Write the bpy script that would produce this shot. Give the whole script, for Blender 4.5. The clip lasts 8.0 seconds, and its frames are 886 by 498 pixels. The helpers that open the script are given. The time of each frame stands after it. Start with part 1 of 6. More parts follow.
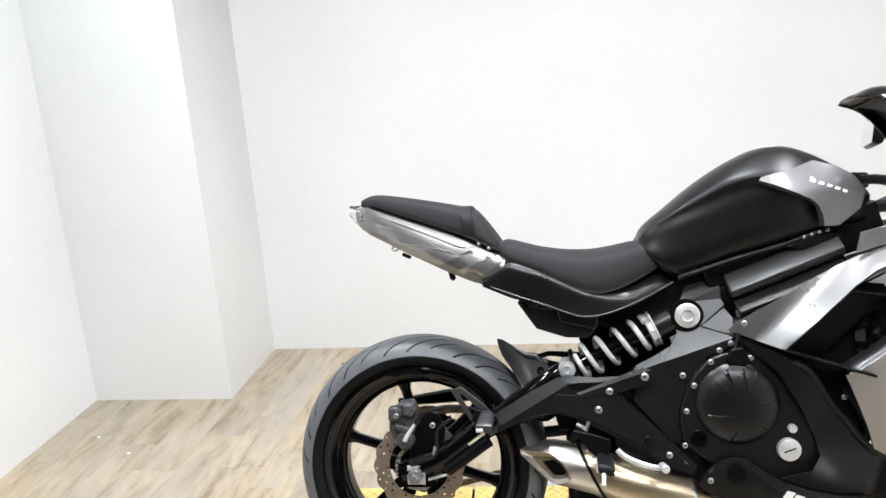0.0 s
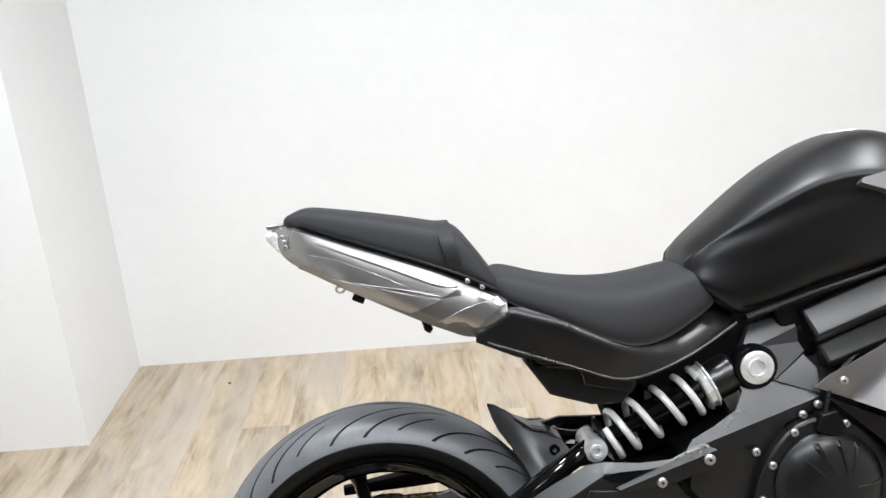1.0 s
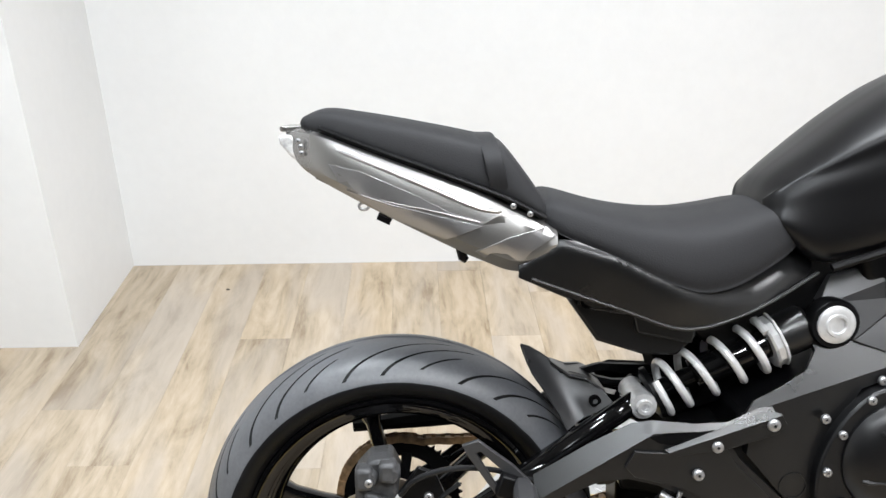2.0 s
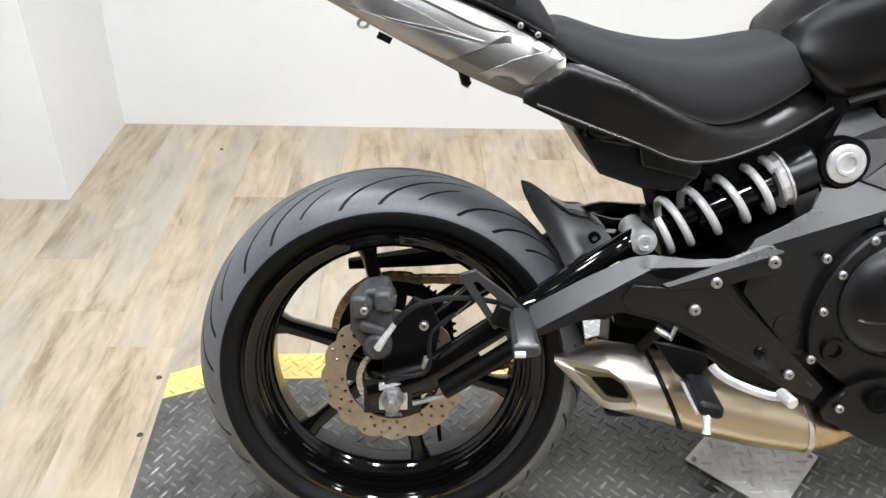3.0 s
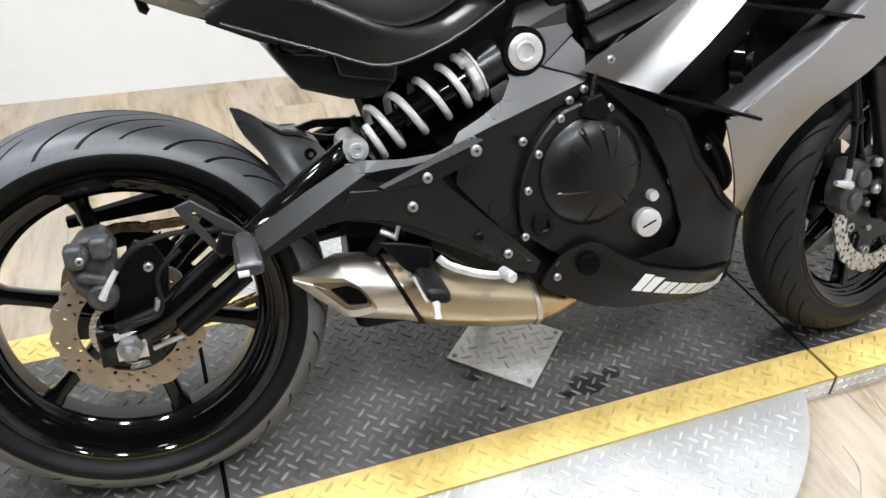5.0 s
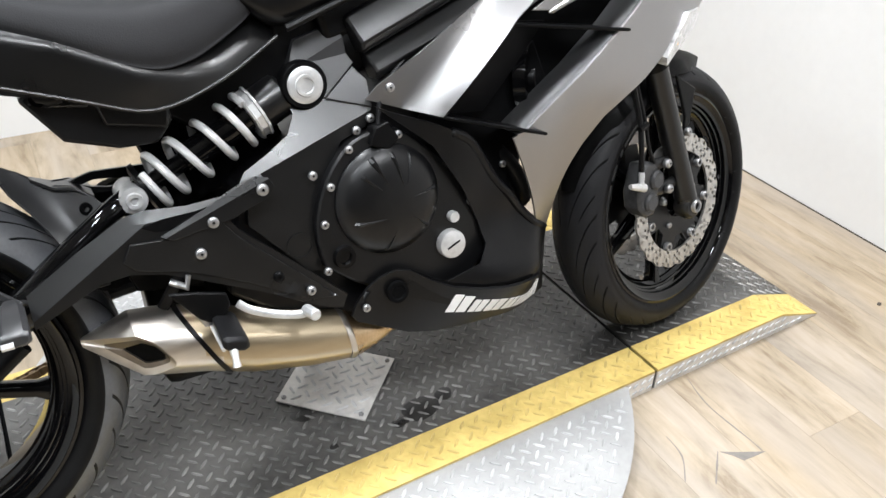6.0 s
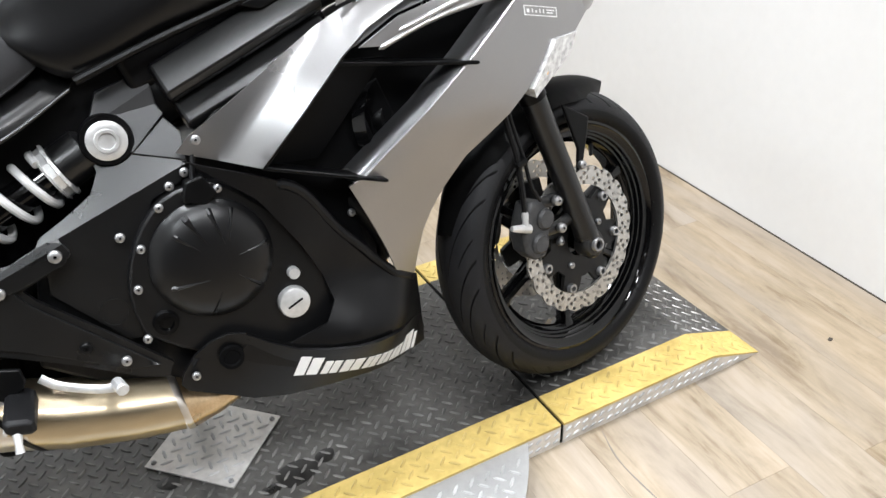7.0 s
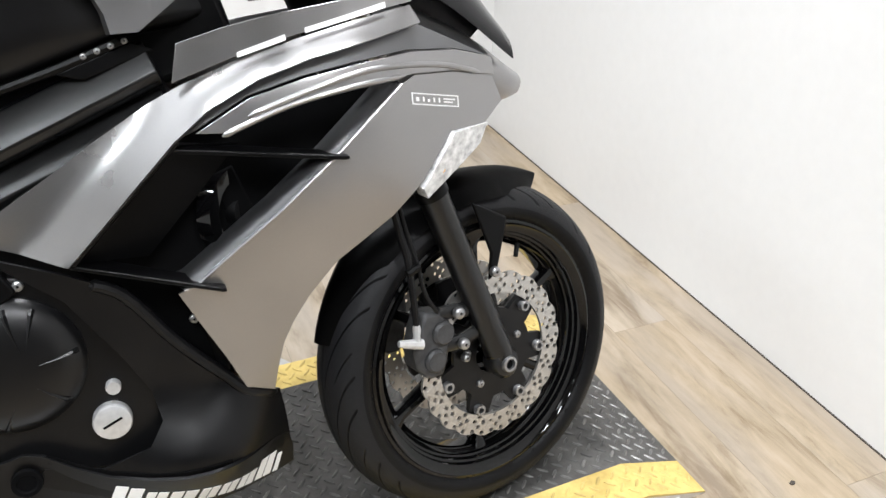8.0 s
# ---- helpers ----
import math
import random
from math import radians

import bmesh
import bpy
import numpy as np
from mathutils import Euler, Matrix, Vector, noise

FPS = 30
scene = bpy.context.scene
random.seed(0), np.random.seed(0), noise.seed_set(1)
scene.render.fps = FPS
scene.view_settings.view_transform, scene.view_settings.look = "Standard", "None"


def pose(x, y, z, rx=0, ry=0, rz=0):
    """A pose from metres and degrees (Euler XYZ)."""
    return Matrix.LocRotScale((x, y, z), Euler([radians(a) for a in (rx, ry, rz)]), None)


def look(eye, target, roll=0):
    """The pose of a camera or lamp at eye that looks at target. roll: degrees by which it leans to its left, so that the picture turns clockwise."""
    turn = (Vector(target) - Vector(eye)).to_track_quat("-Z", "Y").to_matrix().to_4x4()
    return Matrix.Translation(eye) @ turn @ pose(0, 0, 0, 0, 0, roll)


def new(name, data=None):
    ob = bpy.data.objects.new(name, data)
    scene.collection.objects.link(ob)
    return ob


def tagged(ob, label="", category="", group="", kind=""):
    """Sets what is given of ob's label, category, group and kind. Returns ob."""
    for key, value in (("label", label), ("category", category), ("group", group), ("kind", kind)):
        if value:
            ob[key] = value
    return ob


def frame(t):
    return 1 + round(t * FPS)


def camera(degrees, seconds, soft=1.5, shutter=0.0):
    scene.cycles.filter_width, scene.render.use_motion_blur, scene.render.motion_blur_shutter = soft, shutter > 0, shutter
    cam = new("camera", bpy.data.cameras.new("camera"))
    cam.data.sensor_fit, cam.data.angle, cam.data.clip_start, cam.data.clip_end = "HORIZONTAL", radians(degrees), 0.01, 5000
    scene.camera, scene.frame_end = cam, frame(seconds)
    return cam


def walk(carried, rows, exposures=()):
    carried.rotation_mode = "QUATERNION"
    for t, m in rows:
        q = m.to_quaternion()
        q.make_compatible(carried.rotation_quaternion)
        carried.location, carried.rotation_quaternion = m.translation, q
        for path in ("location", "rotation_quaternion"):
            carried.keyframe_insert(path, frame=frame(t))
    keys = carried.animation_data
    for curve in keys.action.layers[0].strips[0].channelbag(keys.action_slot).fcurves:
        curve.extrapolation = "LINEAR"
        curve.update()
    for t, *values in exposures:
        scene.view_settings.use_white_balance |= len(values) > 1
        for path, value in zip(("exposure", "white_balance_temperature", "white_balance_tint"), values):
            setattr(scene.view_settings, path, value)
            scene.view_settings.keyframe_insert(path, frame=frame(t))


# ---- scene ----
cam = camera(57.6, 8.0)
PATH = [
    (0, (0.351, -1.77, 1.351), (0.064, 0.144, 0.844), -4.3),
    (0.3, (0.2879, -1.554, 1.3729), (-0.0357, 0.3449, 0.8346), -4.42),
    (0.5, (0.23, -1.428, 1.35), (0.01, 0.478, 0.785), -3.4),
    (0.7, (0.1681, -1.3058, 1.348), (0.0864, 0.5943, 0.7293), -2.87),
    (1, (0.091, -1.16, 1.358), (0.152, 0.726, 0.694), -3.5),
    (1.2, (0.066, -1.09, 1.36), (0.179, 0.798, 0.71), -2.2),
    (2.3, (0.038, -0.975, 1.278), (0.083, 0.781, 0.323), 0.5),
    (2.5, (0.038, -0.983, 1.262), (0.09, 0.757, 0.276), 0.6),
    (2.7, (0.0297, -0.9928, 1.2506), (0.0923, 0.7177, 0.216), 0.89),
    (3, (0.032, -0.996, 1.213), (0.1, 0.67, 0.112), 1.8),
    (3.2, (0.0276, -1.0011, 1.2033), (0.0927, 0.6297, 0.0474), 1.53),
    (3.5, (0.026, -1.006, 1.168), (0.106, 0.57, -0.061), 2.8),
    (3.7, (0.0221, -1.0122, 1.1662), (0.1095, 0.5427, -0.0886), 2.7),
    (4, (0.04, -1.019, 1.159), (0.184, 0.556, -0.065), 2.1),
    (4.2, (0.0608, -1.0244, 1.1706), (0.2576, 0.5429, -0.0561), 1.41),
    (4.5, (0.09, -1.045, 1.165), (0.41, 0.523, -0.034), 1.5),
    (4.7, (0.108, -1.057, 1.169), (0.528, 0.497, -0.018), 2.1),
    (5.8, (0.224, -1.087, 1.174), (0.988, 0.393, 0.068), 1.1),
    (6, (0.252, -1.093, 1.179), (1.081, 0.348, 0.068), 2.1),
    (6.2, (0.2849, -1.1048, 1.1928), (1.1814, 0.314, 0.1051), 1.84),
    (6.5, (0.36, -1.106, 1.194), (1.276, 0.296, 0.102), -0.2),
    (6.7, (0.4396, -1.1161, 1.1822), (1.3214, 0.316, 0.0998), -1.53),
    (7, (0.595, -1.126, 1.174), (1.328, 0.385, 0.088), -1.8),
    (7.2, (0.6847, -1.1369, 1.1697), (1.3525, 0.3994, 0.077), 1.01),
    (7.5, (0.773, -1.134, 1.18), (1.407, 0.396, 0.059), -0.8),
    (7.7, (0.8386, -1.1048, 1.1953), (1.522, 0.4672, 0.1649), 0.98),
    (8, (0.908, -1.011, 1.175), (1.579, 0.571, 0.153), 1.3),
]
walk(cam, [(t, look(eye, target, roll)) for t, eye, target, roll in PATH])


# ---- light ----
world = bpy.data.worlds.new("world")
scene.world = world
world.use_nodes = True
world.node_tree.nodes["Background"].inputs[0].default_value = (0.9, 0.95, 1.0, 1)
world.node_tree.nodes["Background"].inputs[1].default_value = 0.2
CEIL = 2.9
# Unseen lamps set by reflections; the y = -3.7 row is added for sheen.
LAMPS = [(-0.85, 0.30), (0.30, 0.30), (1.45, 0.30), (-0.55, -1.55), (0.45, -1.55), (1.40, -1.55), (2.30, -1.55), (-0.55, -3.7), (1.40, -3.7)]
LAMP_W, LAMP_L = 0.16, 0.62
scene.view_settings.exposure = 0.0
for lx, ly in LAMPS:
    lamp = bpy.data.lights.new("unseen_ceiling_lamp", "AREA")
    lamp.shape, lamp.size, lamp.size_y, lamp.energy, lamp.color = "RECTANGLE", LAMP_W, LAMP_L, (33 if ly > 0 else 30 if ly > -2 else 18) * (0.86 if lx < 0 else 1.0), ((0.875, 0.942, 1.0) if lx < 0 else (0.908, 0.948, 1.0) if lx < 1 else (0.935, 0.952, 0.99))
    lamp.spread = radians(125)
    ob = new("unseen_ceiling_lamp", lamp)
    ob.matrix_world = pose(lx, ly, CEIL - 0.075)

# ---- materials ----


def mat(name, color, rough=0.5, metal=0.0, spread=0.12, scale=8.0, grain=120.0, bump=0.0, bump_scale=200.0, coat=0.0, rough_spread=0.08,
        tint=None, spec=0.5, stretch=(1, 1, 1), island=0.0, piece=0.0):
    """A principled surface with colour varied at two scales, uneven gloss and fine relief."""
    m = bpy.data.materials.new(name)
    m.use_nodes = True
    nt = m.node_tree
    b = nt.nodes["Principled BSDF"]
    b.inputs["Metallic"].default_value = metal
    b.inputs["Coat Weight"].default_value = coat
    b.inputs["Coat Roughness"].default_value = 0.08
    b.inputs["Specular IOR Level"].default_value = spec
    co = nt.nodes.new("ShaderNodeTexCoord")
    mp = nt.nodes.new("ShaderNodeMapping")
    mp.inputs["Scale"].default_value = stretch
    nt.links.new(co.outputs["Object"], mp.inputs["Vector"])
    n1 = nt.nodes.new("ShaderNodeTexNoise")
    n1.inputs["Scale"].default_value, n1.inputs["Detail"].default_value = scale, 5
    n2 = nt.nodes.new("ShaderNodeTexNoise")
    n2.inputs["Scale"].default_value, n2.inputs["Detail"].default_value = grain, 3
    for n in (n1, n2):
        nt.links.new(mp.outputs[0], n.inputs["Vector"])
    add = nt.nodes.new("ShaderNodeMath")
    add.operation = "MULTIPLY_ADD"
    add.inputs[1].default_value = 0.4
    nt.links.new(n2.outputs["Fac"], add.inputs[0])
    nt.links.new(n1.outputs["Fac"], add.inputs[2])
    ramp = nt.nodes.new("ShaderNodeValToRGB")
    ramp.color_ramp.elements[0].position, ramp.color_ramp.elements[1].position = 0.45, 0.95
    lo = [c * (1 - spread) for c in color]
    hi = [min(1, c * (1 + spread)) for c in (tint or color)]
    ramp.color_ramp.elements[0].color, ramp.color_ramp.elements[1].color = (*lo, 1), (*hi, 1)
    nt.links.new(add.outputs[0], ramp.inputs[0])
    out = ramp.outputs[0]
    if island or piece:
        hsv = nt.nodes.new("ShaderNodeHueSaturation")
        info = nt.nodes.new("ShaderNodeNewGeometry" if island else "ShaderNodeObjectInfo")
        mr = nt.nodes.new("ShaderNodeMapRange")
        amount = island or piece
        mr.inputs["To Min"].default_value, mr.inputs["To Max"].default_value = 1 - amount, 1 + amount
        nt.links.new(info.outputs["Random Per Island" if island else "Random"], mr.inputs["Value"])
        nt.links.new(mr.outputs[0], hsv.inputs["Value"])
        nt.links.new(out, hsv.inputs["Color"])
        out = hsv.outputs[0]
    nt.links.new(out, b.inputs["Base Color"])
    rr = nt.nodes.new("ShaderNodeMapRange")
    rr.inputs["From Min"].default_value, rr.inputs["From Max"].default_value = 0.3, 0.8
    rr.inputs["To Min"].default_value, rr.inputs["To Max"].default_value = max(0.02, rough - rough_spread), min(1, rough + rough_spread)
    nt.links.new(n1.outputs["Fac"], rr.inputs["Value"])
    nt.links.new(rr.outputs[0], b.inputs["Roughness"])
    if bump:
        nb = nt.nodes.new("ShaderNodeTexNoise")
        nb.inputs["Scale"].default_value, nb.inputs["Detail"].default_value = bump_scale, 4
        nt.links.new(mp.outputs[0], nb.inputs["Vector"])
        bp = nt.nodes.new("ShaderNodeBump")
        bp.inputs["Strength"].default_value, bp.inputs["Distance"].default_value = bump, 0.002
        nt.links.new(nb.outputs["Fac"], bp.inputs["Height"])
        nt.links.new(bp.outputs[0], b.inputs["Normal"])
    return m


PAINT_WHITE = mat("white_wall_paint", (0.715, 0.715, 0.71), 0.6, spread=0.035, scale=1.2, grain=30, bump=0.08, bump_scale=90)
# Unseen ceiling and far walls: dark tones keep the reflections dim.
CEIL_DIM = mat("dim_ceiling", (0.35, 0.35, 0.35), 0.8, spread=0.04, scale=2)
UNSEEN_DARK = mat("unseen_dark_wall", (0.075, 0.075, 0.08), 0.7, spread=0.15, scale=2)
PLASTIC = mat("matte_black_plastic", (0.0024, 0.0024, 0.0026), 0.36, spread=0.2, bump=0.06, bump_scale=900, spec=0.12)
ENGINE_BLACK = mat("satin_engine_black", (0.0035, 0.0035, 0.0038), 0.34, spread=0.2, scale=6, rough_spread=0.04, bump=0.03, bump_scale=500, spec=0.32)
STAIN = mat("dark_oil_stain", (0.020, 0.019, 0.018), 0.34, spread=0.4, scale=30)
CRUMB = mat("pale_crumb", (0.7, 0.69, 0.66), 0.8, spread=0.1)
CHIP = mat("dark_chip", (0.05, 0.04, 0.032), 0.8, spread=0.3)
COWL_BLACK = mat("satin_cowl_black", (0.0035, 0.0035, 0.0038), 0.36, spread=0.25, bump=0.03, bump_scale=600, spec=0.20, rough_spread=0.05)
# Lighter charcoal: sheen of the satin parts is put into this colour.
CHARCOAL_SHEEN = mat("charcoal_with_sheen", (0.024, 0.024, 0.025), 0.36, spread=0.2, bump=0.03, bump_scale=600, spec=0.5, rough_spread=0.05)
PLASTIC_GREY = mat("charcoal_plastic", (0.0045, 0.0045, 0.0047), 0.31, spread=0.25, bump=0.03, bump_scale=600, spec=0.44, rough_spread=0.05)
GLOSS_BLACK = mat("gloss_black_enamel", (0.002, 0.002, 0.0022), 0.06, spread=0.2, coat=0.0, rough_spread=0.02, spec=0.35)
FLAT_BLACK = mat("flat_black_paint", (0.0030, 0.0030, 0.0034), 0.37, spread=0.2, scale=6, rough_spread=0.05, spec=0.28)
SILVER = mat("metallic_graphite_silver", (0.315, 0.309, 0.309), 0.32, 0.9, spread=0.10, scale=3, grain=900, coat=0.15, rough_spread=0.06)
# Darker copy of the same silver: the tail's shade is in the colour.
SILVER_TAIL_SHADE = mat("shaded_tail_silver", (0.255, 0.248, 0.240), 0.30, 0.85, spread=0.10, scale=3, grain=900, coat=0.15, rough_spread=0.05)
# Dark tank-cover silver; also the shade on the flute and folded edge.
SILVER_DARK = mat("dark_graphite_and_shade", (0.14, 0.14, 0.143), 0.42, 0.7, spread=0.06, scale=3, grain=900, coat=0.3)
RUBBER = mat("tyre_rubber", (0.072, 0.074, 0.080), 0.42, spread=0.28, scale=14, grain=200, bump=0.15, bump_scale=500, spec=0.55)
RUBBER_SIDE = mat("tyre_sidewall", (0.0038, 0.0038, 0.0042), 0.46, spread=0.3, scale=14, grain=200, bump=0.2, bump_scale=500, spec=0.14)
RUBBER_PLAIN = mat("black_rubber", (0.0045, 0.0045, 0.005), 0.45, spread=0.2, bump=0.15, bump_scale=500, spec=0.2)
VINYL = mat("seat_vinyl", (0.0155, 0.0155, 0.0165), 0.68, spread=0.12, scale=10, grain=400, bump=0.2, bump_scale=500, spec=0.18)
STEEL = mat("brushed_steel", (0.62, 0.60, 0.57), 0.28, 1.0, spread=0.1, scale=20, grain=300, bump=0.1, stretch=(1, 8, 8))
EXHAUST = mat("brushed_stainless", (0.54, 0.50, 0.455), 0.38, 1.0, spread=0.06, scale=9, grain=240, tint=(0.58, 0.545, 0.50), bump=0.01, stretch=(0.6, 9, 9))
EXHAUST_GOLD = mat("golden_stainless", (0.45, 0.375, 0.262), 0.36, 1.0, spread=0.05, scale=7, grain=240, tint=(0.46, 0.385, 0.27), bump=0.01, stretch=(0.3, 9, 9))
EXHAUST_SOOT = mat("sooty_stainless", (0.16, 0.14, 0.12), 0.38, 0.9, spread=0.3, scale=20)
EXHAUST_HOT = mat("straw_tinted_stainless", (0.42, 0.29, 0.16), 0.3, 1.0, spread=0.2, scale=14, grain=240, tint=(0.55, 0.42, 0.27))
ALU = mat("cast_aluminium", (0.58, 0.58, 0.58), 0.38, 0.6, spread=0.15, scale=30, bump=0.1)
ALU_PAINT = mat("silver_painted_spring", (0.62, 0.62, 0.62), 0.38, 0.35, spread=0.1, scale=20)
BOLT = mat("zinc_bolt", (0.36, 0.36, 0.365), 0.45, 1.0, spread=0.25, scale=60)
DISC_REAR = mat("worn_brake_disc", (0.36, 0.30, 0.235), 0.38, 0.85, spread=0.2, scale=18, grain=200)
DISC_FRONT = mat("brake_disc_steel", (0.48, 0.465, 0.44), 0.36, 0.85, spread=0.12, scale=18, grain=200)
CHAIN_MAT = mat("rusty_chain", (0.32, 0.22, 0.13), 0.45, 0.8, spread=0.45, scale=60)
CALIPER = mat("grimy_caliper", (0.047, 0.047, 0.048), 0.5, 0.2, spread=0.4, scale=30, bump=0.3, bump_scale=300, spec=0.3)
DECK = mat("worn_black_deck_paint", (0.042, 0.040, 0.038), 0.36, 0.35, spread=0.5, scale=4, grain=60, tint=(0.090, 0.087, 0.082), bump=0.1, spec=0.75)
TREAD = mat("rubbed_tread_bars", (0.085, 0.083, 0.081), 0.38, 0.6, spread=0.6, scale=4, grain=40, tint=(0.20, 0.197, 0.19), island=0.35)
YELLOW = mat("yellow_safety_paint", (0.465, 0.338, 0.098), 0.55, spread=0.20, scale=10, grain=70, tint=(0.555, 0.418, 0.145), spec=0.3)
YELLOW_BAR = mat("yellow_tread_bars", (0.49, 0.368, 0.13), 0.5, spread=0.2, scale=10, island=0.15, spec=0.3)
PLATE = mat("aluminium_tread_plate", (0.33, 0.328, 0.322), 0.45, 0.3, spread=0.16, scale=6, grain=80)
PLATE_BAR = mat("aluminium_tread_bars", (0.50, 0.50, 0.50), 0.36, 0.35, spread=0.12, scale=10, island=0.2)
SMOKED = mat("smoked_acrylic", (0.004, 0.004, 0.0045), 0.15, spread=0.1, coat=0.2, spec=0.3)
DECAL = mat("white_decal", (0.78, 0.78, 0.78), 0.35, spread=0.05)
MIRROR = mat("mirror_glass", (0.85, 0.87, 0.88), 0.03, 1.0, spread=0.01, rough_spread=0.01)
LENS = mat("clear_lens", (0.62, 0.62, 0.62), 0.10, 0.2, spread=0.4, scale=90, coat=0.9, bump=0.8, bump_scale=160)
AMBER = mat("amber_bulb", (0.7, 0.35, 0.06), 0.3)
DUCT = mat("black_duct_plastic", (0.002, 0.002, 0.0022), 0.45, spread=0.3, spec=0.08)
# Near-black parts; it also paints the shade in holes, slots and grooves.
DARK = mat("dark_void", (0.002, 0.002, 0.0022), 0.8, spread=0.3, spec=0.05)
JOINT = mat("dark_floor_joint", (0.28, 0.235, 0.18), 0.8)
RUBBER_FRONT = mat("dark_tyre_rubber", (0.011, 0.011, 0.012), 0.55, spread=0.25, scale=14, grain=200, bump=0.25, bump_scale=500, spec=0.18)
SCAR = mat("grey_floor_scar", (0.17, 0.155, 0.14), 0.8, spread=0.2, scale=40)
PLASTIC_WORN = mat("scuffed_grey_sticker", (0.10, 0.10, 0.105), 0.5, spread=0.5, scale=60, grain=300)
LABEL = mat("faded_label", (0.55, 0.50, 0.36), 0.5, spread=0.1)
COVER_PLATE = mat("bright_tread_plate", (0.60, 0.58, 0.555), 0.38, 0.4, spread=0.25, scale=14, grain=90)


def wood_material():
    """Pale hickory-look vinyl plank with long grain, blotches and a tone of its own for each plank."""
    m = bpy.data.materials.new("hickory_plank")
    m.use_nodes = True
    nt = m.node_tree
    b = nt.nodes["Principled BSDF"]
    co = nt.nodes.new("ShaderNodeTexCoord")
    info = nt.nodes.new("ShaderNodeObjectInfo")
    sh = nt.nodes.new("ShaderNodeVectorMath")
    sh.operation = "MULTIPLY_ADD"
    sh.inputs[1].default_value = (37.0, 53.0, 0)
    nt.links.new(info.outputs["Random"], sh.inputs[0])
    nt.links.new(co.outputs["Object"], sh.inputs[2])

    def noise_tex(sx, sy, detail, rough):
        mp = nt.nodes.new("ShaderNodeMapping")
        mp.inputs["Scale"].default_value = (sx, sy, 1)
        nt.links.new(sh.outputs[0], mp.inputs["Vector"])
        n = nt.nodes.new("ShaderNodeTexNoise")
        n.inputs["Scale"].default_value, n.inputs["Detail"].default_value, n.inputs["Roughness"].default_value = 1.0, detail, rough
        n.inputs["Distortion"].default_value = 0.6
        nt.links.new(mp.outputs[0], n.inputs["Vector"])
        return n.outputs["Fac"]

    blot, streak, fine = noise_tex(13, 3.2, 6, 0.66), noise_tex(46, 6.0, 5, 0.62), noise_tex(240, 6, 3, 0.6)
    ramp = nt.nodes.new("ShaderNodeValToRGB")
    e = ramp.color_ramp.elements
    e[0].position, e[0].color = 0.37, (0.185, 0.139, 0.093, 1)
    e[1].position, e[1].color = 0.60, (0.396, 0.328, 0.252, 1)
    mid = e.new(0.47)
    mid.color = (0.302, 0.248, 0.180, 1)
    pale = e.new(0.52)
    pale.color = (0.345, 0.282, 0.208, 1)
    mix = nt.nodes.new("ShaderNodeMath")
    mix.operation = "MULTIPLY_ADD"
    mix.inputs[1].default_value, mix.inputs[2].default_value = 0.34, 0.0
    nt.links.new(streak, mix.inputs[0])
    mix2 = nt.nodes.new("ShaderNodeMath")
    mix2.operation = "MULTIPLY_ADD"
    mix2.inputs[1].default_value = 0.66
    nt.links.new(blot, mix2.inputs[0])
    nt.links.new(mix.outputs[0], mix2.inputs[2])
    nt.links.new(mix2.outputs[0], ramp.inputs[0])
    grey = nt.nodes.new("ShaderNodeMix")
    grey.data_type = "RGBA"
    grey.inputs[7].default_value = (0.315, 0.278, 0.240, 1)
    gr = nt.nodes.new("ShaderNodeMapRange")
    gr.inputs["From Min"].default_value, gr.inputs["From Max"].default_value = 0.46, 0.62
    gr.inputs["To Max"].default_value = 0.55
    nt.links.new(noise_tex(6, 1.4, 3, 0.5), gr.inputs["Value"])
    nt.links.new(gr.outputs[0], grey.inputs[0])
    nt.links.new(ramp.outputs[0], grey.inputs[6])
    hsv = nt.nodes.new("ShaderNodeHueSaturation")
    mr = nt.nodes.new("ShaderNodeMapRange")
    mr.inputs["To Min"].default_value, mr.inputs["To Max"].default_value = 0.87, 0.99
    nt.links.new(info.outputs["Random"], mr.inputs["Value"])
    nt.links.new(mr.outputs[0], hsv.inputs["Value"])
    tone = nt.nodes.new("ShaderNodeMath")
    tone.operation = "MULTIPLY"
    tone.inputs[1].default_value = 7.3
    nt.links.new(info.outputs["Random"], tone.inputs[0])
    part_of = nt.nodes.new("ShaderNodeMath")
    part_of.operation = "FRACT"
    nt.links.new(tone.outputs[0], part_of.inputs[0])
    sat = nt.nodes.new("ShaderNodeMapRange")
    sat.inputs["To Min"].default_value, sat.inputs["To Max"].default_value = 0.97, 1.20
    nt.links.new(part_of.outputs[0], sat.inputs["Value"])
    nt.links.new(sat.outputs[0], hsv.inputs["Saturation"])
    nt.links.new(grey.outputs[2], hsv.inputs["Color"])
    nt.links.new(hsv.outputs[0], b.inputs["Base Color"])
    rr = nt.nodes.new("ShaderNodeMapRange")
    rr.inputs["To Min"].default_value, rr.inputs["To Max"].default_value = 0.38, 0.6
    nt.links.new(streak, rr.inputs["Value"])
    nt.links.new(rr.outputs[0], b.inputs["Roughness"])
    bp = nt.nodes.new("ShaderNodeBump")
    bp.inputs["Strength"].default_value, bp.inputs["Distance"].default_value = 0.25, 0.001
    nt.links.new(fine, bp.inputs["Height"])
    nt.links.new(bp.outputs[0], b.inputs["Normal"])
    return m


PLANK = wood_material()

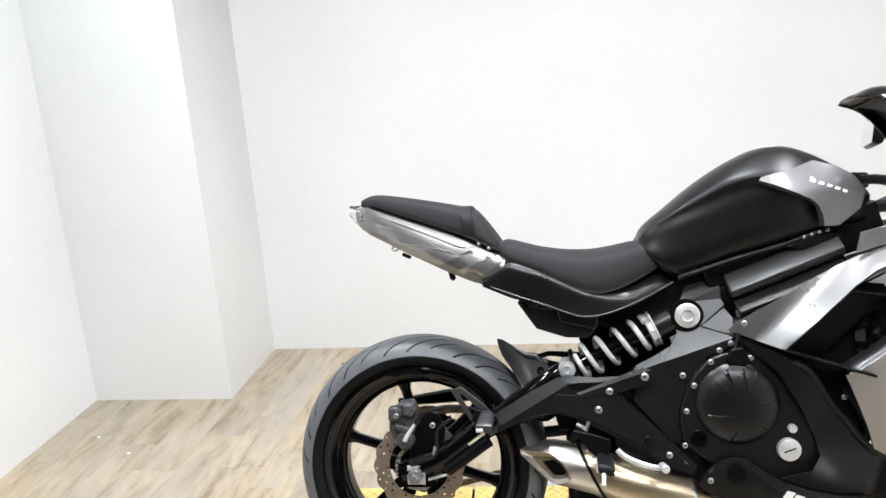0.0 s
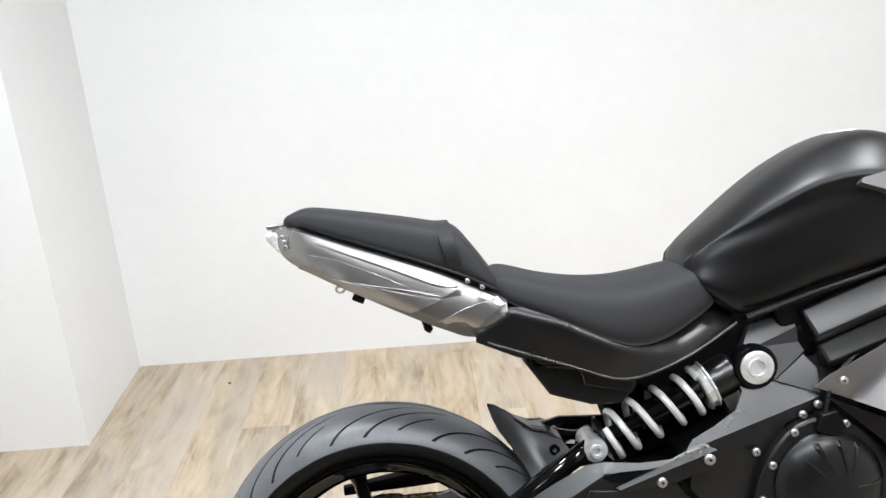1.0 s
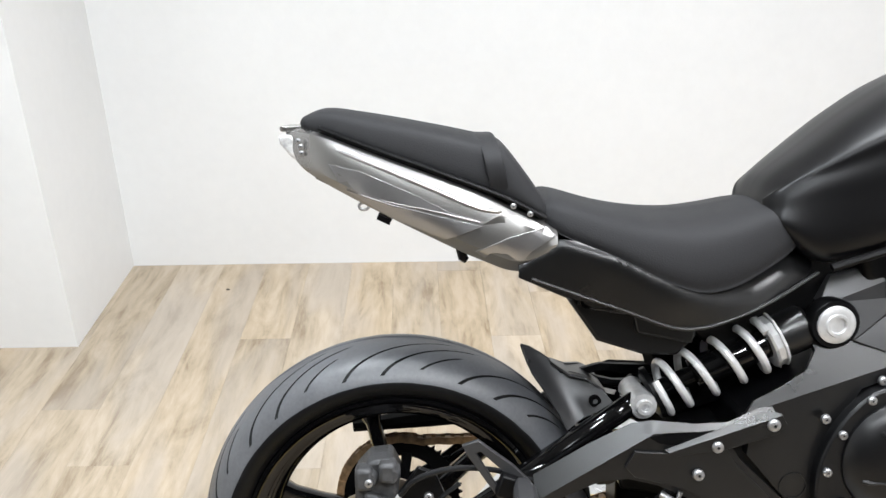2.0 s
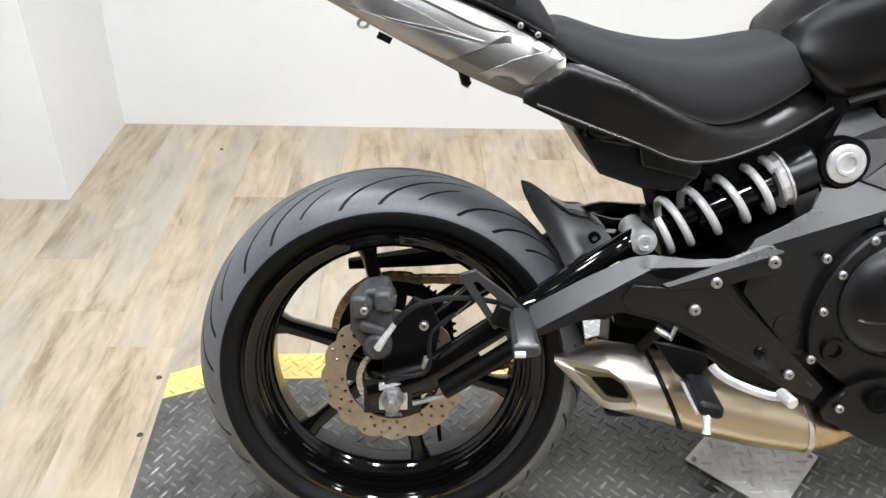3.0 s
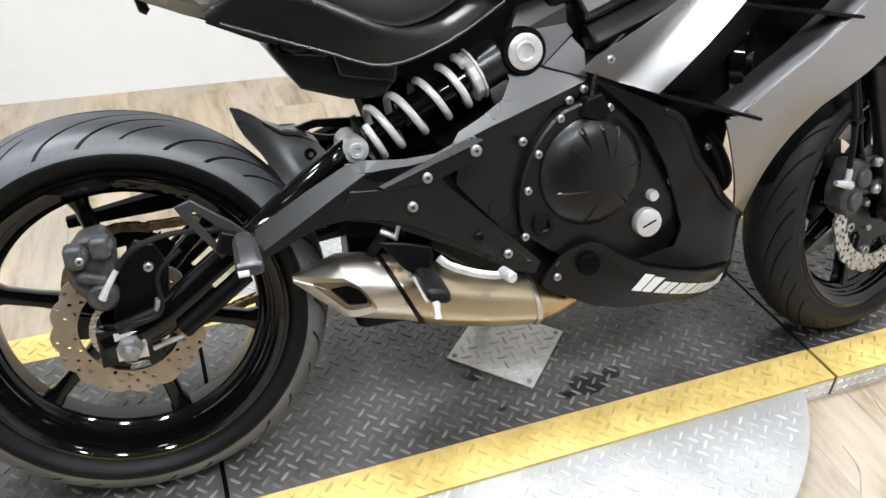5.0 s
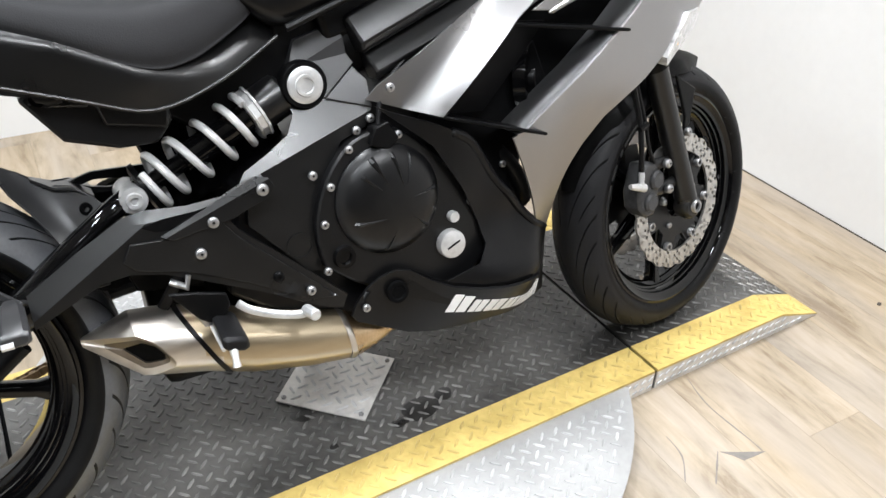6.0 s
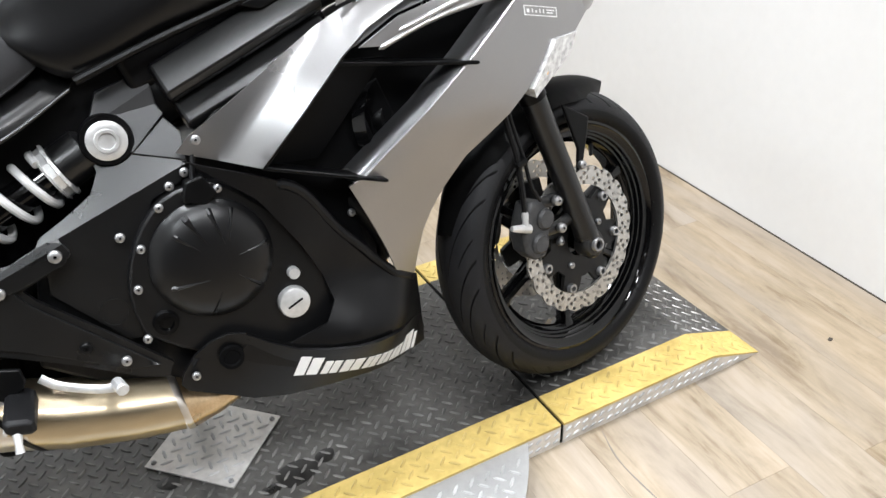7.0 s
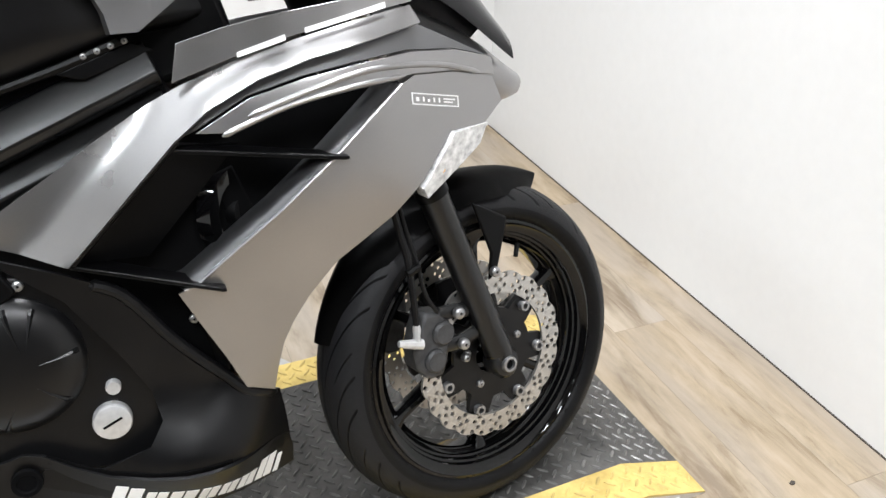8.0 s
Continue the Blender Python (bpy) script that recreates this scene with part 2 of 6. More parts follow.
# ---- shape helpers ----


def mesh_from(name, bm, material, smooth=35):
    me = bpy.data.meshes.new(name)
    bmesh.ops.recalc_face_normals(bm, faces=bm.faces)
    bm.to_mesh(me)
    bm.free()
    me.materials.append(material)
    if smooth:
        me.polygons.foreach_set("use_smooth", [True] * len(me.polygons))
        me.set_sharp_from_angle(angle=radians(smooth))
    return me


def part(name, bm, material, parent=None, label="", bevel=0.0, smooth=35):
    """Links a bmesh as one mesh object under a thing or a part."""
    ob = new(name, mesh_from(name, bm, material, smooth))
    ob.parent = parent
    if label:
        tagged(ob, label)
    if bevel:
        mod = ob.modifiers.new("bevel", "BEVEL")
        mod.width, mod.segments, mod.limit_method, mod.angle_limit = bevel, 2, "ANGLE", radians(40)
    return ob


def spline(pts, n):
    """Points along a smooth curve through pts, n to a span."""
    p = [Vector(v) for v in pts]
    out = []
    for i in range(len(p) - 1):
        a, b, c, d = p[max(i - 1, 0)], p[i], p[i + 1], p[min(i + 2, len(p) - 1)]
        for k in range(n):
            t = k / n
            out.append(0.5 * (2 * b + (c - a) * t + (2 * a - 5 * b + 4 * c - d) * t * t + (3 * b - a - 3 * c + d) * t ** 3))
    out.append(p[-1])
    return out


def rings(bm, loops, caps=True, closed=True):
    rows = [[bm.verts.new(v) for v in r] for r in loops]
    n = len(rows[0])
    for a, b in zip(rows, rows[1:]):
        for i in range(n if closed else n - 1):
            j = (i + 1) % n
            bm.faces.new((a[i], a[j], b[j], b[i]))
    if caps:
        bm.faces.new(rows[0])
        bm.faces.new(rows[-1][::-1])
    return bm


def lathe(profile, segs=48, c=(0, 0, 0), closed=False, bm=None):
    """Turns a profile of (radius, y) round the y axis at c."""
    bm = bm or bmesh.new()
    loops = []
    for k in range(segs):
        a = 2 * math.pi * k / segs
        loops.append([(c[0] + r * math.cos(a), c[1] + y, c[2] + r * math.sin(a)) for r, y in profile])
    rows = [[bm.verts.new(v) for v in r] for r in loops]
    n = len(profile)
    for k in range(segs):
        a, b = rows[k], rows[(k + 1) % segs]
        for i in range(n if closed else n - 1):
            j = (i + 1) % n
            bm.faces.new((a[i], a[j], b[j], b[i]))
    if not closed:
        for i in (0, n - 1):
            if profile[i][0] > 1e-5:
                bm.faces.new([rows[k][i] for k in range(segs)])
    bmesh.ops.remove_doubles(bm, verts=bm.verts, dist=1e-6)
    return bm


def sweep(pts, r, segs=10, bm=None, flat=1.0, side=(0, 1, 0)):
    """A tube along pts; r a number or one for each point; flat scales it along side."""
    bm = bm or bmesh.new()
    p = [Vector(v) for v in pts]
    rs = r if isinstance(r, (list, tuple)) else [r] * len(p)
    loops, u = [], None
    for i, v in enumerate(p):
        d = (p[min(i + 1, len(p) - 1)] - p[max(i - 1, 0)]).normalized()
        if u is None:
            s = Vector(side)
            u = (s - d * s.dot(d)).normalized() if abs(s.dot(d)) < 0.98 else d.orthogonal().normalized()
        u = (u - d * u.dot(d)).normalized()
        w = d.cross(u)
        loops.append([v + rs[i] * (flat * u * math.cos(2 * math.pi * k / segs) + w * math.sin(2 * math.pi * k / segs)) for k in range(segs)])
    return rings(bm, loops)


def box(bm, c, size, m=None):
    mm = Matrix.Translation(c) @ (m or Matrix()) @ Matrix.Diagonal((*size, 1))
    bmesh.ops.create_cube(bm, size=1.0, matrix=mm)
    return bm


def prism(outline, y0, y1, bm=None):
    """An outline in x, z drawn out from y0 to y1."""
    bm = bm or bmesh.new()
    a = [bm.verts.new((x, y0, z)) for x, z in outline]
    b = [bm.verts.new((x, y1, z)) for x, z in outline]
    bm.faces.new(a)
    bm.faces.new(b[::-1])
    for i in range(len(a)):
        j = (i + 1) % len(a)
        bm.faces.new((a[i], a[j], b[j], b[i]))
    return bm


def surface(points):
    """A smooth y over (x, z) through the given (x, z, y): a thin plate."""
    q = np.array(points, float)
    n = len(q)

    def kern(d2):
        return 0.5 * d2 * np.log(d2 + 1e-12)

    k = kern(((q[:, None, :2] - q[None, :, :2]) ** 2).sum(2)) + 1e-4 * np.eye(n)
    p = np.c_[np.ones(n), q[:, :2]]
    w = np.linalg.solve(np.block([[k, p], [p.T, np.zeros((3, 3))]]), np.r_[q[:, 2], 0, 0, 0])

    def at(x, z):
        return float(kern((q[:, 0] - x) ** 2 + (q[:, 1] - z) ** 2) @ w[:n] + w[n] + w[n + 1] * x + w[n + 2] * z)

    return at


def panel(outline, yf, thick=0.004, step=0.02, round_n=0, mirror=False, bm=None, folds=()):
    """A curved sheet: an outline in x, z laid on y = yf(x, z), with thickness inwards; folds are lines x, z, slope along which it is cut."""
    bm = bm or bmesh.new()
    pts = [Vector((x, 0, z)) for x, z in outline]
    if round_n:
        pts = spline(pts + [pts[0]], round_n)[:-1]
    bm.faces.new([bm.verts.new(v) for v in pts])
    for fx, fz, slope in folds:
        bmesh.ops.bisect_plane(bm, geom=bm.verts[:] + bm.edges[:] + bm.faces[:], plane_co=Vector((fx, 0, fz)), plane_no=Vector((-slope, 0, 1)), dist=1e-5)
    for axis in (0, 2):
        lo, hi = min(v[axis] for v in pts), max(v[axis] for v in pts)
        k = math.ceil(lo / step)
        while k * step < hi:
            co, no = Vector((0, 0, 0)), Vector((0, 0, 0))
            co[axis], no[axis] = k * step, 1
            bmesh.ops.bisect_plane(bm, geom=bm.verts[:] + bm.edges[:] + bm.faces[:], plane_co=co, plane_no=no, dist=1e-5)
            k += 1
    bmesh.ops.triangulate(bm, faces=[f for f in bm.faces if len(f.verts) > 4])
    s = -1 if mirror else 1
    for v in bm.verts:
        v.co.y = s * yf(v.co.x, v.co.z)
    bmesh.ops.recalc_face_normals(bm, faces=bm.faces)
    bm.normal_update()
    if sum(f.normal.y for f in bm.faces) * s > 0:
        bmesh.ops.reverse_faces(bm, faces=bm.faces)
        bm.normal_update()
    bmesh.ops.solidify(bm, geom=bm.faces[:], thickness=thick)
    return bm


def join(bm, other):
    """Adds another bmesh to bm."""
    tmp = bpy.data.meshes.new("joined")
    other.to_mesh(tmp)
    other.free()
    bm.from_mesh(tmp)
    bpy.data.meshes.remove(tmp)
    return bm


def skin(sections, nu=6, nv=5, caps=True):
    """A body symmetric in y: each section is (x, [(y, z), ...]) from the top's middle down the right side to the bottom's middle."""
    fine = [[Vector((x, y, z)) for x, (y, z) in zip([sec[0]] * len(sec[1]), sec[1])] for sec in sections]
    fine = [spline(f, nv) for f in fine]
    along = [spline([f[i] for f in fine], nu) for i in range(len(fine[0]))]
    loops = []
    for k in range(len(along[0])):
        right = [a[k] for a in along]
        right[0].y = right[-1].y = 0
        loops.append(right + [Vector((v.x, -v.y, v.z)) for v in right[-2:0:-1]])
    return rings(bmesh.new(), loops, caps)


BOLT_MESH = mesh_from("bolt", lathe([(0, -0.7), (0.24, -0.7), (0.27, -1.12), (0.55, -1.1), (0.8, -0.98), (0.95, -0.75), (1.0, -0.3), (1.0, 0.3)], 16), BOLT)

# Socket faces take the near-black, so their shade is in the colour.
BOLT_MESH.materials.append(DARK)
for f in BOLT_MESH.polygons:
    f.material_index = 1 if math.hypot(f.center.x, f.center.z) < 0.24 else 0


def bolt(parent, x, y, z, r=0.009, material=None):
    ob = new("bolt", BOLT_MESH if material is None else BLACK_BOLT_MESH)
    ob.parent = parent
    ob.matrix_local = pose(x, y, z) @ Matrix.Diagonal((r * 0.88, r * 0.6, r * 0.88, 1))
    return ob


BLACK_BOLT_MESH = BOLT_MESH.copy()
BLACK_BOLT_MESH.materials.clear()
BLACK_BOLT_MESH.materials.append(PLASTIC)

# ---- the room ----
# A white display bay, open towards a large unseen dim space behind the camera.
X0, X1, Y0, Y1 = -1.575, 2.20, -1.9, 1.615
PX, PY = -0.985, 1.085
SX0, SX1, SY0 = -4.2, X1, -6.0


def wall(name, lo, hi, label, material=PAINT_WHITE):
    bm = bmesh.new()
    c = [(a + b) / 2 for a, b in zip(lo, hi)]
    box(bm, c, [b - a for a, b in zip(lo, hi)])
    return tagged(part(name, bm, material, smooth=0), label, "wall", kind="structure")


wall("wall_back", (X0 - 0.12, Y1, -0.1), (X1 + 0.12, Y1 + 0.12, CEIL), "smooth white painted wall behind the motorcycle")
wall("wall_left", (X0 - 0.12, Y0, -0.1), (X0, Y1, CEIL), "smooth white painted side wall")
# Its unseen length behind the camera is added for bright reflections.
wall("wall_right", (X1, SY0, -0.1), (X1 + 0.12, Y1, CEIL), "white painted wall ahead of the front wheel")
wall("wall_pillar", (X0, PY, -0.1), (PX, Y1, CEIL), "white boxed-out pillar in the corner of the room")
# Unseen walls, kept dark so the black bodywork reflects little.
wall("wall_unseen_left", (SX0 - 0.12, SY0, -0.1), (SX0, Y0, CEIL), "unseen grey wall kept dim for dark reflections", UNSEEN_DARK)
wall("wall_unseen_front", (SX0 - 0.12, SY0 - 0.12, -0.1), (SX1 + 0.12, SY0, CEIL), "unseen grey wall kept dim for dark reflections", UNSEEN_DARK)
wall("wall_return_left", (SX0, Y0, -0.1), (X0 - 0.12, Y0 + 0.12, CEIL), "unseen grey wall kept dim for dark reflections", UNSEEN_DARK)
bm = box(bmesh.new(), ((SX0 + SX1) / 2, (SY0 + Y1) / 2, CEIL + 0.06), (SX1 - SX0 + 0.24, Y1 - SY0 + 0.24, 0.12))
tagged(part("ceiling", bm, CEIL_DIM, smooth=0), "unseen grey ceiling over the room, kept dim for reflections", "ceiling", kind="structure")
bm = box(bmesh.new(), ((SX0 + SX1) / 2, (SY0 + Y1) / 2, -0.06), (SX1 - SX0, Y1 - SY0, 0.11))
FLOOR = tagged(part("floor", bm, JOINT, smooth=0), "floor of pale hickory-look vinyl planks", "floor", kind="structure")

LAMP_GLOW = bpy.data.materials.new("lamp_diffuser")
LAMP_GLOW.use_nodes = True
LAMP_GLOW.node_tree.nodes["Principled BSDF"].inputs["Emission Color"].default_value = (1, 0.985, 0.96, 1)
LAMP_GLOW.node_tree.nodes["Principled BSDF"].inputs["Emission Strength"].default_value = 6
# One unseen fixture for each lamp, the row added for sheen included.
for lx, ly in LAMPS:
    fixture = tagged(new("unseen_ceiling_light"), "unseen long ceiling light with a glowing diffuser, placed for its reflections", "lamp", "ceiling lights")
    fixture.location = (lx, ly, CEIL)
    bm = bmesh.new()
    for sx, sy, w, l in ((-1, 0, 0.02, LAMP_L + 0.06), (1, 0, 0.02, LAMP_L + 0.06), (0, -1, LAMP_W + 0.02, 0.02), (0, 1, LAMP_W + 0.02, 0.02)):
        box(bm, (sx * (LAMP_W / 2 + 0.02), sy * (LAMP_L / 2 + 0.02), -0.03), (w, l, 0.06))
    part("housing", bm, CEIL_DIM, fixture, smooth=0)
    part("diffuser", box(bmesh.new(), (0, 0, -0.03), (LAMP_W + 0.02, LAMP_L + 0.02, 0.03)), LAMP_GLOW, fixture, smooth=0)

# ---- the display platform ----
PT = 0.053
NEAR, NEAR_IN, FAR_IN, FAR = -0.249, -0.164, 0.296, 0.374
A0, A1, B1, B0 = -0.488, -0.335, 1.652, 1.793
SLITS = (0.084, 1.263)


def deck_z(x):
    if x < A1:
        return 0.004 + (PT - 0.004) * (x - A0) / (A1 - A0)
    if x > B1:
        return 0.004 + (PT - 0.004) * (B0 - x) / (B0 - B1)
    return PT


def tread(bm, spots, length=0.0262, width=0.0072, height=0.0024):
    """Raised lens-shaped bars; spots are (centre, angle, normal frame)."""
    for m in spots:
        top = []
        low = []
        for k in range(6):
            a = 2 * math.pi * k / 6
            lx, ly = math.cos(a) * length / 2, math.sin(a) * width / 2
            low.append(bm.verts.new(m @ Vector((lx, ly, -0.0002))))
            top.append(bm.verts.new(m @ Vector((lx * 0.74, ly * 0.42, height))))
        for k in range(6):
            j = (k + 1) % 6
            bm.faces.new((low[k], low[j], top[j], top[k]))
        bm.faces.new(top)
    return bm


def tread_spots(x0, x1, y0, y1, zf, pitch=0.0228, skip=None):
    """Bars lean one way in every other row, each pointing at the flank of the next."""
    out = []
    d = pitch / math.sqrt(2)
    nx, ny = int((x1 - x0 - 0.016) / d), int((y1 - y0 - 0.016) / d)
    ox, oy = (x1 - x0 - nx * d) / 2, (y1 - y0 - ny * d) / 2
    for i in range(nx + 1):
        for j in range(i % 2, ny + 1, 2):
            x, y = x0 + ox + i * d, y0 + oy + j * d
            if skip and skip(x, y):
                continue
            ang = 45 if i % 2 else -45
            slope = math.degrees(math.atan2(zf(x + 0.005) - zf(x - 0.005), 0.01))
            out.append(pose(x, y, zf(x), 0, -slope, 0) @ pose(0, 0, 0, 0, 0, ang))
    return out


platform = tagged(new("display_platform"), "low steel display platform of diamond tread plate with yellow edges", "platform")
platform.matrix_world = pose(0.65, 0.05, 0, 0, 0, 2.1) @ pose(-0.65, -0.05, 0)
spans = ((A0, SLITS[0] - 0.004), (SLITS[0] + 0.004, SLITS[1] - 0.004), (SLITS[1] + 0.004, B0))
for x0, x1 in spans:
    cuts = [x for x in (x0, A1, B1, x1) if x0 <= x <= x1]
    for y0, y1, material, name, label in ((NEAR_IN, FAR_IN, DECK, "deck_plate", "worn black diamond plate deck"), (NEAR, NEAR_IN, YELLOW, "edge_strip", "yellow painted edge strip"),
                                          (FAR_IN, FAR, YELLOW, "edge_strip", "yellow painted edge strip")):
        bm = bmesh.new()
        rings(bm, [[(x, y0, deck_z(x)), (x, y1, deck_z(x)), (x, y1, max(0.0005, deck_z(x) - 0.006)), (x, y0, max(0.0005, deck_z(x) - 0.006))] for x in cuts])
        holder = part(name, bm, material, platform, label, smooth=0)
        spots = tread_spots(x0 + 0.004, x1 - 0.004, y0 + 0.003, y1 - 0.003, deck_z)
        bars = part("tread", tread(bmesh.new(), spots), TREAD if material is DECK else YELLOW_BAR, holder, "raised diamond tread bars", smooth=0)
        tagged(bars, kind="stuff")
    for y, s in ((NEAR, -1), (FAR, 1)):
        bm = bmesh.new()
        rings(bm, [[(x, y, max(0.002, deck_z(x) - 0.0065)), (x, y - s * 0.004, max(0.002, deck_z(x) - 0.0065)), (x, y - s * 0.004, 0.0), (x, y, 0.0)] for x in cuts])
        side = part("side_skirt", bm, COVER_PLATE, platform, "bare aluminium tread plate skirt", smooth=0)
        if s < 0:
            n = int((x1 - x0) / 0.02)
            spots = [pose(x0 + (i + 0.5) * (x1 - x0) / n, y, zz, 90) @ pose(0, 0, 0, 0, 0, 38 if j else 30)
                     for i in range(n) for j, zz in enumerate((0.014, 0.034)) if deck_z(x0 + (i + 0.5) * (x1 - x0) / n) > zz + 0.012]
            bars = part("tread", tread(bmesh.new(), spots, 0.018), PLATE_BAR, side, smooth=0)
            tagged(bars, kind="stuff")
for xs in SLITS:
    part("joint_channel", box(bmesh.new(), (xs, (NEAR + FAR) / 2, 0.0235), (0.05, FAR - NEAR - 0.006, 0.046)), DARK, platform, "dark joint between deck sections", smooth=0)

# ---- loose plates ----
cover = tagged(new("cover_plate"), "square aluminium tread plate screwed down on the deck", "plate")
cover.matrix_world = pose(0.672, 0.044, PT + 0.0025, 0, 0, 46.5)
CW = 0.183
part("sheet", box(bmesh.new(), (0, 0, 0.0015), (CW, CW, 0.003)), COVER_PLATE, cover, smooth=0)
bars = part("tread", tread(bmesh.new(), tread_spots(-CW / 2 + 0.004, CW / 2 - 0.004, -CW / 2 + 0.004, CW / 2 - 0.004, lambda x: 0.003)), PLATE_BAR, cover, smooth=0)
tagged(bars, kind="stuff")
for sx in (-1, 1):
    for sy in (-1, 1):
        ob = new("screw", BOLT_MESH)
        ob.parent = cover
        ob.matrix_local = pose(sx * (CW / 2 - 0.012), sy * (CW / 2 - 0.012), 0.003, -90) @ Matrix.Diagonal((0.005, 0.004, 0.005, 1))

turn = tagged(new("turntable"), "round aluminium tread plate turntable under the platform", "turntable")
TC, TR, TZ = (0.66, 0.05), 0.603, 0.0455
part("disc", lathe([(0.0, 0.012), (TR - 0.02, 0.012), (TR - 0.02, 0.038), (TR, 0.039), (TR, TZ), (0.0, TZ)], 96), PLATE, turn, smooth=30).matrix_local = pose(*TC, 0, 90) 
part("foot_ring", lathe([(TR - 0.06, 0.0), (TR - 0.06, 0.012), (TR - 0.03, 0.012), (TR - 0.03, 0.0)], 64, closed=True), DARK, turn).matrix_local = pose(*TC, 0, 90)


def off_disc(x, y):
    return (x - TC[0]) ** 2 + (y - TC[1]) ** 2 > (TR - 0.014) ** 2


for y0, y1 in ((TC[1] - TR, NEAR), (FAR, TC[1] + TR)):
    bars = part("tread", tread(bmesh.new(), tread_spots(TC[0] - TR, TC[0] + TR, y0, y1, lambda x: TZ, 0.0228, off_disc)), PLATE_BAR, turn, "raised diamond tread bars", smooth=0)
    tagged(bars, kind="stuff")

# oil stains on the deck and litter on the floor
def blot(x, y, z, r, seed, h=0.0006):
    rs = random.Random(seed)
    rough = [rs.uniform(0.75, 1.05) for k in range(9)]
    ring = [(x + r * g.x * math.cos(q), y + r * 0.8 * g.x * math.sin(q)) for g, q in [(v, 2 * math.pi * k / 36) for k, v in enumerate(spline([(v, 0, 0) for v in rough + rough[:1]], 4)[:36])]]
    return rings(bmesh.new(), [[(a, b, z) for a, b in ring], [(x + (a - x) * 0.9, y + (b - y) * 0.9, z + h) for a, b in ring]])


for n, (x, y, r) in enumerate(((0.785, -0.100, 0.042), (0.845, -0.085, 0.022), (0.735, -0.115, 0.018), (0.575, -0.015, 0.024), (0.60, -0.114, 0.010))):
    tagged(part("oil_stain", blot(x, y, PT, r, n), STAIN), "dark oil stain on the black deck plate", "stain", "oil stains")
for n, (x, y) in enumerate(((-0.522, 0.323), (-0.515, 0.156), (-0.613, 1.426), (1.977, -0.25))):
    tagged(part("chip", blot(x, y, 0.0, 0.007, 20 + n, 0.002), CHIP, smooth=0), "small dark chip lying on the plank floor", "litter", "dark chips")
for n, (x, y) in enumerate(((-1.197, 0.645), (-1.38, 0.763))):
    tagged(part("crumb", blot(x, y, 0.0, 0.007, 40 + n, 0.004), CRUMB, smooth=0), "tiny white crumb lying on the plank floor", "litter", "white crumbs")
for n, (pts, w) in enumerate(((((1.363, -0.237), (1.345, -0.318), (1.351, -0.431), (1.350, -0.461)), 0.0025), (((1.271, -0.419), (1.240, -0.448), (1.209, -0.477)), 0.0035), (((1.208, -0.343), (1.200, -0.396), (1.162, -0.446)), 0.0025))):
    line = spline([(x, y, 0.0) for x, y in pts], 6)
    loops = []
    for k, q in enumerate(line):
        u = (line[min(k + 1, len(line) - 1)] - line[max(k - 1, 0)]).normalized()
        v = Vector((-u.y, u.x, 0)) * w / 2 * (0.35 + 0.65 * math.sin(math.pi * (k + 0.5) / len(line))) * (1 + 0.3 * math.sin(5.1 * k + n))
        loops.append([q - v + Vector((0, 0, 0.0002)), q + v + Vector((0, 0, 0.0002)), q + v + Vector((0, 0, 0.0006)), q - v + Vector((0, 0, 0.0006))])
    tagged(part("scratch", rings(bmesh.new(), loops), SCAR, smooth=0), "thin grey tear in the pale plank floor", "scratch", "floor scratches")
bm = prism([(1.274, -0.421), (1.300, -0.436), (1.355, -0.462), (1.335, -0.461), (1.300, -0.459), (1.290, -0.440)], 0.0, 0.0006)
bmesh.ops.rotate(bm, cent=(0, 0, 0), matrix=Matrix.Rotation(radians(90), 3, "X"), verts=bm.verts)
for v in bm.verts:
    v.co = Vector((v.co.x, -v.co.y if v.co.y > 0 else v.co.y, abs(v.co.z) + 0.0002))
tagged(part("floor_gouge", bm, SCAR, smooth=0), "dark wedge-shaped gouge in the plank floor", "scratch", "floor scratches")
tagged(part("wall_seal", box(bmesh.new(), (X1 - 0.0015, (SY0 + Y1) / 2, 0.0015), (0.003, Y1 - SY0 - 0.01, 0.003)), CHIP, smooth=0), "thin dark gap along the foot of the white wall", "trim", kind="structure")

# ---- the motorcycle ----
# Its own axes: x ahead from the rear axle, y to its left, z up along its middle plane; it leans on its side stand.
LEAN_DEG = 15.0
bike = tagged(new("motorcycle"), "black and graphite silver sport motorcycle leaning on its side stand", "motorcycle")
bike.matrix_world = pose(0, -0.081, PT + 0.001, -LEAN_DEG, 0, 0)
RAX, FAX, STEER = (0.0, 0.0, 0.3065), (1.392, 0.0, 0.283), 12.0


GROOVES = ((0.0, 0.14, 0.93, 0.0032), (14.0, 0.52, 0.86, 0.0026), (24.0, 0.20, 0.93, 0.0032))


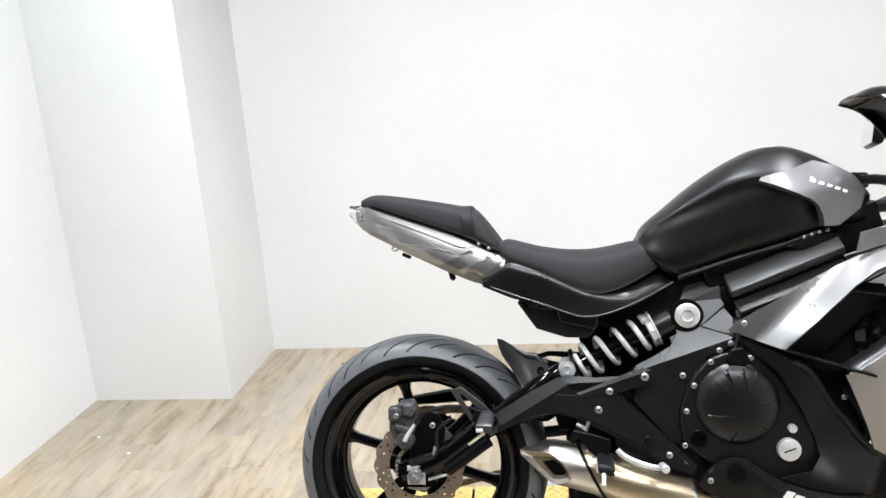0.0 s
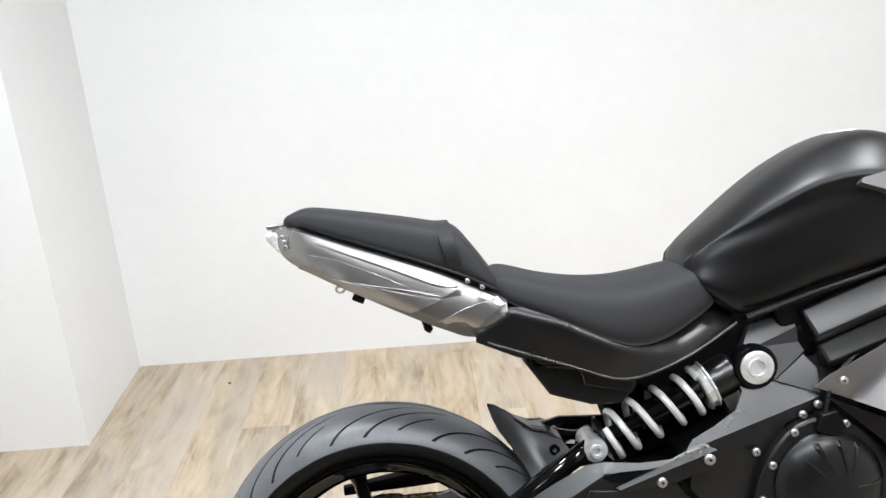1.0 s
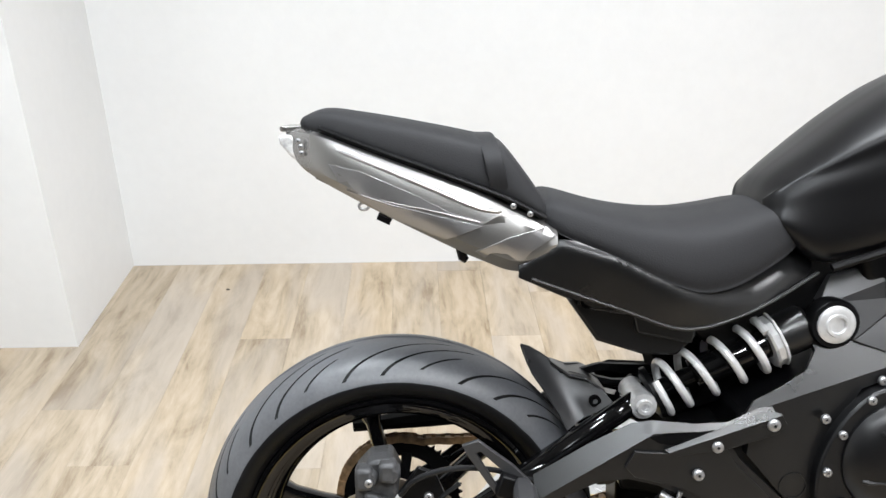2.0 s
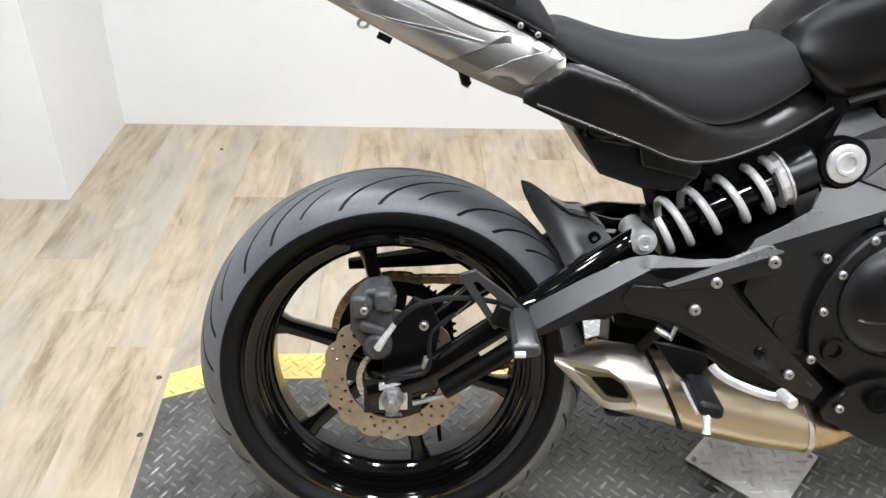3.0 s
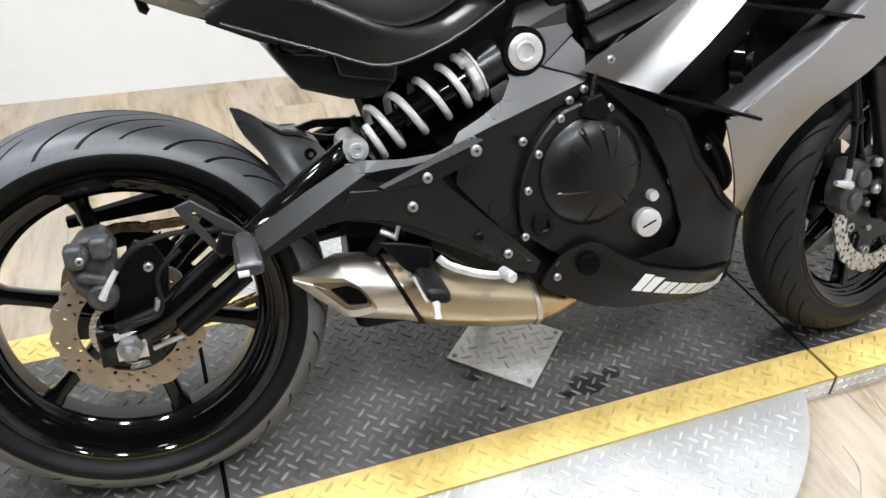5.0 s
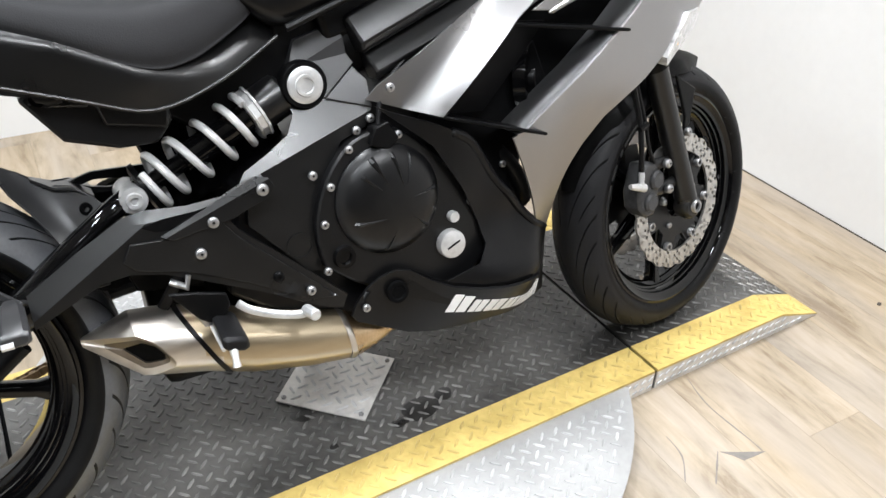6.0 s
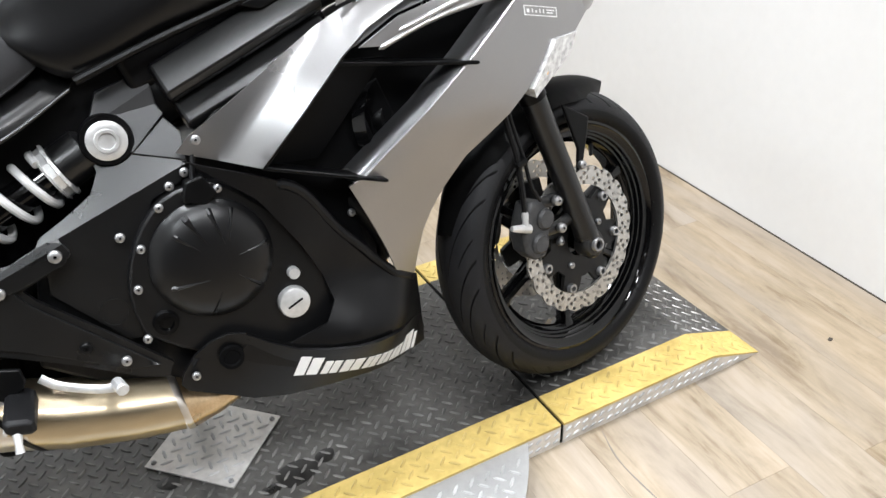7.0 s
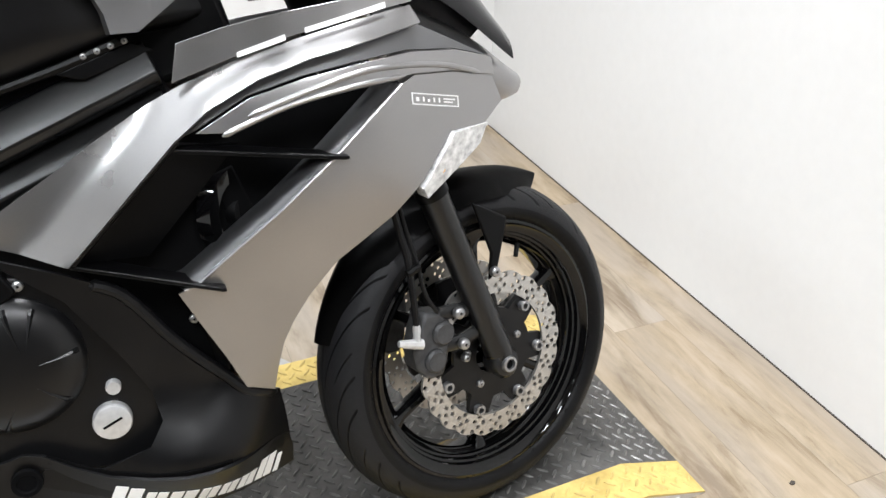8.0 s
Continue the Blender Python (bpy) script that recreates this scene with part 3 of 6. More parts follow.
def tyre_mesh(profile, pitch_n, grow, twist=1, sub=8, bend=0.93):
    """A tyre whose grid is sheared along its curved grooves, which are sunk into the tread."""
    prof = spline([(r + grow, y, 0) for r, y in profile], sub)
    half, top = max(abs(p.y) for p in prof), max(p.x for p in prof)
    period = 2 * math.pi / pitch_n
    marks = []
    for n in range(pitch_n):
        for deg, lo, hi, w in GROOVES:
            mid = n * period + radians(deg) * 10 / pitch_n
            for k, depth in ((-1.9, 0), (-1.15, 0), (-0.75, 1), (0, 1), (0.75, 1), (1.15, 0), (1.9, 0)):
                marks.append((mid + k * w / top, depth, lo, hi))
            for k in range(1, 5):
                marks.append((mid + radians(1.6 * k), 0, lo, hi))
    marks.sort()
    bm = bmesh.new()
    rows, dark = [], []
    for a0, depth, lo, hi in marks:
        row, flags = [], []
        for p in prof:
            r, sg = p.x, p.y / half
            q = abs(sg)
            f = math.sqrt(q * q + 0.0004) ** 0.5 if r > 0.8 * top and q < 1 else 1.0
            a = a0 + twist * bend * (f if r > 0.84 * top else 1.0) + 0.3 * max(-1, min(1, sg / 0.1))
            fade = max(0.0, min(1.0, (q - lo) / 0.10, (hi - q) / 0.03)) if r > 0.8 * top else 0.0
            sink = 0.0055 * depth * fade
            row.append(bm.verts.new(((r - sink) * math.cos(a), p.y, (r - sink) * math.sin(a))))
            flags.append((sink > 0.001, r < 0.862 * top))
        rows.append(row)
        dark.append(flags)
    for k in range(len(rows)):
        k1 = (k + 1) % len(rows)
        a, b = rows[k], rows[k1]
        for i in range(len(prof) - 1):
            f = bm.faces.new((a[i], a[i + 1], b[i + 1], b[i]))
            quad = (dark[k][i], dark[k][i + 1], dark[k1][i], dark[k1][i + 1])
            f.material_index = 1 if all(v[1] for v in quad) or any(v[0] for v in quad) else 0
    return bm


def rim_mesh(bead, half, lip=0.007, deep=0.007):
    """The barrel of a cast wheel, with rolled lips."""
    d = bead - 0.2159
    side = [(0.229, 0.0), (0.2275, 0.004), (0.2225, 0.005), (0.2205, 0.002), (0.2185, -0.003), (0.214, -0.004), (0.2125, -0.011), (0.2085, -0.012), (0.207, -0.020), (0.2035, -0.021), (0.2032, -0.026), (0.2048, -0.0275), (0.2030, -0.030), (0.2018, -0.0345), (0.2034, -0.0365), (0.2012, -0.039)]
    loop = [(r, -half - y) for r, y in side] + [(0.199, -half * 0.3), (0.1975, 0), (0.199, half * 0.3)] + [(r, half + y) for r, y in side[::-1]] + [(0.214, half - 0.01), (0.205, 0), (0.214, -half + 0.01)]
    bm = lathe([(r + d + (lip if r > 0.2195 else 0) - (deep if r < 0.2 else 0.5 * deep if r < 0.2025 else 0), y) for r, y in loop], 128, closed=True)
    return bm


def spoke_mesh(bead, hub_r, width):
    """One tapered spoke lying along x."""
    d = bead - 0.2159
    loops = []
    for r, w, t in ((hub_r * 0.7, width * 1.25, 0.022), (0.08, width, 0.018), (0.13, width * 0.82, 0.015), (0.175, width * 0.85, 0.015), (0.203 + d, width * 1.5, 0.02)):
        loops.append([(r, t * math.copysign(abs(math.sin(a)) ** 0.6, math.sin(a)), w / 2 * math.copysign(abs(math.cos(a)) ** 0.6, math.cos(a))) for a in [2 * math.pi * q / 12 + 0.01 for q in range(12)]])
    return rings(bmesh.new(), loops)


def add_spokes(wheel, bead, hub_r, width, count, phase):
    first = part("spoke", spoke_mesh(bead, hub_r, width), GLOSS_BLACK, wheel)
    first.matrix_local = pose(0, 0, 0, 0, -phase, 0)
    for k in range(1, count):
        ob = new("spoke", first.data)
        ob.parent = wheel
        ob.matrix_local = pose(0, 0, 0, 0, -(phase + 360.0 / count * k), 0)


def hub_mesh(hub_r, hub_half):
    return lathe([(hub_r * 0.55, -hub_half), (hub_r * 0.9, -hub_half), (hub_r, -hub_half * 0.8), (hub_r * 0.8, -0.02), (hub_r * 0.8, 0.02), (hub_r, hub_half * 0.8), (hub_r * 0.9, hub_half), (hub_r * 0.55, hub_half)], 40, closed=True)


def disc_mesh(r0, r1, thick, cells, rows, wave, waves, hole, every=1):
    """A petal brake disc with drilled holes."""
    bm = bmesh.new()
    th = thick / 2

    def at(r, a, y):
        rr = r + (wave * max(0, (r - r0) / (r1 - r0) - 0.6) / 0.4 * (abs(math.cos(a * waves / 2)) - 0.5) if wave else 0)
        return Vector((rr * math.cos(a), y, rr * math.sin(a)))

    step = 2 * math.pi / cells
    for y in (-th, th):
        for i in range(cells):
            for j in range(rows):
                ra, rb = r0 + (r1 - r0) * j / rows, r0 + (r1 - r0) * (j + 1) / rows
                a0, a1 = i * step, (i + 1) * step
                am, rm = (a0 + a1) / 2, (ra + rb) / 2
                edge = [at(ra, a0, y), at(ra, am, y), at(ra, a1, y), at(rm, a1, y), at(rb, a1, y), at(rb, am, y), at(rb, a0, y), at(rm, a0, y)]
                ev = [bm.verts.new(v) for v in edge]
                if (i + j) % 2 == 0 and (i // every) % 4 != 3 * (every > 1):
                    c = at(rm, am, y)
                    hv = [bm.verts.new(c + (v - c).normalized() * hole) for v in edge]
                    for k in range(8):
                        n = (k + 1) % 8
                        bm.faces.new((ev[k], ev[n], hv[n], hv[k]))
                else:
                    bm.faces.new(ev)
    for r in (r0, r1):
        ring_a = [bm.verts.new(at(r, k * step / 2, -th)) for k in range(cells * 2)]
        ring_b = [bm.verts.new(at(r, k * step / 2, th)) for k in range(cells * 2)]
        for k in range(cells * 2):
            n = (k + 1) % (cells * 2)
            bm.faces.new((ring_a[k], ring_a[n], ring_b[n], ring_b[k]))
    bmesh.ops.remove_doubles(bm, verts=bm.verts, dist=2e-5)
    return bm


def star(r0, r1, r2, arms, phase, width, y0, y1):
    """A ring with arms, one flat piece."""
    bm = bmesh.new()
    n = arms * 16
    loops = []
    for y in (y0, y1):
        for inner in (True, False):
            ring = []
            for k in range(n):
                a = 2 * math.pi * k / n
                d = abs((a - radians(phase) + math.pi / arms) % (2 * math.pi / arms) - math.pi / arms)
                r = r0 if inner else (r1 + (r2 - r1) * max(0.0, min(1.0, (width - d) / 0.06 + 0.5)))
                ring.append((r * math.cos(a), y, r * math.sin(a)))
            loops.append(ring)
    return rings(bm, [loops[0], loops[1], loops[3], loops[2], loops[0]], caps=False)


def flat_plate(outline, y0, y1, name, material, parent, bevel=0.0015, round_n=0, label=""):
    pts = outline
    if round_n:
        v = spline([(x, z, 0) for x, z in outline + [outline[0]]], round_n)[:-1]
        pts = [(p.x, p.y) for p in v]
    return part(name, prism(pts, y0, y1), material, parent, label, bevel)


# rear wheel
rear = part("rear_wheel", rim_mesh(0.2150, 0.064), GLOSS_BLACK, bike, "gloss black cast six-spoke wheel")
part("hub", hub_mesh(0.05, 0.055), GLOSS_BLACK, rear)
add_spokes(rear, 0.2150, 0.05, 0.028, 6, 103)
rear.location = RAX
tyre = part("tyre", tyre_mesh([(0.214, -0.056), (0.228, -0.061), (0.239, -0.073), (0.252, -0.080), (0.268, -0.0745), (0.283, -0.0625), (0.294, -0.044), (0.300, -0.022), (0.302, 0), (0.300, 0.022), (0.294, 0.044),
                        (0.283, 0.0625), (0.268, 0.0745), (0.252, 0.080), (0.239, 0.073), (0.228, 0.061), (0.214, 0.056)], 10, 0.0045), RUBBER, rear, "wide black tyre with curved grooves", smooth=50)
tyre.data.materials.append(RUBBER_SIDE)
d = part("brake_disc", disc_mesh(0.072, 0.107, 0.005, 48, 3, 0.006, 16, 0.0030, 2), DISC_REAR, rear, "brown worn petal brake disc")
d.location = (0, -0.074, 0)
bm = star(0.028, 0.046, 0.086, 5, 30, 0.26, -0.070, -0.062)
part("disc_carrier", bm, GLOSS_BLACK, rear)
ring = part("sensor_ring", lathe([(0.047, -0.086), (0.056, -0.086), (0.056, -0.082), (0.047, -0.082)], 48, closed=True), STEEL, rear, "slotted steel sensor ring")
bm = bmesh.new()
for k in range(46):
    a0, a1 = 2 * math.pi * k / 46, 2 * math.pi * (k + 0.5) / 46
    prism([(0.098 * math.cos(a0), 0.098 * math.sin(a0)), (0.1045 * math.cos(a0 + 0.03), 0.1045 * math.sin(a0 + 0.03)), (0.1045 * math.cos(a1 - 0.03), 0.1045 * math.sin(a1 - 0.03)), (0.098 * math.cos(a1), 0.098 * math.sin(a1))], 0.084, 0.089, bm)
lathe([(0.072, 0.084), (0.0985, 0.084), (0.0985, 0.089), (0.072, 0.089)], 64, closed=True, bm=bm)
for k in range(5):
    a = radians(10 + 72 * k)
    sweep([(0.03 * math.cos(a), 0.08, 0.03 * math.sin(a)), (0.078 * math.cos(a), 0.0865, 0.078 * math.sin(a))], 0.009, 8, bm)
part("sprocket", bm, DARK, rear, "dark toothed rear sprocket")

# drive chain along the far side
def chain_path():
    pts = []
    for k in range(26):
        a = radians(72 + 212 * k / 25)
        pts.append((0.104 * math.cos(a), RAX[2] + 0.104 * math.sin(a)))
    for k in range(1, 18):
        pts.append((0.03 + 0.48 * k / 18, RAX[2] - 0.101 + 0.13 * k / 18))
    for k in range(8):
        a = radians(-75 + 150 * k / 7)
        pts.append((0.52 + 0.036 * math.cos(a), 0.372 + 0.036 * math.sin(a)))
    for k in range(1, 18):
        pts.append((0.52 - 0.49 * k / 18, 0.408 - (0.002 * k / 18)))
    return pts


cp = chain_path()
bm = bmesh.new()
flen = [0.0]
loop_pts = cp + [cp[0]]
for a, b in zip(loop_pts, loop_pts[1:]):
    flen.append(flen[-1] + math.dist(a, b))
links = int(flen[-1] / 0.0159)
for k in range(links):
    t = flen[-1] * k / links
    i = max(j for j in range(len(flen) - 1) if flen[j] <= t)
    u = (t - flen[i]) / max(1e-9, flen[i + 1] - flen[i])
    a, b = loop_pts[i], loop_pts[i + 1]
    x, z = a[0] + (b[0] - a[0]) * u, a[1] + (b[1] - a[1]) * u
    ang = math.degrees(math.atan2(b[1] - a[1], b[0] - a[0]))
    wide = 0.0085 if k % 2 else 0.0065
    for s in (-1, 1):
        box(bm, (x, 0.0865 + s * wide, z), (0.021, 0.0018, 0.0125), pose(0, 0, 0, 0, -ang, 0))
    box(bm, (x, 0.0865, z), (0.009, 0.014, 0.009), pose(0, 0, 0, 0, -ang, 0))
part("drive_chain", bm, CHAIN_MAT, bike, "rust-brown drive chain", smooth=0)
part("chain_guard", sweep([(0.34, 0.105, 0.455), (0.20, 0.105, 0.452), (0.05, 0.105, 0.440), (-0.08, 0.105, 0.425)], [0.016, 0.018, 0.018, 0.01], 8, flat=1.2), PLASTIC, bike, "black plastic chain guard")

# swingarm
bm = bmesh.new()
for s in (-1, 1):
    sweep(spline([(-0.035, s * 0.105, 0.297), (0.05, s * 0.106, 0.325), (0.17, s * 0.108, 0.408), (0.30, s * 0.105, 0.455), (0.47, s * 0.085, 0.47)], 5), 0.027, 12, bm, flat=0.62)
    box(bm, (0.0, s * 0.105, 0.296), (0.085, 0.026, 0.055))
sweep(spline([(0.15, -0.100, 0.405), (0.24, -0.098, 0.468), (0.335, -0.088, 0.528), (0.375, -0.06, 0.535)], 5), 0.0165, 12, bm)
sweep([(0.30, -0.11, 0.452), (0.30, 0.11, 0.452)], 0.035, 12, bm)
sweep([(0.35, -0.09, 0.53), (0.33, 0.05, 0.49), (0.30, 0.105, 0.46)], 0.018, 10, bm)
swing = part("swingarm", bm, GLOSS_BLACK, bike, "gloss black tubular swingarm")
part("axle_block", box(bmesh.new(), (0.001, -0.119, 0.297), (0.042, 0.004, 0.044)), ALU, swing, "bare alloy chain adjuster block", 0.001)
part("axle_nut", lathe([(0, -0.152), (0.008, -0.152), (0.008, -0.142), (0.0155, -0.142), (0.0155, -0.126), (0.02, -0.125), (0.02, -0.121), (0, -0.121)], 6, (0.0, 0, 0.296)), BOLT, swing, "worn axle nut", smooth=20)
sweep_pts = [(0.03, -0.124, 0.288), (0.075, -0.124, 0.300)]
part("adjuster_bolt", sweep(sweep_pts, 0.004, 8), BOLT, swing)
flat_plate([(0.128, 0.366), (0.166, 0.393), (0.163, 0.398), (0.125, 0.371)], -0.1262, -0.1235, "warning_label", LABEL, swing, 0, label="small faded yellow warning label")
flat_plate([(0.100, 0.341), (0.150, 0.3755), (0.160, 0.367), (0.111, 0.332)], -0.1268, -0.1235, "swingarm_label", PLASTIC_WORN, swing, 0.0005, label="scuffed grey sticker on the swingarm")

# rear caliper, bracket and hose
bm = bmesh.new()
prism([(-0.062, 0.400), (-0.060, 0.440), (-0.040, 0.462), (-0.008, 0.466), (0.004, 0.440), (0.0, 0.400), (-0.012, 0.372), (-0.035, 0.362), (-0.05, 0.378)], -0.112, -0.055, bm)
box(bm, (-0.047, -0.113, 0.440), (0.026, 0.03, 0.034))
box(bm, (-0.013, -0.112, 0.449), (0.026, 0.03, 0.03))
box(bm, (-0.03, -0.113, 0.405), (0.040, 0.02, 0.018), pose(0, 0, 0, 0, 20, 0))
cal = part("rear_caliper", bm, CALIPER, bike, "grimy black rear brake caliper", 0.006)
for cx, cz, r in ((-0.022, 0.377, 0.021), (-0.04, 0.44, 0.013), (-0.008, 0.445, 0.013)):
    part("piston_boss", lathe([(0, -0.126), (r * 0.75, -0.126), (r, -0.12), (r, -0.10), (0, -0.10)], 24, (cx, 0, cz)), CALIPER, cal)
part("bleed_nipple", sweep([(-0.022, -0.128, 0.378), (-0.012, -0.130, 0.395), (0.004, -0.128, 0.418)], [0.006, 0.005, 0.004], 8), ALU, cal, "bare alloy banjo fitting")
bolt(cal, -0.04, -0.127, 0.437, 0.007)
bolt(cal, 0.045, -0.128, 0.415, 0.008)
flat_plate([(-0.015, 0.345), (-0.01, 0.39), (0.03, 0.445), (0.055, 0.435), (0.07, 0.40), (0.06, 0.34), (0.02, 0.30), (-0.02, 0.30)], -0.098, -0.088, "caliper_bracket", PLASTIC, bike, 0.002)
part("brake_hose", sweep(spline([(0.004, -0.128, 0.418), (0.03, -0.132, 0.445), (0.08, -0.13, 0.458), (0.14, -0.125, 0.452), (0.21, -0.12, 0.43), (0.30, -0.11, 0.43)], 6), 0.0042, 8), RUBBER_PLAIN, bike, "black rubber brake hose")
part("sensor_cable", sweep(spline([(-0.03, -0.10, 0.325), (0.0, -0.128, 0.333), (0.05, -0.13, 0.345), (0.055, -0.125, 0.40), (0.09, -0.12, 0.43)], 6), 0.0035, 8), RUBBER_PLAIN, bike)
part("sensor_plug", sweep([(-0.012, -0.118, 0.325), (0.045, -0.122, 0.343)], 0.0095, 10), RUBBER_PLAIN, bike)
part("hose_bracket", sweep([(0.045, -0.125, 0.345), (0.05, -0.128, 0.365)], 0.005, 8), BOLT, bike)
part("damper_tube", sweep([(0.075, -0.122, 0.308), (0.175, -0.122, 0.378)], 0.014, 12), PLASTIC, bike, "scuffed black lower chain roller cover")

# hugger
husurf = surface([(0.194, 0.593, -0.012), (0.25, 0.498, -0.068), (0.269, 0.474, -0.074), (0.341, 0.509, -0.078), (0.31, 0.555, -0.046), (0.277, 0.562, -0.020), (0.24, 0.574, -0.008), (0.21, 0.555, -0.045)])
HUG_OUT = [(0.192, 0.597), (0.198, 0.580), (0.206, 0.563), (0.226, 0.536), (0.242, 0.508), (0.253, 0.486), (0.285, 0.504), (0.322, 0.525), (0.307, 0.543), (0.286, 0.557), (0.265, 0.560), (0.250, 0.557), (0.243, 0.567), (0.222, 0.584), (0.205, 0.594)]


def hug_y(x, z):
    """A blade with a hollow along it, from its tip down to its heel."""
    ax, az, bx, bz = 0.212, 0.574, 0.270, 0.508
    t = max(0.0, min(1.0, ((x - ax) * (bx - ax) + (z - az) * (bz - az)) / ((bx - ax) ** 2 + (bz - az) ** 2)))
    d = math.hypot(x - ax - t * (bx - ax), z - az - t * (bz - az))
    return husurf(x, z) + 0.008 * math.exp(-(d / 0.016) ** 2)


for mir in (False, True):
    hug = part("hugger", panel(HUG_OUT, hug_y, 0.004, 0.008, mirror=mir), CHARCOAL_SHEEN, bike, "matte black plastic rear tyre hugger", 0.0015, 60)
    if not mir:
        part("hugger_eyelet", lathe([(0.004, -0.003), (0.009, -0.003), (0.009, 0.004), (0.004, 0.004)], 16, closed=True), DARK, hug).matrix_local = pose(0.296, husurf(0.296, 0.526) - 0.001, 0.526, 0, 0, 0)
part("hugger_crown", rings(bmesh.new(), [[(x, -w, z), (x, w, z), (x, w, z - 0.006), (x, -w, z - 0.006)] for x, w, z in ((0.235, 0.012, 0.574), (0.262, 0.030, 0.559), (0.287, 0.040, 0.556), (0.312, 0.055, 0.541))]), PLASTIC_GREY, hug, bevel=0.002)
bm = prism([(0.256, 0.545), (0.280, 0.555), (0.303, 0.562), (0.316, 0.565), (0.410, 0.560), (0.410, 0.547), (0.358, 0.547), (0.338, 0.551), (0.317, 0.553), (0.300, 0.549)], 0.0, 0.010)
prism([(0.300, 0.548), (0.314, 0.543), (0.336, 0.538), (0.357, 0.537), (0.366, 0.546), (0.410, 0.546), (0.410, 0.523), (0.360, 0.527), (0.310, 0.533)], 0.0, 0.010, bm)
part("hugger_stay", bm, PLASTIC, hug, "flat black stay with an oval slot", 0.001)

# dark bulk behind the shock and under the seat
part("battery_box", box(bmesh.new(), (0.50, 0.03, 0.575), (0.20, 0.10, 0.13), pose(0, 0, 0, 0, -18, 0)), DARK, bike, "black battery box", 0.008)
part("subframe", prism([(0.40, 0.66), (0.52, 0.715), (0.60, 0.745), (0.74, 0.80), (0.76, 0.70), (0.66, 0.62), (0.58, 0.60), (0.47, 0.605)], -0.06, 0.06), PLASTIC, bike, "black rear subframe", 0.006)

# ---- engine and main structure ----
bm = bmesh.new()
prism([(0.46, 0.36), (0.50, 0.52), (0.62, 0.58), (0.74, 0.62), (0.98, 0.66), (1.0, 0.5), (0.98, 0.36), (0.94, 0.26), (0.72, 0.22), (0.60, 0.26)], -0.105, 0.13, bm)
part("engine_block", bm, FLAT_BLACK, bike, "black engine block", 0.006)
flat_plate([(0.605, 0.375), (0.60, 0.44), (0.625, 0.51), (0.675, 0.562), (0.74, 0.572), (0.785, 0.545), (0.845, 0.478), (0.892, 0.40), (0.895, 0.345), (0.86, 0.30), (0.78, 0.296), (0.68, 0.32)], -0.138, -0.09,
           "engine_side_cover", ENGINE_BLACK, bike, 0.004, 3, "flat black engine side cover")
CC = (0.722, 0.462)
clutch = part("clutch_cover", lathe([(0, -0.166), (0.03, -0.1655), (0.055, -0.163), (0.072, -0.157), (0.083, -0.149), (0.0885, -0.142), (0.089, -0.130), (0.0, -0.130)], 64, (CC[0], 0, CC[1])), ENGINE_BLACK, bike, "round black clutch cover with ribs")
for ox, oz, ix, iz, w in ((0.695, 0.535, 0.717, 0.490, 0.008), (0.730, 0.538, 0.741, 0.484, 0.006), (0.762, 0.532, 0.748, 0.487, 0.006), (0.655, 0.438, 0.709, 0.438, 0.006), (0.703, 0.381, 0.721, 0.415, 0.006),
                           (0.676, 0.512, 0.705, 0.484, 0.006), (0.803, 0.470, 0.757, 0.464, 0.006), (0.782, 0.405, 0.750, 0.435, 0.006)):
    def dome(r):
        return float(np.interp(r, (0, 0.03, 0.055, 0.072, 0.083, 0.089), (-0.166, -0.1655, -0.163, -0.157, -0.149, -0.142)))

    u = (Vector((ix, 0, iz)) - Vector((ox, 0, oz))).normalized()
    v = Vector((-u.z, 0, u.x))
    loops = []
    for t in (0.0, 0.12, 0.5, 1.0):
        c = Vector((ox + (ix - ox) * t, 0, oz + (iz - oz) * t))
        y = dome(math.dist((c.x, c.z), CC))
        ww, hh = w * (1 - 0.93 * t), (0.001 if t == 0 else 0.0045 * (1 - t) + 0.0008)
        loops.append([c + v * ww + Vector((0, y + 0.003, 0)), c + v * ww * 0.1 + Vector((0, y - hh, 0)), c - v * ww * 0.5 + Vector((0, y - hh * 0.6, 0)), c - v * ww + Vector((0, y + 0.003, 0))])
    part("rib", rings(bmesh.new(), loops), ENGINE_BLACK, clutch, smooth=15)
for x, z in ((0.613, 0.445), (0.631, 0.501), (0.668, 0.552), (0.607, 0.37), (0.752, 0.56), (0.868, 0.425)):
    bolt(bike, x, -0.14, z, 0.0075)
for x, z in ((0.69, 0.575), (0.715, 0.59)):
    bolt(bike, x, -0.125, z, 0.008)
flat_plate([(0.70, 0.553), (0.71, 0.58), (0.735, 0.585), (0.75, 0.555), (0.73, 0.54)], -0.15, -0.12, "cable_arm", PLASTIC, bike, 0.003)
part("clutch_cable", sweep(spline([(0.72, -0.14, 0.575), (0.74, -0.13, 0.63), (0.80, -0.12, 0.68)], 6), 0.004, 8), RUBBER_PLAIN, bike)
cap = part("oil_filler_cap", lathe([(0, -0.154), (0.0185, -0.154), (0.023, -0.1525), (0.0245, -0.149), (0.0245, -0.138), (0, -0.138)], 40, (0.823, 0, 0.362)), ALU, bike, "bright alloy oil filler cap with a slot")
# Dark bar on the cap stands in for the shaded slot.
part("slot", box(bmesh.new(), (0.823, -0.1542, 0.362), (0.026, 0.0012, 0.003), pose(0, 0, 0, 0, -22, 0)), DARK, cap, smooth=0)
part("plug", lathe([(0, -0.150), (0.0085, -0.150), (0.0095, -0.147), (0.0095, -0.13), (0, -0.13)], 24, (0.832, 0, 0.407)), ALU, bike, "small alloy plug")
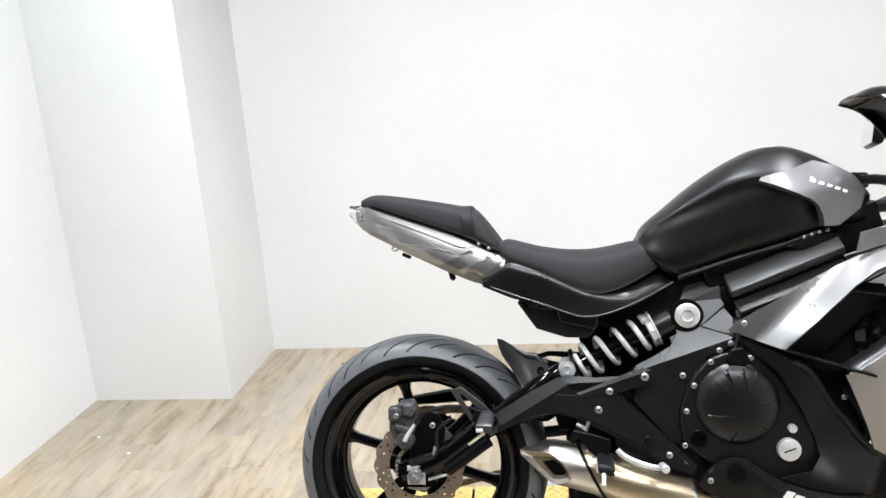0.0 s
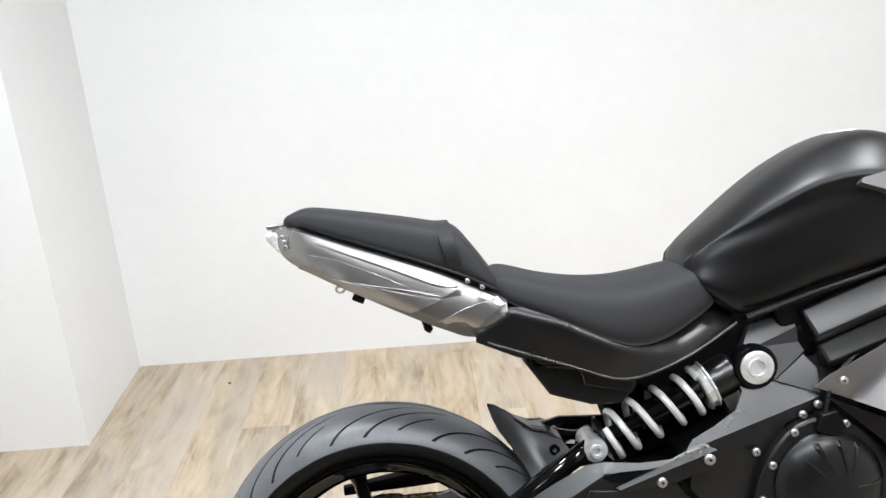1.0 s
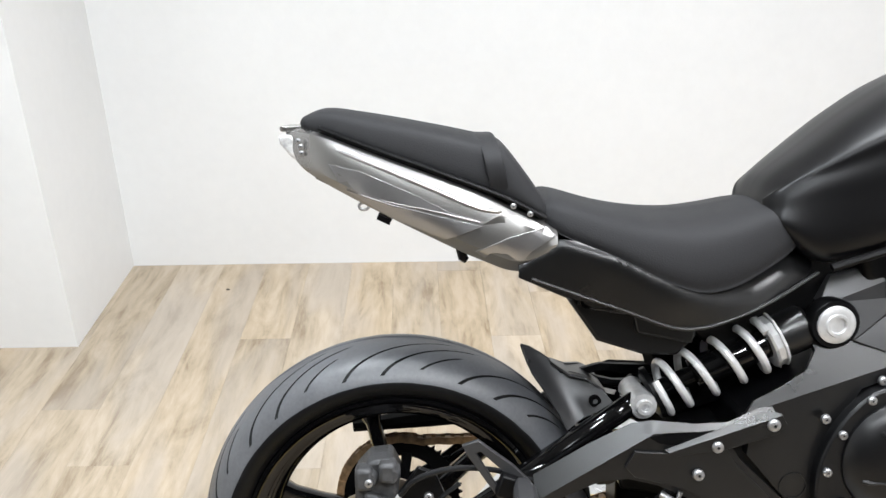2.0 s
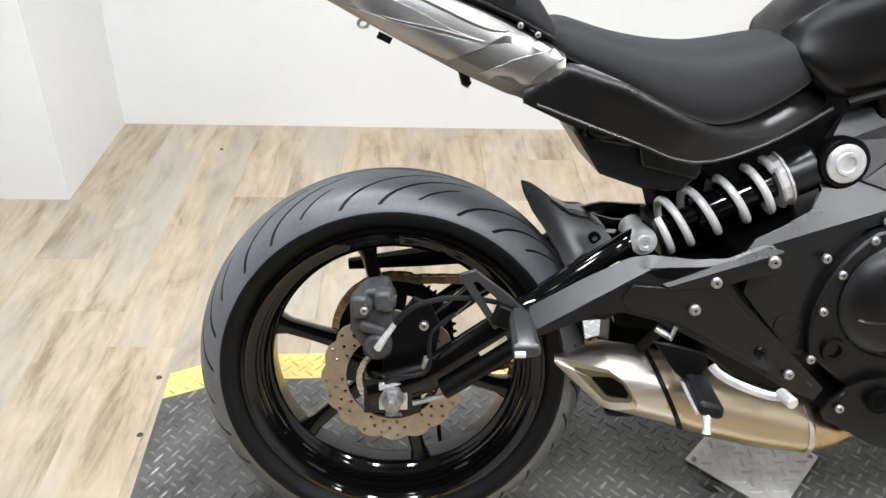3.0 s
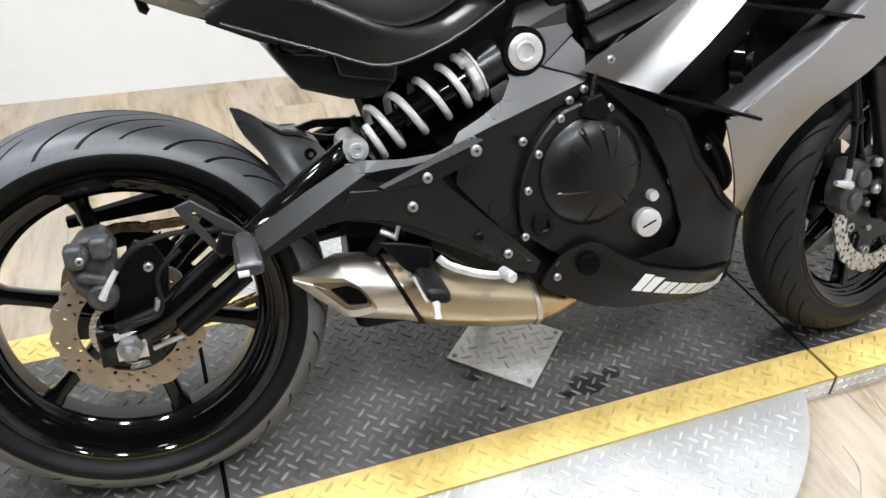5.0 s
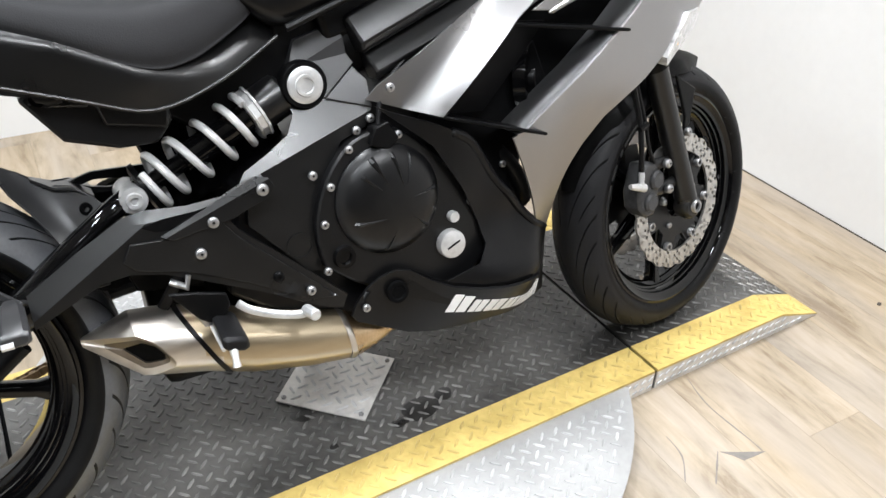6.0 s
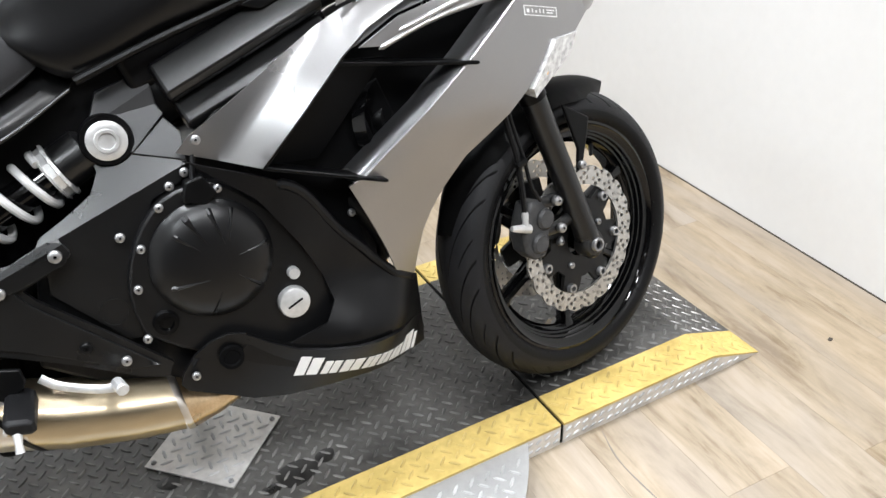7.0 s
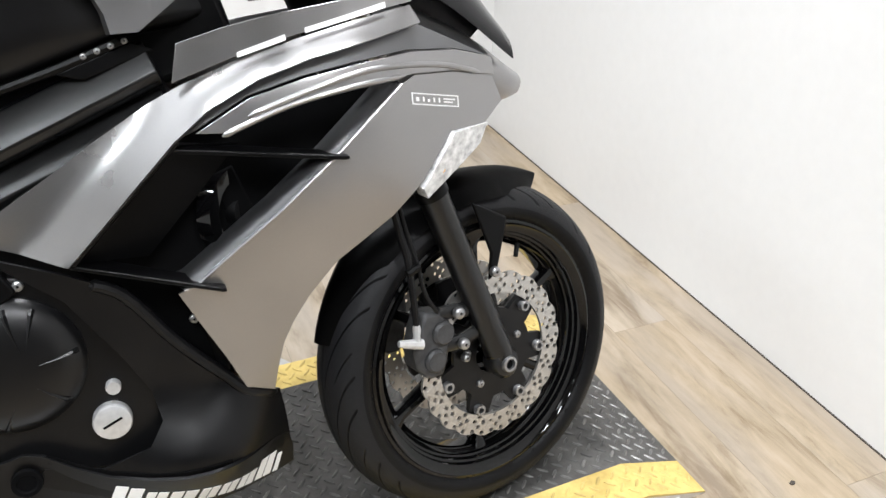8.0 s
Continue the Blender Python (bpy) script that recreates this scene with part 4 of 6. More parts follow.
part("oil_window", lathe([(0, -0.140), (0.010, -0.140), (0.011, -0.146), (0.017, -0.146), (0.019, -0.138), (0, -0.136)], 32, (0.637, 0, 0.386)), GLOSS_BLACK, bike, "round oil level window")

# frame side plate, with the big cap of the shock mount
frame_out = [(0.604, 0.612), (0.598, 0.640), (0.612, 0.665), (0.640, 0.655), (0.656, 0.627), (0.722, 0.607), (0.720, 0.596), (0.708, 0.578), (0.664, 0.562), (0.632, 0.505), (0.618, 0.44), (0.602, 0.368), (0.585, 0.37), (0.503, 0.465),
             (0.507, 0.495), (0.497, 0.525), (0.512, 0.545), (0.548, 0.562), (0.588, 0.585)]
FOLD = (0.50, 0.5275, 0.335)


def fsurf(x, z):
    """Upright below the fold, leaning in above it."""
    return -0.120 + 0.50 * max(0.0, z - FOLD[1] - FOLD[2] * (x - FOLD[0]))


fp = part("main_frame_plate", panel(frame_out, fsurf, 0.012, 0.03, folds=(FOLD,)), PLASTIC_GREY, bike, "charcoal frame side plate", 0.002, 18)


def facets(front, faces, back=0.03):
    """A solid of flat faces: its front points, and the same outline set back."""
    bm = bmesh.new()
    fv = [bm.verts.new(v) for v in front]
    for f in faces:
        bm.faces.new([fv[i] for i in f])
    rim = [e for e in bm.edges if len(e.link_faces) == 1]
    geo = bmesh.ops.extrude_edge_only(bm, edges=rim)["geom"]
    for v in geo:
        if isinstance(v, bmesh.types.BMVert):
            v.co.y += back
    return bm


part("frame_gusset", facets([(0.613, -0.080, 0.679), (0.631, -0.068, 0.716), (0.698, -0.066, 0.732), (0.703, -0.088, 0.712), (0.704, -0.090, 0.687), (0.710, -0.100, 0.673), (0.656, -0.102, 0.627), (0.625, -0.084, 0.678)],
                              ((0, 1, 7), (1, 2, 3, 7), (7, 3, 4), (7, 4, 5, 6))), CHARCOAL_SHEEN, fp, bevel=0.0015, smooth=12)
part("frame_gusset", facets([(0.656, -0.102, 0.627), (0.709, -0.094, 0.668), (0.725, -0.108, 0.646), (0.723, -0.121, 0.605)], ((0, 1, 2), (0, 2, 3))), CHARCOAL_SHEEN, fp, bevel=0.0015, smooth=12)
part("cap_seat", lathe([(0, -0.102), (0.034, -0.102), (0.036, -0.099), (0.036, -0.076), (0, -0.076)], 48, (0.628, 0, 0.652)), PLASTIC, fp)
part("shock_mount_cap", lathe([(0, -0.106), (0.011, -0.106), (0.012, -0.110), (0.016, -0.110), (0.017, -0.107), (0.024, -0.107), (0.0275, -0.105), (0.028, -0.096), (0, -0.096)], 48, (0.628, 0, 0.652)), ALU, fp, "round bright alloy shock mount cap")
bolt(fp, 0.609, -0.131, 0.522, 0.008)
part("embossed_ring", lathe([(0.018, -0.1216), (0.021, -0.1216), (0.021, -0.119), (0.018, -0.119)], 40, (0.575, 0, 0.415), closed=True), PLASTIC_GREY, fp)

# twin ribbed spar running up to the steering head
for a, b, h in (((0.714, 0.7115), (0.950, 0.804), 0.028), ((0.733, 0.665), (0.960, 0.752), 0.024)):
    loops = []
    for t, g in ((0, 0.86), (0.02, 1.0), (0.5, 1.0), (1, 0.95)):
        x, y, z = a[0] + (b[0] - a[0]) * t, -0.098 - 0.018 * t, a[1] + (b[1] - a[1]) * t
        loops.append([(x - 0.3 * dz * h * g, y + dy * g, z + dz * h * g) for dy, dz in ((0.010, 1.0), (0.0, 0.96), (-0.026, -0.30), (-0.027, -0.42), (-0.022, -0.8), (-0.008, -1.0), (0.02, -1.0), (0.02, 1.0))])
    part("frame_spar", rings(bmesh.new(), loops), PLASTIC_GREY, bike, "charcoal ribbed frame spar cover", 0.002, 20)
part("spar_back", sweep([(0.70, -0.06, 0.685), (0.74, -0.07, 0.70), (0.96, -0.10, 0.778)], 0.04, 12, flat=0.5), PLASTIC, bike)
for t in range(4):
    bolt(bike, 0.875 + 0.016 * t, -0.128, 0.818 + 0.0045 * t, 0.0045)
flat_plate([(0.84, 0.80), (0.93, 0.83), (0.955, 0.818), (0.87, 0.79)], -0.125, -0.10, "switch_bracket", PLASTIC, bike, 0.002)
part("tank_edge_seal", sweep(spline([(0.61, -0.112, 0.737), (0.72, -0.118, 0.772), (0.84, -0.12, 0.805), (0.92, -0.12, 0.832)], 4), 0.006, 8), PLASTIC, bike)

# footrest hanger
hanger = [(0.195, 0.443), (0.27, 0.487), (0.333, 0.520), (0.36, 0.526), (0.42, 0.521), (0.468, 0.523), (0.515, 0.539), (0.533, 0.540), (0.543, 0.522), (0.530, 0.508), (0.474, 0.486), (0.486, 0.468), (0.56, 0.396), (0.632, 0.325),
          (0.622, 0.305), (0.585, 0.318), (0.50, 0.368), (0.412, 0.412), (0.37, 0.432), (0.327, 0.443), (0.287, 0.440), (0.195, 0.400)]
ARM = ((0.19, 0.408, 0.595), (0.36, 0.510, 0.02))


def hsurf(x, z):
    """The arm's upper half leans in; the rest stands upright."""
    a, c, m = ARM[0] if x < 0.36 else ARM[1]
    return -0.143 + 0.62 * max(0.0, z - c - m * (x - a))


hg = part("footrest_hanger", panel(hanger, hsurf, 0.012, 0.02, folds=ARM), PLASTIC_GREY, bike, "charcoal footrest hanger plate", 0.002, 18)
BAR = (0.36, 0.4785, 0.335)
part("hanger_bar", panel([(0.374, 0.4885), (0.44, 0.513), (0.505, 0.538), (0.52, 0.543), (0.536, 0.540), (0.544, 0.525), (0.534, 0.511), (0.47, 0.491), (0.392, 0.480)], lambda x, z: -0.153 + 0.75 * max(0.0, z - BAR[1] - BAR[2] * (x - BAR[0])), 0.012, 0.03, folds=(BAR,)), PLASTIC_GREY, hg, bevel=0.0015, smooth=18)
# Dark sheet laid on the arm: the opening's shade is painted.
part("recess_shade", panel([(0.354, 0.505), (0.381, 0.511), (0.425, 0.512), (0.448, 0.5145), (0.408, 0.502), (0.392, 0.493), (0.369, 0.496)], lambda x, z: hsurf(x, z) - 0.0015, 0.002, 0.02), DARK, hg)
part("hanger_face", panel([(0.321, 0.463), (0.334, 0.486), (0.40, 0.481), (0.462, 0.489), (0.48, 0.462), (0.615, 0.329), (0.575, 0.335), (0.49, 0.385), (0.40, 0.43), (0.335, 0.448)], lambda x, z: -0.148, 0.008, 0.03), PLASTIC_GREY, hg, bevel=0.003)
for x, z, r in ((0.525, 0.524, 0.0105), (0.448, 0.493, 0.0095), (0.423, 0.452, 0.0095), (0.572, 0.352, 0.0085)):
    bolt(hg, x, -0.152, z, r)
bolt(hg, 0.527, -0.147, 0.386, 0.010, PLASTIC)
part("left_hanger", panel(hanger, hsurf, 0.012, 0.03, mirror=True), PLASTIC_GREY, bike, "charcoal footrest hanger plate", 0.004)
# Dark fillers added to hide the bright turntable seen through the gap.
part("filler_plate", prism([(0.318, 0.448), (0.43, 0.435), (0.43, 0.375), (0.335, 0.392)], -0.075, -0.05), PLASTIC, bike, "dark filler plate hiding the bright turntable behind the hanger", 0.003)
part("crankcase_rear", box(bmesh.new(), (0.52, 0.02, 0.40), (0.18, 0.17, 0.17)), DARK, bike, bevel=0.01)
# passenger footrest, folded
flat_plate([(0.092, 0.497), (0.115, 0.505), (0.165, 0.466), (0.19, 0.44), (0.18, 0.43), (0.158, 0.45), (0.118, 0.488), (0.112, 0.485), (0.152, 0.42), (0.145, 0.414), (0.10, 0.482)], -0.142, -0.134, "heel_guard", CHARCOAL_SHEEN, hg, 0.0015)
peg = part("passenger_peg", rings(bmesh.new(), [[(0.176 + dx * w, y, z + dz * h) for dx, dz in ((-1, -0.6), (-0.6, -1), (0.6, -1), (1, -0.6), (1, 0.6), (0.6, 1), (-0.6, 1), (-1, 0.6))] for y, z, w, h in ((-0.150, 0.446, 0.009, 0.007), (-0.168, 0.444, 0.014, 0.010), (-0.176, 0.443, 0.016, 0.011), (-0.244, 0.433, 0.0185, 0.010), (-0.249, 0.432, 0.016, 0.007))]), CHARCOAL_SHEEN, hg, "passenger footpeg with a rubber pad", 0.002, 30)
# Pale metal bar stands in for a tiny highlight on the peg.
part("peg_glint", sweep([(0.160, -0.250, 0.429), (0.174, -0.250, 0.429)], 0.0045, 8), ALU, peg, "pale bar painting the small highlight on the peg")
part("peg_clevis", box(bmesh.new(), (0.158, -0.147, 0.438), (0.032, 0.02, 0.032), pose(0, 0, 0, 0, 20, 0)), PLASTIC, hg, bevel=0.003)
# rider footrest, brake pedal and linkage
flat_plate([(0.365, 0.410), (0.405, 0.402), (0.444, 0.390), (0.446, 0.372), (0.440, 0.361), (0.413, 0.352), (0.400, 0.362)], -0.169, -0.160, "heel_plate", PLASTIC, hg, 0.002)
rp = part("rider_peg", rings(bmesh.new(), [[(x + dx * w, y, z + dz * h - 0.25 * dx * w) for dx, dz in ((-1, -0.6), (-0.6, -1), (0.6, -1), (1, -0.6), (1, 0.6), (0.6, 1), (-0.6, 1), (-1, 0.6))] for x, y, z, w, h in ((0.434, -0.150, 0.349, 0.012, 0.009), (0.434, -0.156, 0.348, 0.018, 0.012), (0.431, -0.236, 0.341, 0.018, 0.011), (0.431, -0.241, 0.340, 0.013, 0.007))]), RUBBER_PLAIN, hg, "rider footpeg with a black rubber pad", 0.002, 30)
part("peg_feeler", sweep([(0.426, -0.236, 0.333), (0.425, -0.244, 0.322), (0.424, -0.248, 0.312)], [0.0065, 0.0045, 0.006], 10), ALU, rp, "alloy peg feeler")
part("peg_edge", sweep([(0.415, -0.160, 0.345), (0.413, -0.236, 0.337)], 0.003, 8), ALU, rp, "worn bare edge of the peg")
part("peg_spring", sweep([(0.405, -0.158, 0.365), (0.412, -0.160, 0.348)], 0.007, 10), BOLT, rp)
part("brake_pedal", sweep(spline([(0.460, -0.146, 0.362), (0.476, -0.150, 0.348), (0.505, -0.160, 0.336), (0.535, -0.176, 0.331), (0.556, -0.184, 0.332)], 5), [0.0065] * 21, 10, flat=0.5), ALU, hg, "cast alloy brake pedal")
part("pedal_pad", sweep([(0.552, -0.176, 0.335), (0.558, -0.206, 0.334)], [0.009, 0.009], 10), ALU, hg, "ribbed alloy pedal pad", 0.002)
part("linkage", sweep([(0.375, -0.14, 0.418), (0.395, -0.15, 0.408), (0.40, -0.15, 0.425)], [0.005, 0.006, 0.004], 10), BOLT, hg, "zinc plated brake linkage")

# Block and rod added where the bright turntable showed past the muffler.
part("filler_block", box(bmesh.new(), (0.457, 0.05, 0.285), (0.214, 0.10, 0.20)), PLASTIC, bike, "dark filler block under the engine, hiding the bright turntable", 0.02)
part("filler_rod", sweep([(0.26, 0.06, 0.352), (0.40, 0.06, 0.366)], 0.014, 10), PLASTIC, bike)

# rear shock
a, b = Vector((0.366, -0.062, 0.534)), Vector((0.612, -0.062, 0.645))
ax = (b - a).normalized()
up = Vector((0, 1, 0)).cross(ax).normalized()
shock = part("rear_shock", sweep([a + ax * d for d in (0.0, 0.02, 0.021, 0.08, 0.081, 0.205, 0.206, 0.26)], [0.02, 0.02, 0.014, 0.014, 0.0235, 0.0235, 0.031, 0.026], 20), GLOSS_BLACK, bike, "laid-down rear shock absorber")
pts = []
TURNS, S0, S1, SR = 5.0, 0.022, 0.196, 0.0375
for k in range(int(TURNS * 22) + 1):
    t = k / (TURNS * 22)
    ang = 2 * math.pi * TURNS * t + 2.4
    e = 0.45 * t + 0.55 * (3 * t * t - 2 * t ** 3)
    pts.append(a + ax * (S0 + (S1 - S0) * e) + SR * (math.cos(ang) * Vector((0, 1, 0)) - math.sin(ang) * up))
part("spring", sweep(pts, 0.0060, 10), ALU_PAINT, shock, "silver painted coil spring")
part("preload_collar", sweep([a + ax * d for d in (0.196, 0.199, 0.200, 0.209, 0.210, 0.214)], [0.04, 0.043, 0.0395, 0.0395, 0.043, 0.041], 12), ALU, shock, "notched alloy preload collar", smooth=20)
part("upper_mount", sweep([a + ax * d for d in (0.213, 0.216, 0.255, 0.262)], [0.031, 0.034, 0.034, 0.028], 24), PLASTIC_GREY, shock)
part("lower_spring_seat", sweep([a + ax * d for d in (0.008, 0.012, 0.02)], [0.03, 0.04, 0.04], 20), PLASTIC, shock)
part("lower_eye", lathe([(0, -0.106), (0.0055, -0.106), (0.006, -0.110), (0.011, -0.110), (0.012, -0.104), (0.0185, -0.103), (0.020, -0.099), (0.020, -0.03), (0, -0.03)], 28, (0.357, 0, 0.5345)), ALU, shock, "bright alloy lower shock bolt")

# exhaust
def can_ring(x, z, h, w, y, lean=0.0):
    """An eight-sided section with rounded corners."""
    out = []
    for k in range(8):
        a = radians(22.5 + 45 * k)
        for da in (-11, -3.7, 3.7, 11):
            r = 1.0824 / (1.0 + 0.030 * (1 - abs(da) / 11)) * math.cos(radians(22.5)) / math.cos(radians(22.5 - abs(da)))
            px, pz = w * r * math.cos(a + radians(da)), h * r * math.sin(a + radians(da))
            out.append(Vector((x - lean * pz, y + px, z + pz)))
    return out


CAN = [(0.243, 0.345, 0.006, 0.006, -0.092), (0.312, 0.326, 0.048, 0.050, -0.100), (0.350, 0.319, 0.0505, 0.051, -0.101), (0.400, 0.307, 0.0515, 0.051, -0.102), (0.47, 0.282, 0.0515, 0.052, -0.102), (0.56, 0.258, 0.0485, 0.050, -0.101), (0.625, 0.244, 0.044, 0.046, -0.100)]
CAN = [tuple(a[i] + (b[i] - a[i]) * k / 3 for i in range(5)) for a, b in zip(CAN, CAN[1:]) for k in range(3)] + [CAN[-1]]
CAN_RINGS = [can_ring(*c) for c in CAN]


def can_cut(point, normal):
    """Where a plane crosses each long line of the can: the point and the section past it; the tail's end where it does not."""
    out = []
    for k in range(32):
        line = [r[k] for r in CAN_RINGS]
        side = [(v - point).dot(normal) for v in line]
        hit = (line[0], 0)
        for i in range(len(line) - 1):
            if side[i] > 0 >= side[i + 1]:
                hit = (line[i].lerp(line[i + 1], side[i] / (side[i] - side[i + 1])), i + 1)
        out.append(hit)
    return out


APEX, LIP, SILL = Vector((0.248, -0.098, 0.338)), Vector((0.337, -0.146, 0.321)), Vector((0.318, -0.120, 0.279))
CUT_N = (LIP - APEX).cross(SILL - APEX).normalized()
if CUT_N.x > 0:
    CUT_N = -CUT_N
mouth = can_cut(APEX, CUT_N)
MC = APEX + (LIP - APEX) * 0.60 + (SILL - APEX) * 0.22
LONG = (LIP - APEX).normalized()
WIDE = CUT_N.cross(LONG)


def mouth_ring(scale, hole, depth):
    """A loop inside the cut: the cut's own outline shrunk, blended towards the long six-sided hole."""
    out = []
    for p, i in mouth:
        d = p - MC
        u, v = d.dot(LONG), d.dot(WIDE)
        a = math.atan2(v / 0.62, u)
        r = 0.029 / max(abs(math.cos(a - radians(q))) for q in (0, 60, 120))
        h = LONG * (r * math.cos(a)) + WIDE * (0.62 * r * math.sin(a))
        out.append(MC + (d * scale).lerp(h, hole) - CUT_N * depth)
    return out


loops = [mouth_ring(1, 1, 0.050), mouth_ring(1, 1, 0.007), mouth_ring(0.95, 0.5, 0.0045), mouth_ring(0.95, 0, 0.001), [p for p, i in mouth]]
loops += [[mouth[k][0] if n < mouth[k][1] else CAN_RINGS[n][k] for k in range(32)] for n in range(1, len(CAN))]
bm = rings(bmesh.new(), loops, caps=False)
bm.faces.ensure_lookup_table()
for n, f in enumerate(bm.faces):
    c = f.calc_center_median()
    f.material_index = 2 if n < 64 else (1 if c.x + 0.48 * (c.z - 0.305) > 0.405 else 0)
bmesh.ops.dissolve_degenerate(bm, dist=1e-5, edges=bm.edges)
bmesh.ops.remove_doubles(bm, verts=bm.verts, dist=1e-5)
muf = part("muffler", bm, EXHAUST, bike, "short angular stainless muffler with golden heat tint", smooth=22)
muf.data.materials.append(EXHAUST_GOLD)
muf.data.materials.append(EXHAUST_SOOT)
part("outlet", rings(bmesh.new(), [mouth_ring(1, 1.0, 0.052), [MC + (p - MC) * 0.97 for p in mouth_ring(1, 1, 0.010)]]), DARK, muf, "dark six-sided exhaust outlet")
part("end_band", rings(bmesh.new(), [can_ring(x, z, h, w, y, 0.12) for x, z, h, w, y in ((0.623, 0.2447, 0.0462, 0.048, -0.1), (0.630, 0.2425, 0.0458, 0.0478, -0.0995), (0.634, 0.241, 0.0445, 0.0465, -0.098))]), EXHAUST, muf, smooth=50)
part("header_cone", rings(bmesh.new(), [can_ring(x, z, h, w, y, 0.1) for x, z, h, w, y in ((0.634, 0.241, 0.0435, 0.0455, -0.099), (0.68, 0.232, 0.030, 0.036, -0.088), (0.735, 0.224, 0.013, 0.02, -0.072))]), EXHAUST_HOT, muf, "straw-brown heat tinted header cone", smooth=50)
seam = []
for d, g in ((-0.004, 0.98), (-0.004, 1.03), (0.004, 1.03), (0.004, 0.98)):
    cut = [p for p, i in can_cut(Vector((0.405 + d, 0, 0.305)), Vector((-1, 0, -0.48)))]
    mid = sum(cut, Vector()) / 32
    seam.append([mid + (p - mid) * g for p in cut])
part("seam_strap", rings(bmesh.new(), seam, caps=False), PLASTIC, muf, "dark seam strap round the muffler")
part("exhaust_hanger", sweep([(0.36, -0.12, 0.375), (0.38, -0.135, 0.41), (0.39, -0.138, 0.425)], 0.009, 8, flat=0.5), PLASTIC, bike)
part("header_pipe", sweep(spline([(0.72, -0.07, 0.225), (0.80, -0.03, 0.205), (0.92, 0.0, 0.20), (1.0, 0.0, 0.26), (1.01, 0.0, 0.40)], 5), 0.022, 12), EXHAUST_HOT, bike)

# ---- seats and tail ----
def body(secs):
    """Sections of (x, top z, bottom z, half width, shoulder drop, tuck)."""
    out = []
    for x, zt, zb, w, drop, tuck in secs:
        h = zt - zb
        out.append((x, [(0, zt), (-w * 0.55, zt - 0.08 * h * drop), (-w * 0.88, zt - 0.30 * h * drop), (-w, zt - 0.62 * h), (-w * tuck, zb + 0.08 * h), (-w * tuck * 0.9, zb), (0, zb)]))
    return out


part("rider_seat", skin(body([(0.212, 0.836, 0.800, 0.098, 0.8, 0.98), (0.235, 0.839, 0.785, 0.110, 0.8, 1.0), (0.30, 0.821, 0.758, 0.120, 0.8, 1.0), (0.36, 0.811, 0.728, 0.129, 0.8, 1.0), (0.42, 0.809, 0.707, 0.130, 0.8, 1.0),
                              (0.47, 0.815, 0.712, 0.122, 0.8, 1.0), (0.52, 0.824, 0.733, 0.107, 0.8, 1.0), (0.565, 0.826, 0.758, 0.088, 0.8, 1.0), (0.582, 0.812, 0.775, 0.07, 0.8, 1.0)])), VINYL, bike, "dark grey vinyl rider seat")
pil = part("passenger_seat", skin(body([(-0.130, 0.944, 0.938, 0.03, 0.8, 1.0), (-0.122, 0.952, 0.934, 0.047, 0.8, 1.0), (-0.092, 0.961, 0.922, 0.060, 0.8, 1.0), (-0.04, 0.955, 0.905, 0.074, 0.8, 1.0), (0.05, 0.939, 0.872, 0.090, 0.7, 1.0),
                                    (0.125, 0.923, 0.846, 0.100, 0.7, 1.0), (0.155, 0.913, 0.835, 0.104, 0.7, 1.0), (0.185, 0.876, 0.823, 0.106, 0.7, 1.0), (0.208, 0.842, 0.812, 0.100, 0.7, 1.0), (0.216, 0.822, 0.810, 0.085, 0.7, 1.0)])), VINYL, bike, "dark grey vinyl passenger seat")


def strap_ring(x, grow):
    return [Vector((x + 0.22 * (z - 0.925) * -1.0, y, z)) for y, z in [(yy * grow, 0.885 + (zz - 0.885) * grow) for yy, zz in ((-0.101, 0.852), (-0.105, 0.872), (-0.098, 0.897), (-0.058, 0.918), (0, 0.922), (0.058, 0.918), (0.098, 0.897), (0.105, 0.872), (0.101, 0.852))]]


bm = bmesh.new()
rings(bm, [[v for v in spline(strap_ring(x, g), 4)] for x, g in ((0.118, 0.97), (0.119, 1.035), (0.124, 1.045), (0.131, 1.03), (0.138, 1.045), (0.143, 1.035), (0.144, 0.97))], caps=False, closed=False)
part("grab_strap", bm, VINYL, pil, "vinyl grab strap across the seat", smooth=50)


TAIL_F, TAIL_Y = (0.0, 0.10, 0.24, 0.66, 0.82, 1.0), (0.72, 0.90, 0.965, 1.0, 0.985, 0.86)
TAIL = [(-0.150, 0.931, 0.912, 0.034), (-0.132, 0.933, 0.884, 0.052), (-0.10, 0.930, 0.862, 0.073), (-0.03, 0.906, 0.825, 0.092), (0.05, 0.879, 0.786, 0.108), (0.12, 0.853, 0.754, 0.118), (0.175, 0.826, 0.738, 0.122), (0.225, 0.797, 0.768, 0.122)]


def tail_sec(x, zt, zb, w):
    return (x, [(0, zt + 0.002)] + [(-w * y, zt - f * (zt - zb)) for f, y in zip(TAIL_F, TAIL_Y)] + [(0, zb)])


def tail_y(x, z):
    zt, zb, w = [float(np.interp(x, [t[0] for t in TAIL], [t[k] for t in TAIL])) for k in (1, 2, 3)]
    return -w * float(np.interp((zt - z) / (zt - zb), TAIL_F, TAIL_Y))


tail = part("tail_fairing", skin([tail_sec(*t) for t in TAIL], 5, 1), SILVER_TAIL_SHADE, bike, "graphite silver tail fairing", smooth=28)
# Insets keep the full silver, as the lit copy beside the darker tail.
part("tail_inset", panel([(-0.087, 0.886), (-0.042, 0.876), (0.034, 0.844), (0.078, 0.822), (0.116, 0.811), (-0.004, 0.836), (-0.042, 0.844), (-0.069, 0.854)], lambda x, z: tail_y(x, z) - 0.0015, 0.004, 0.012), SILVER, tail, bevel=0.001)
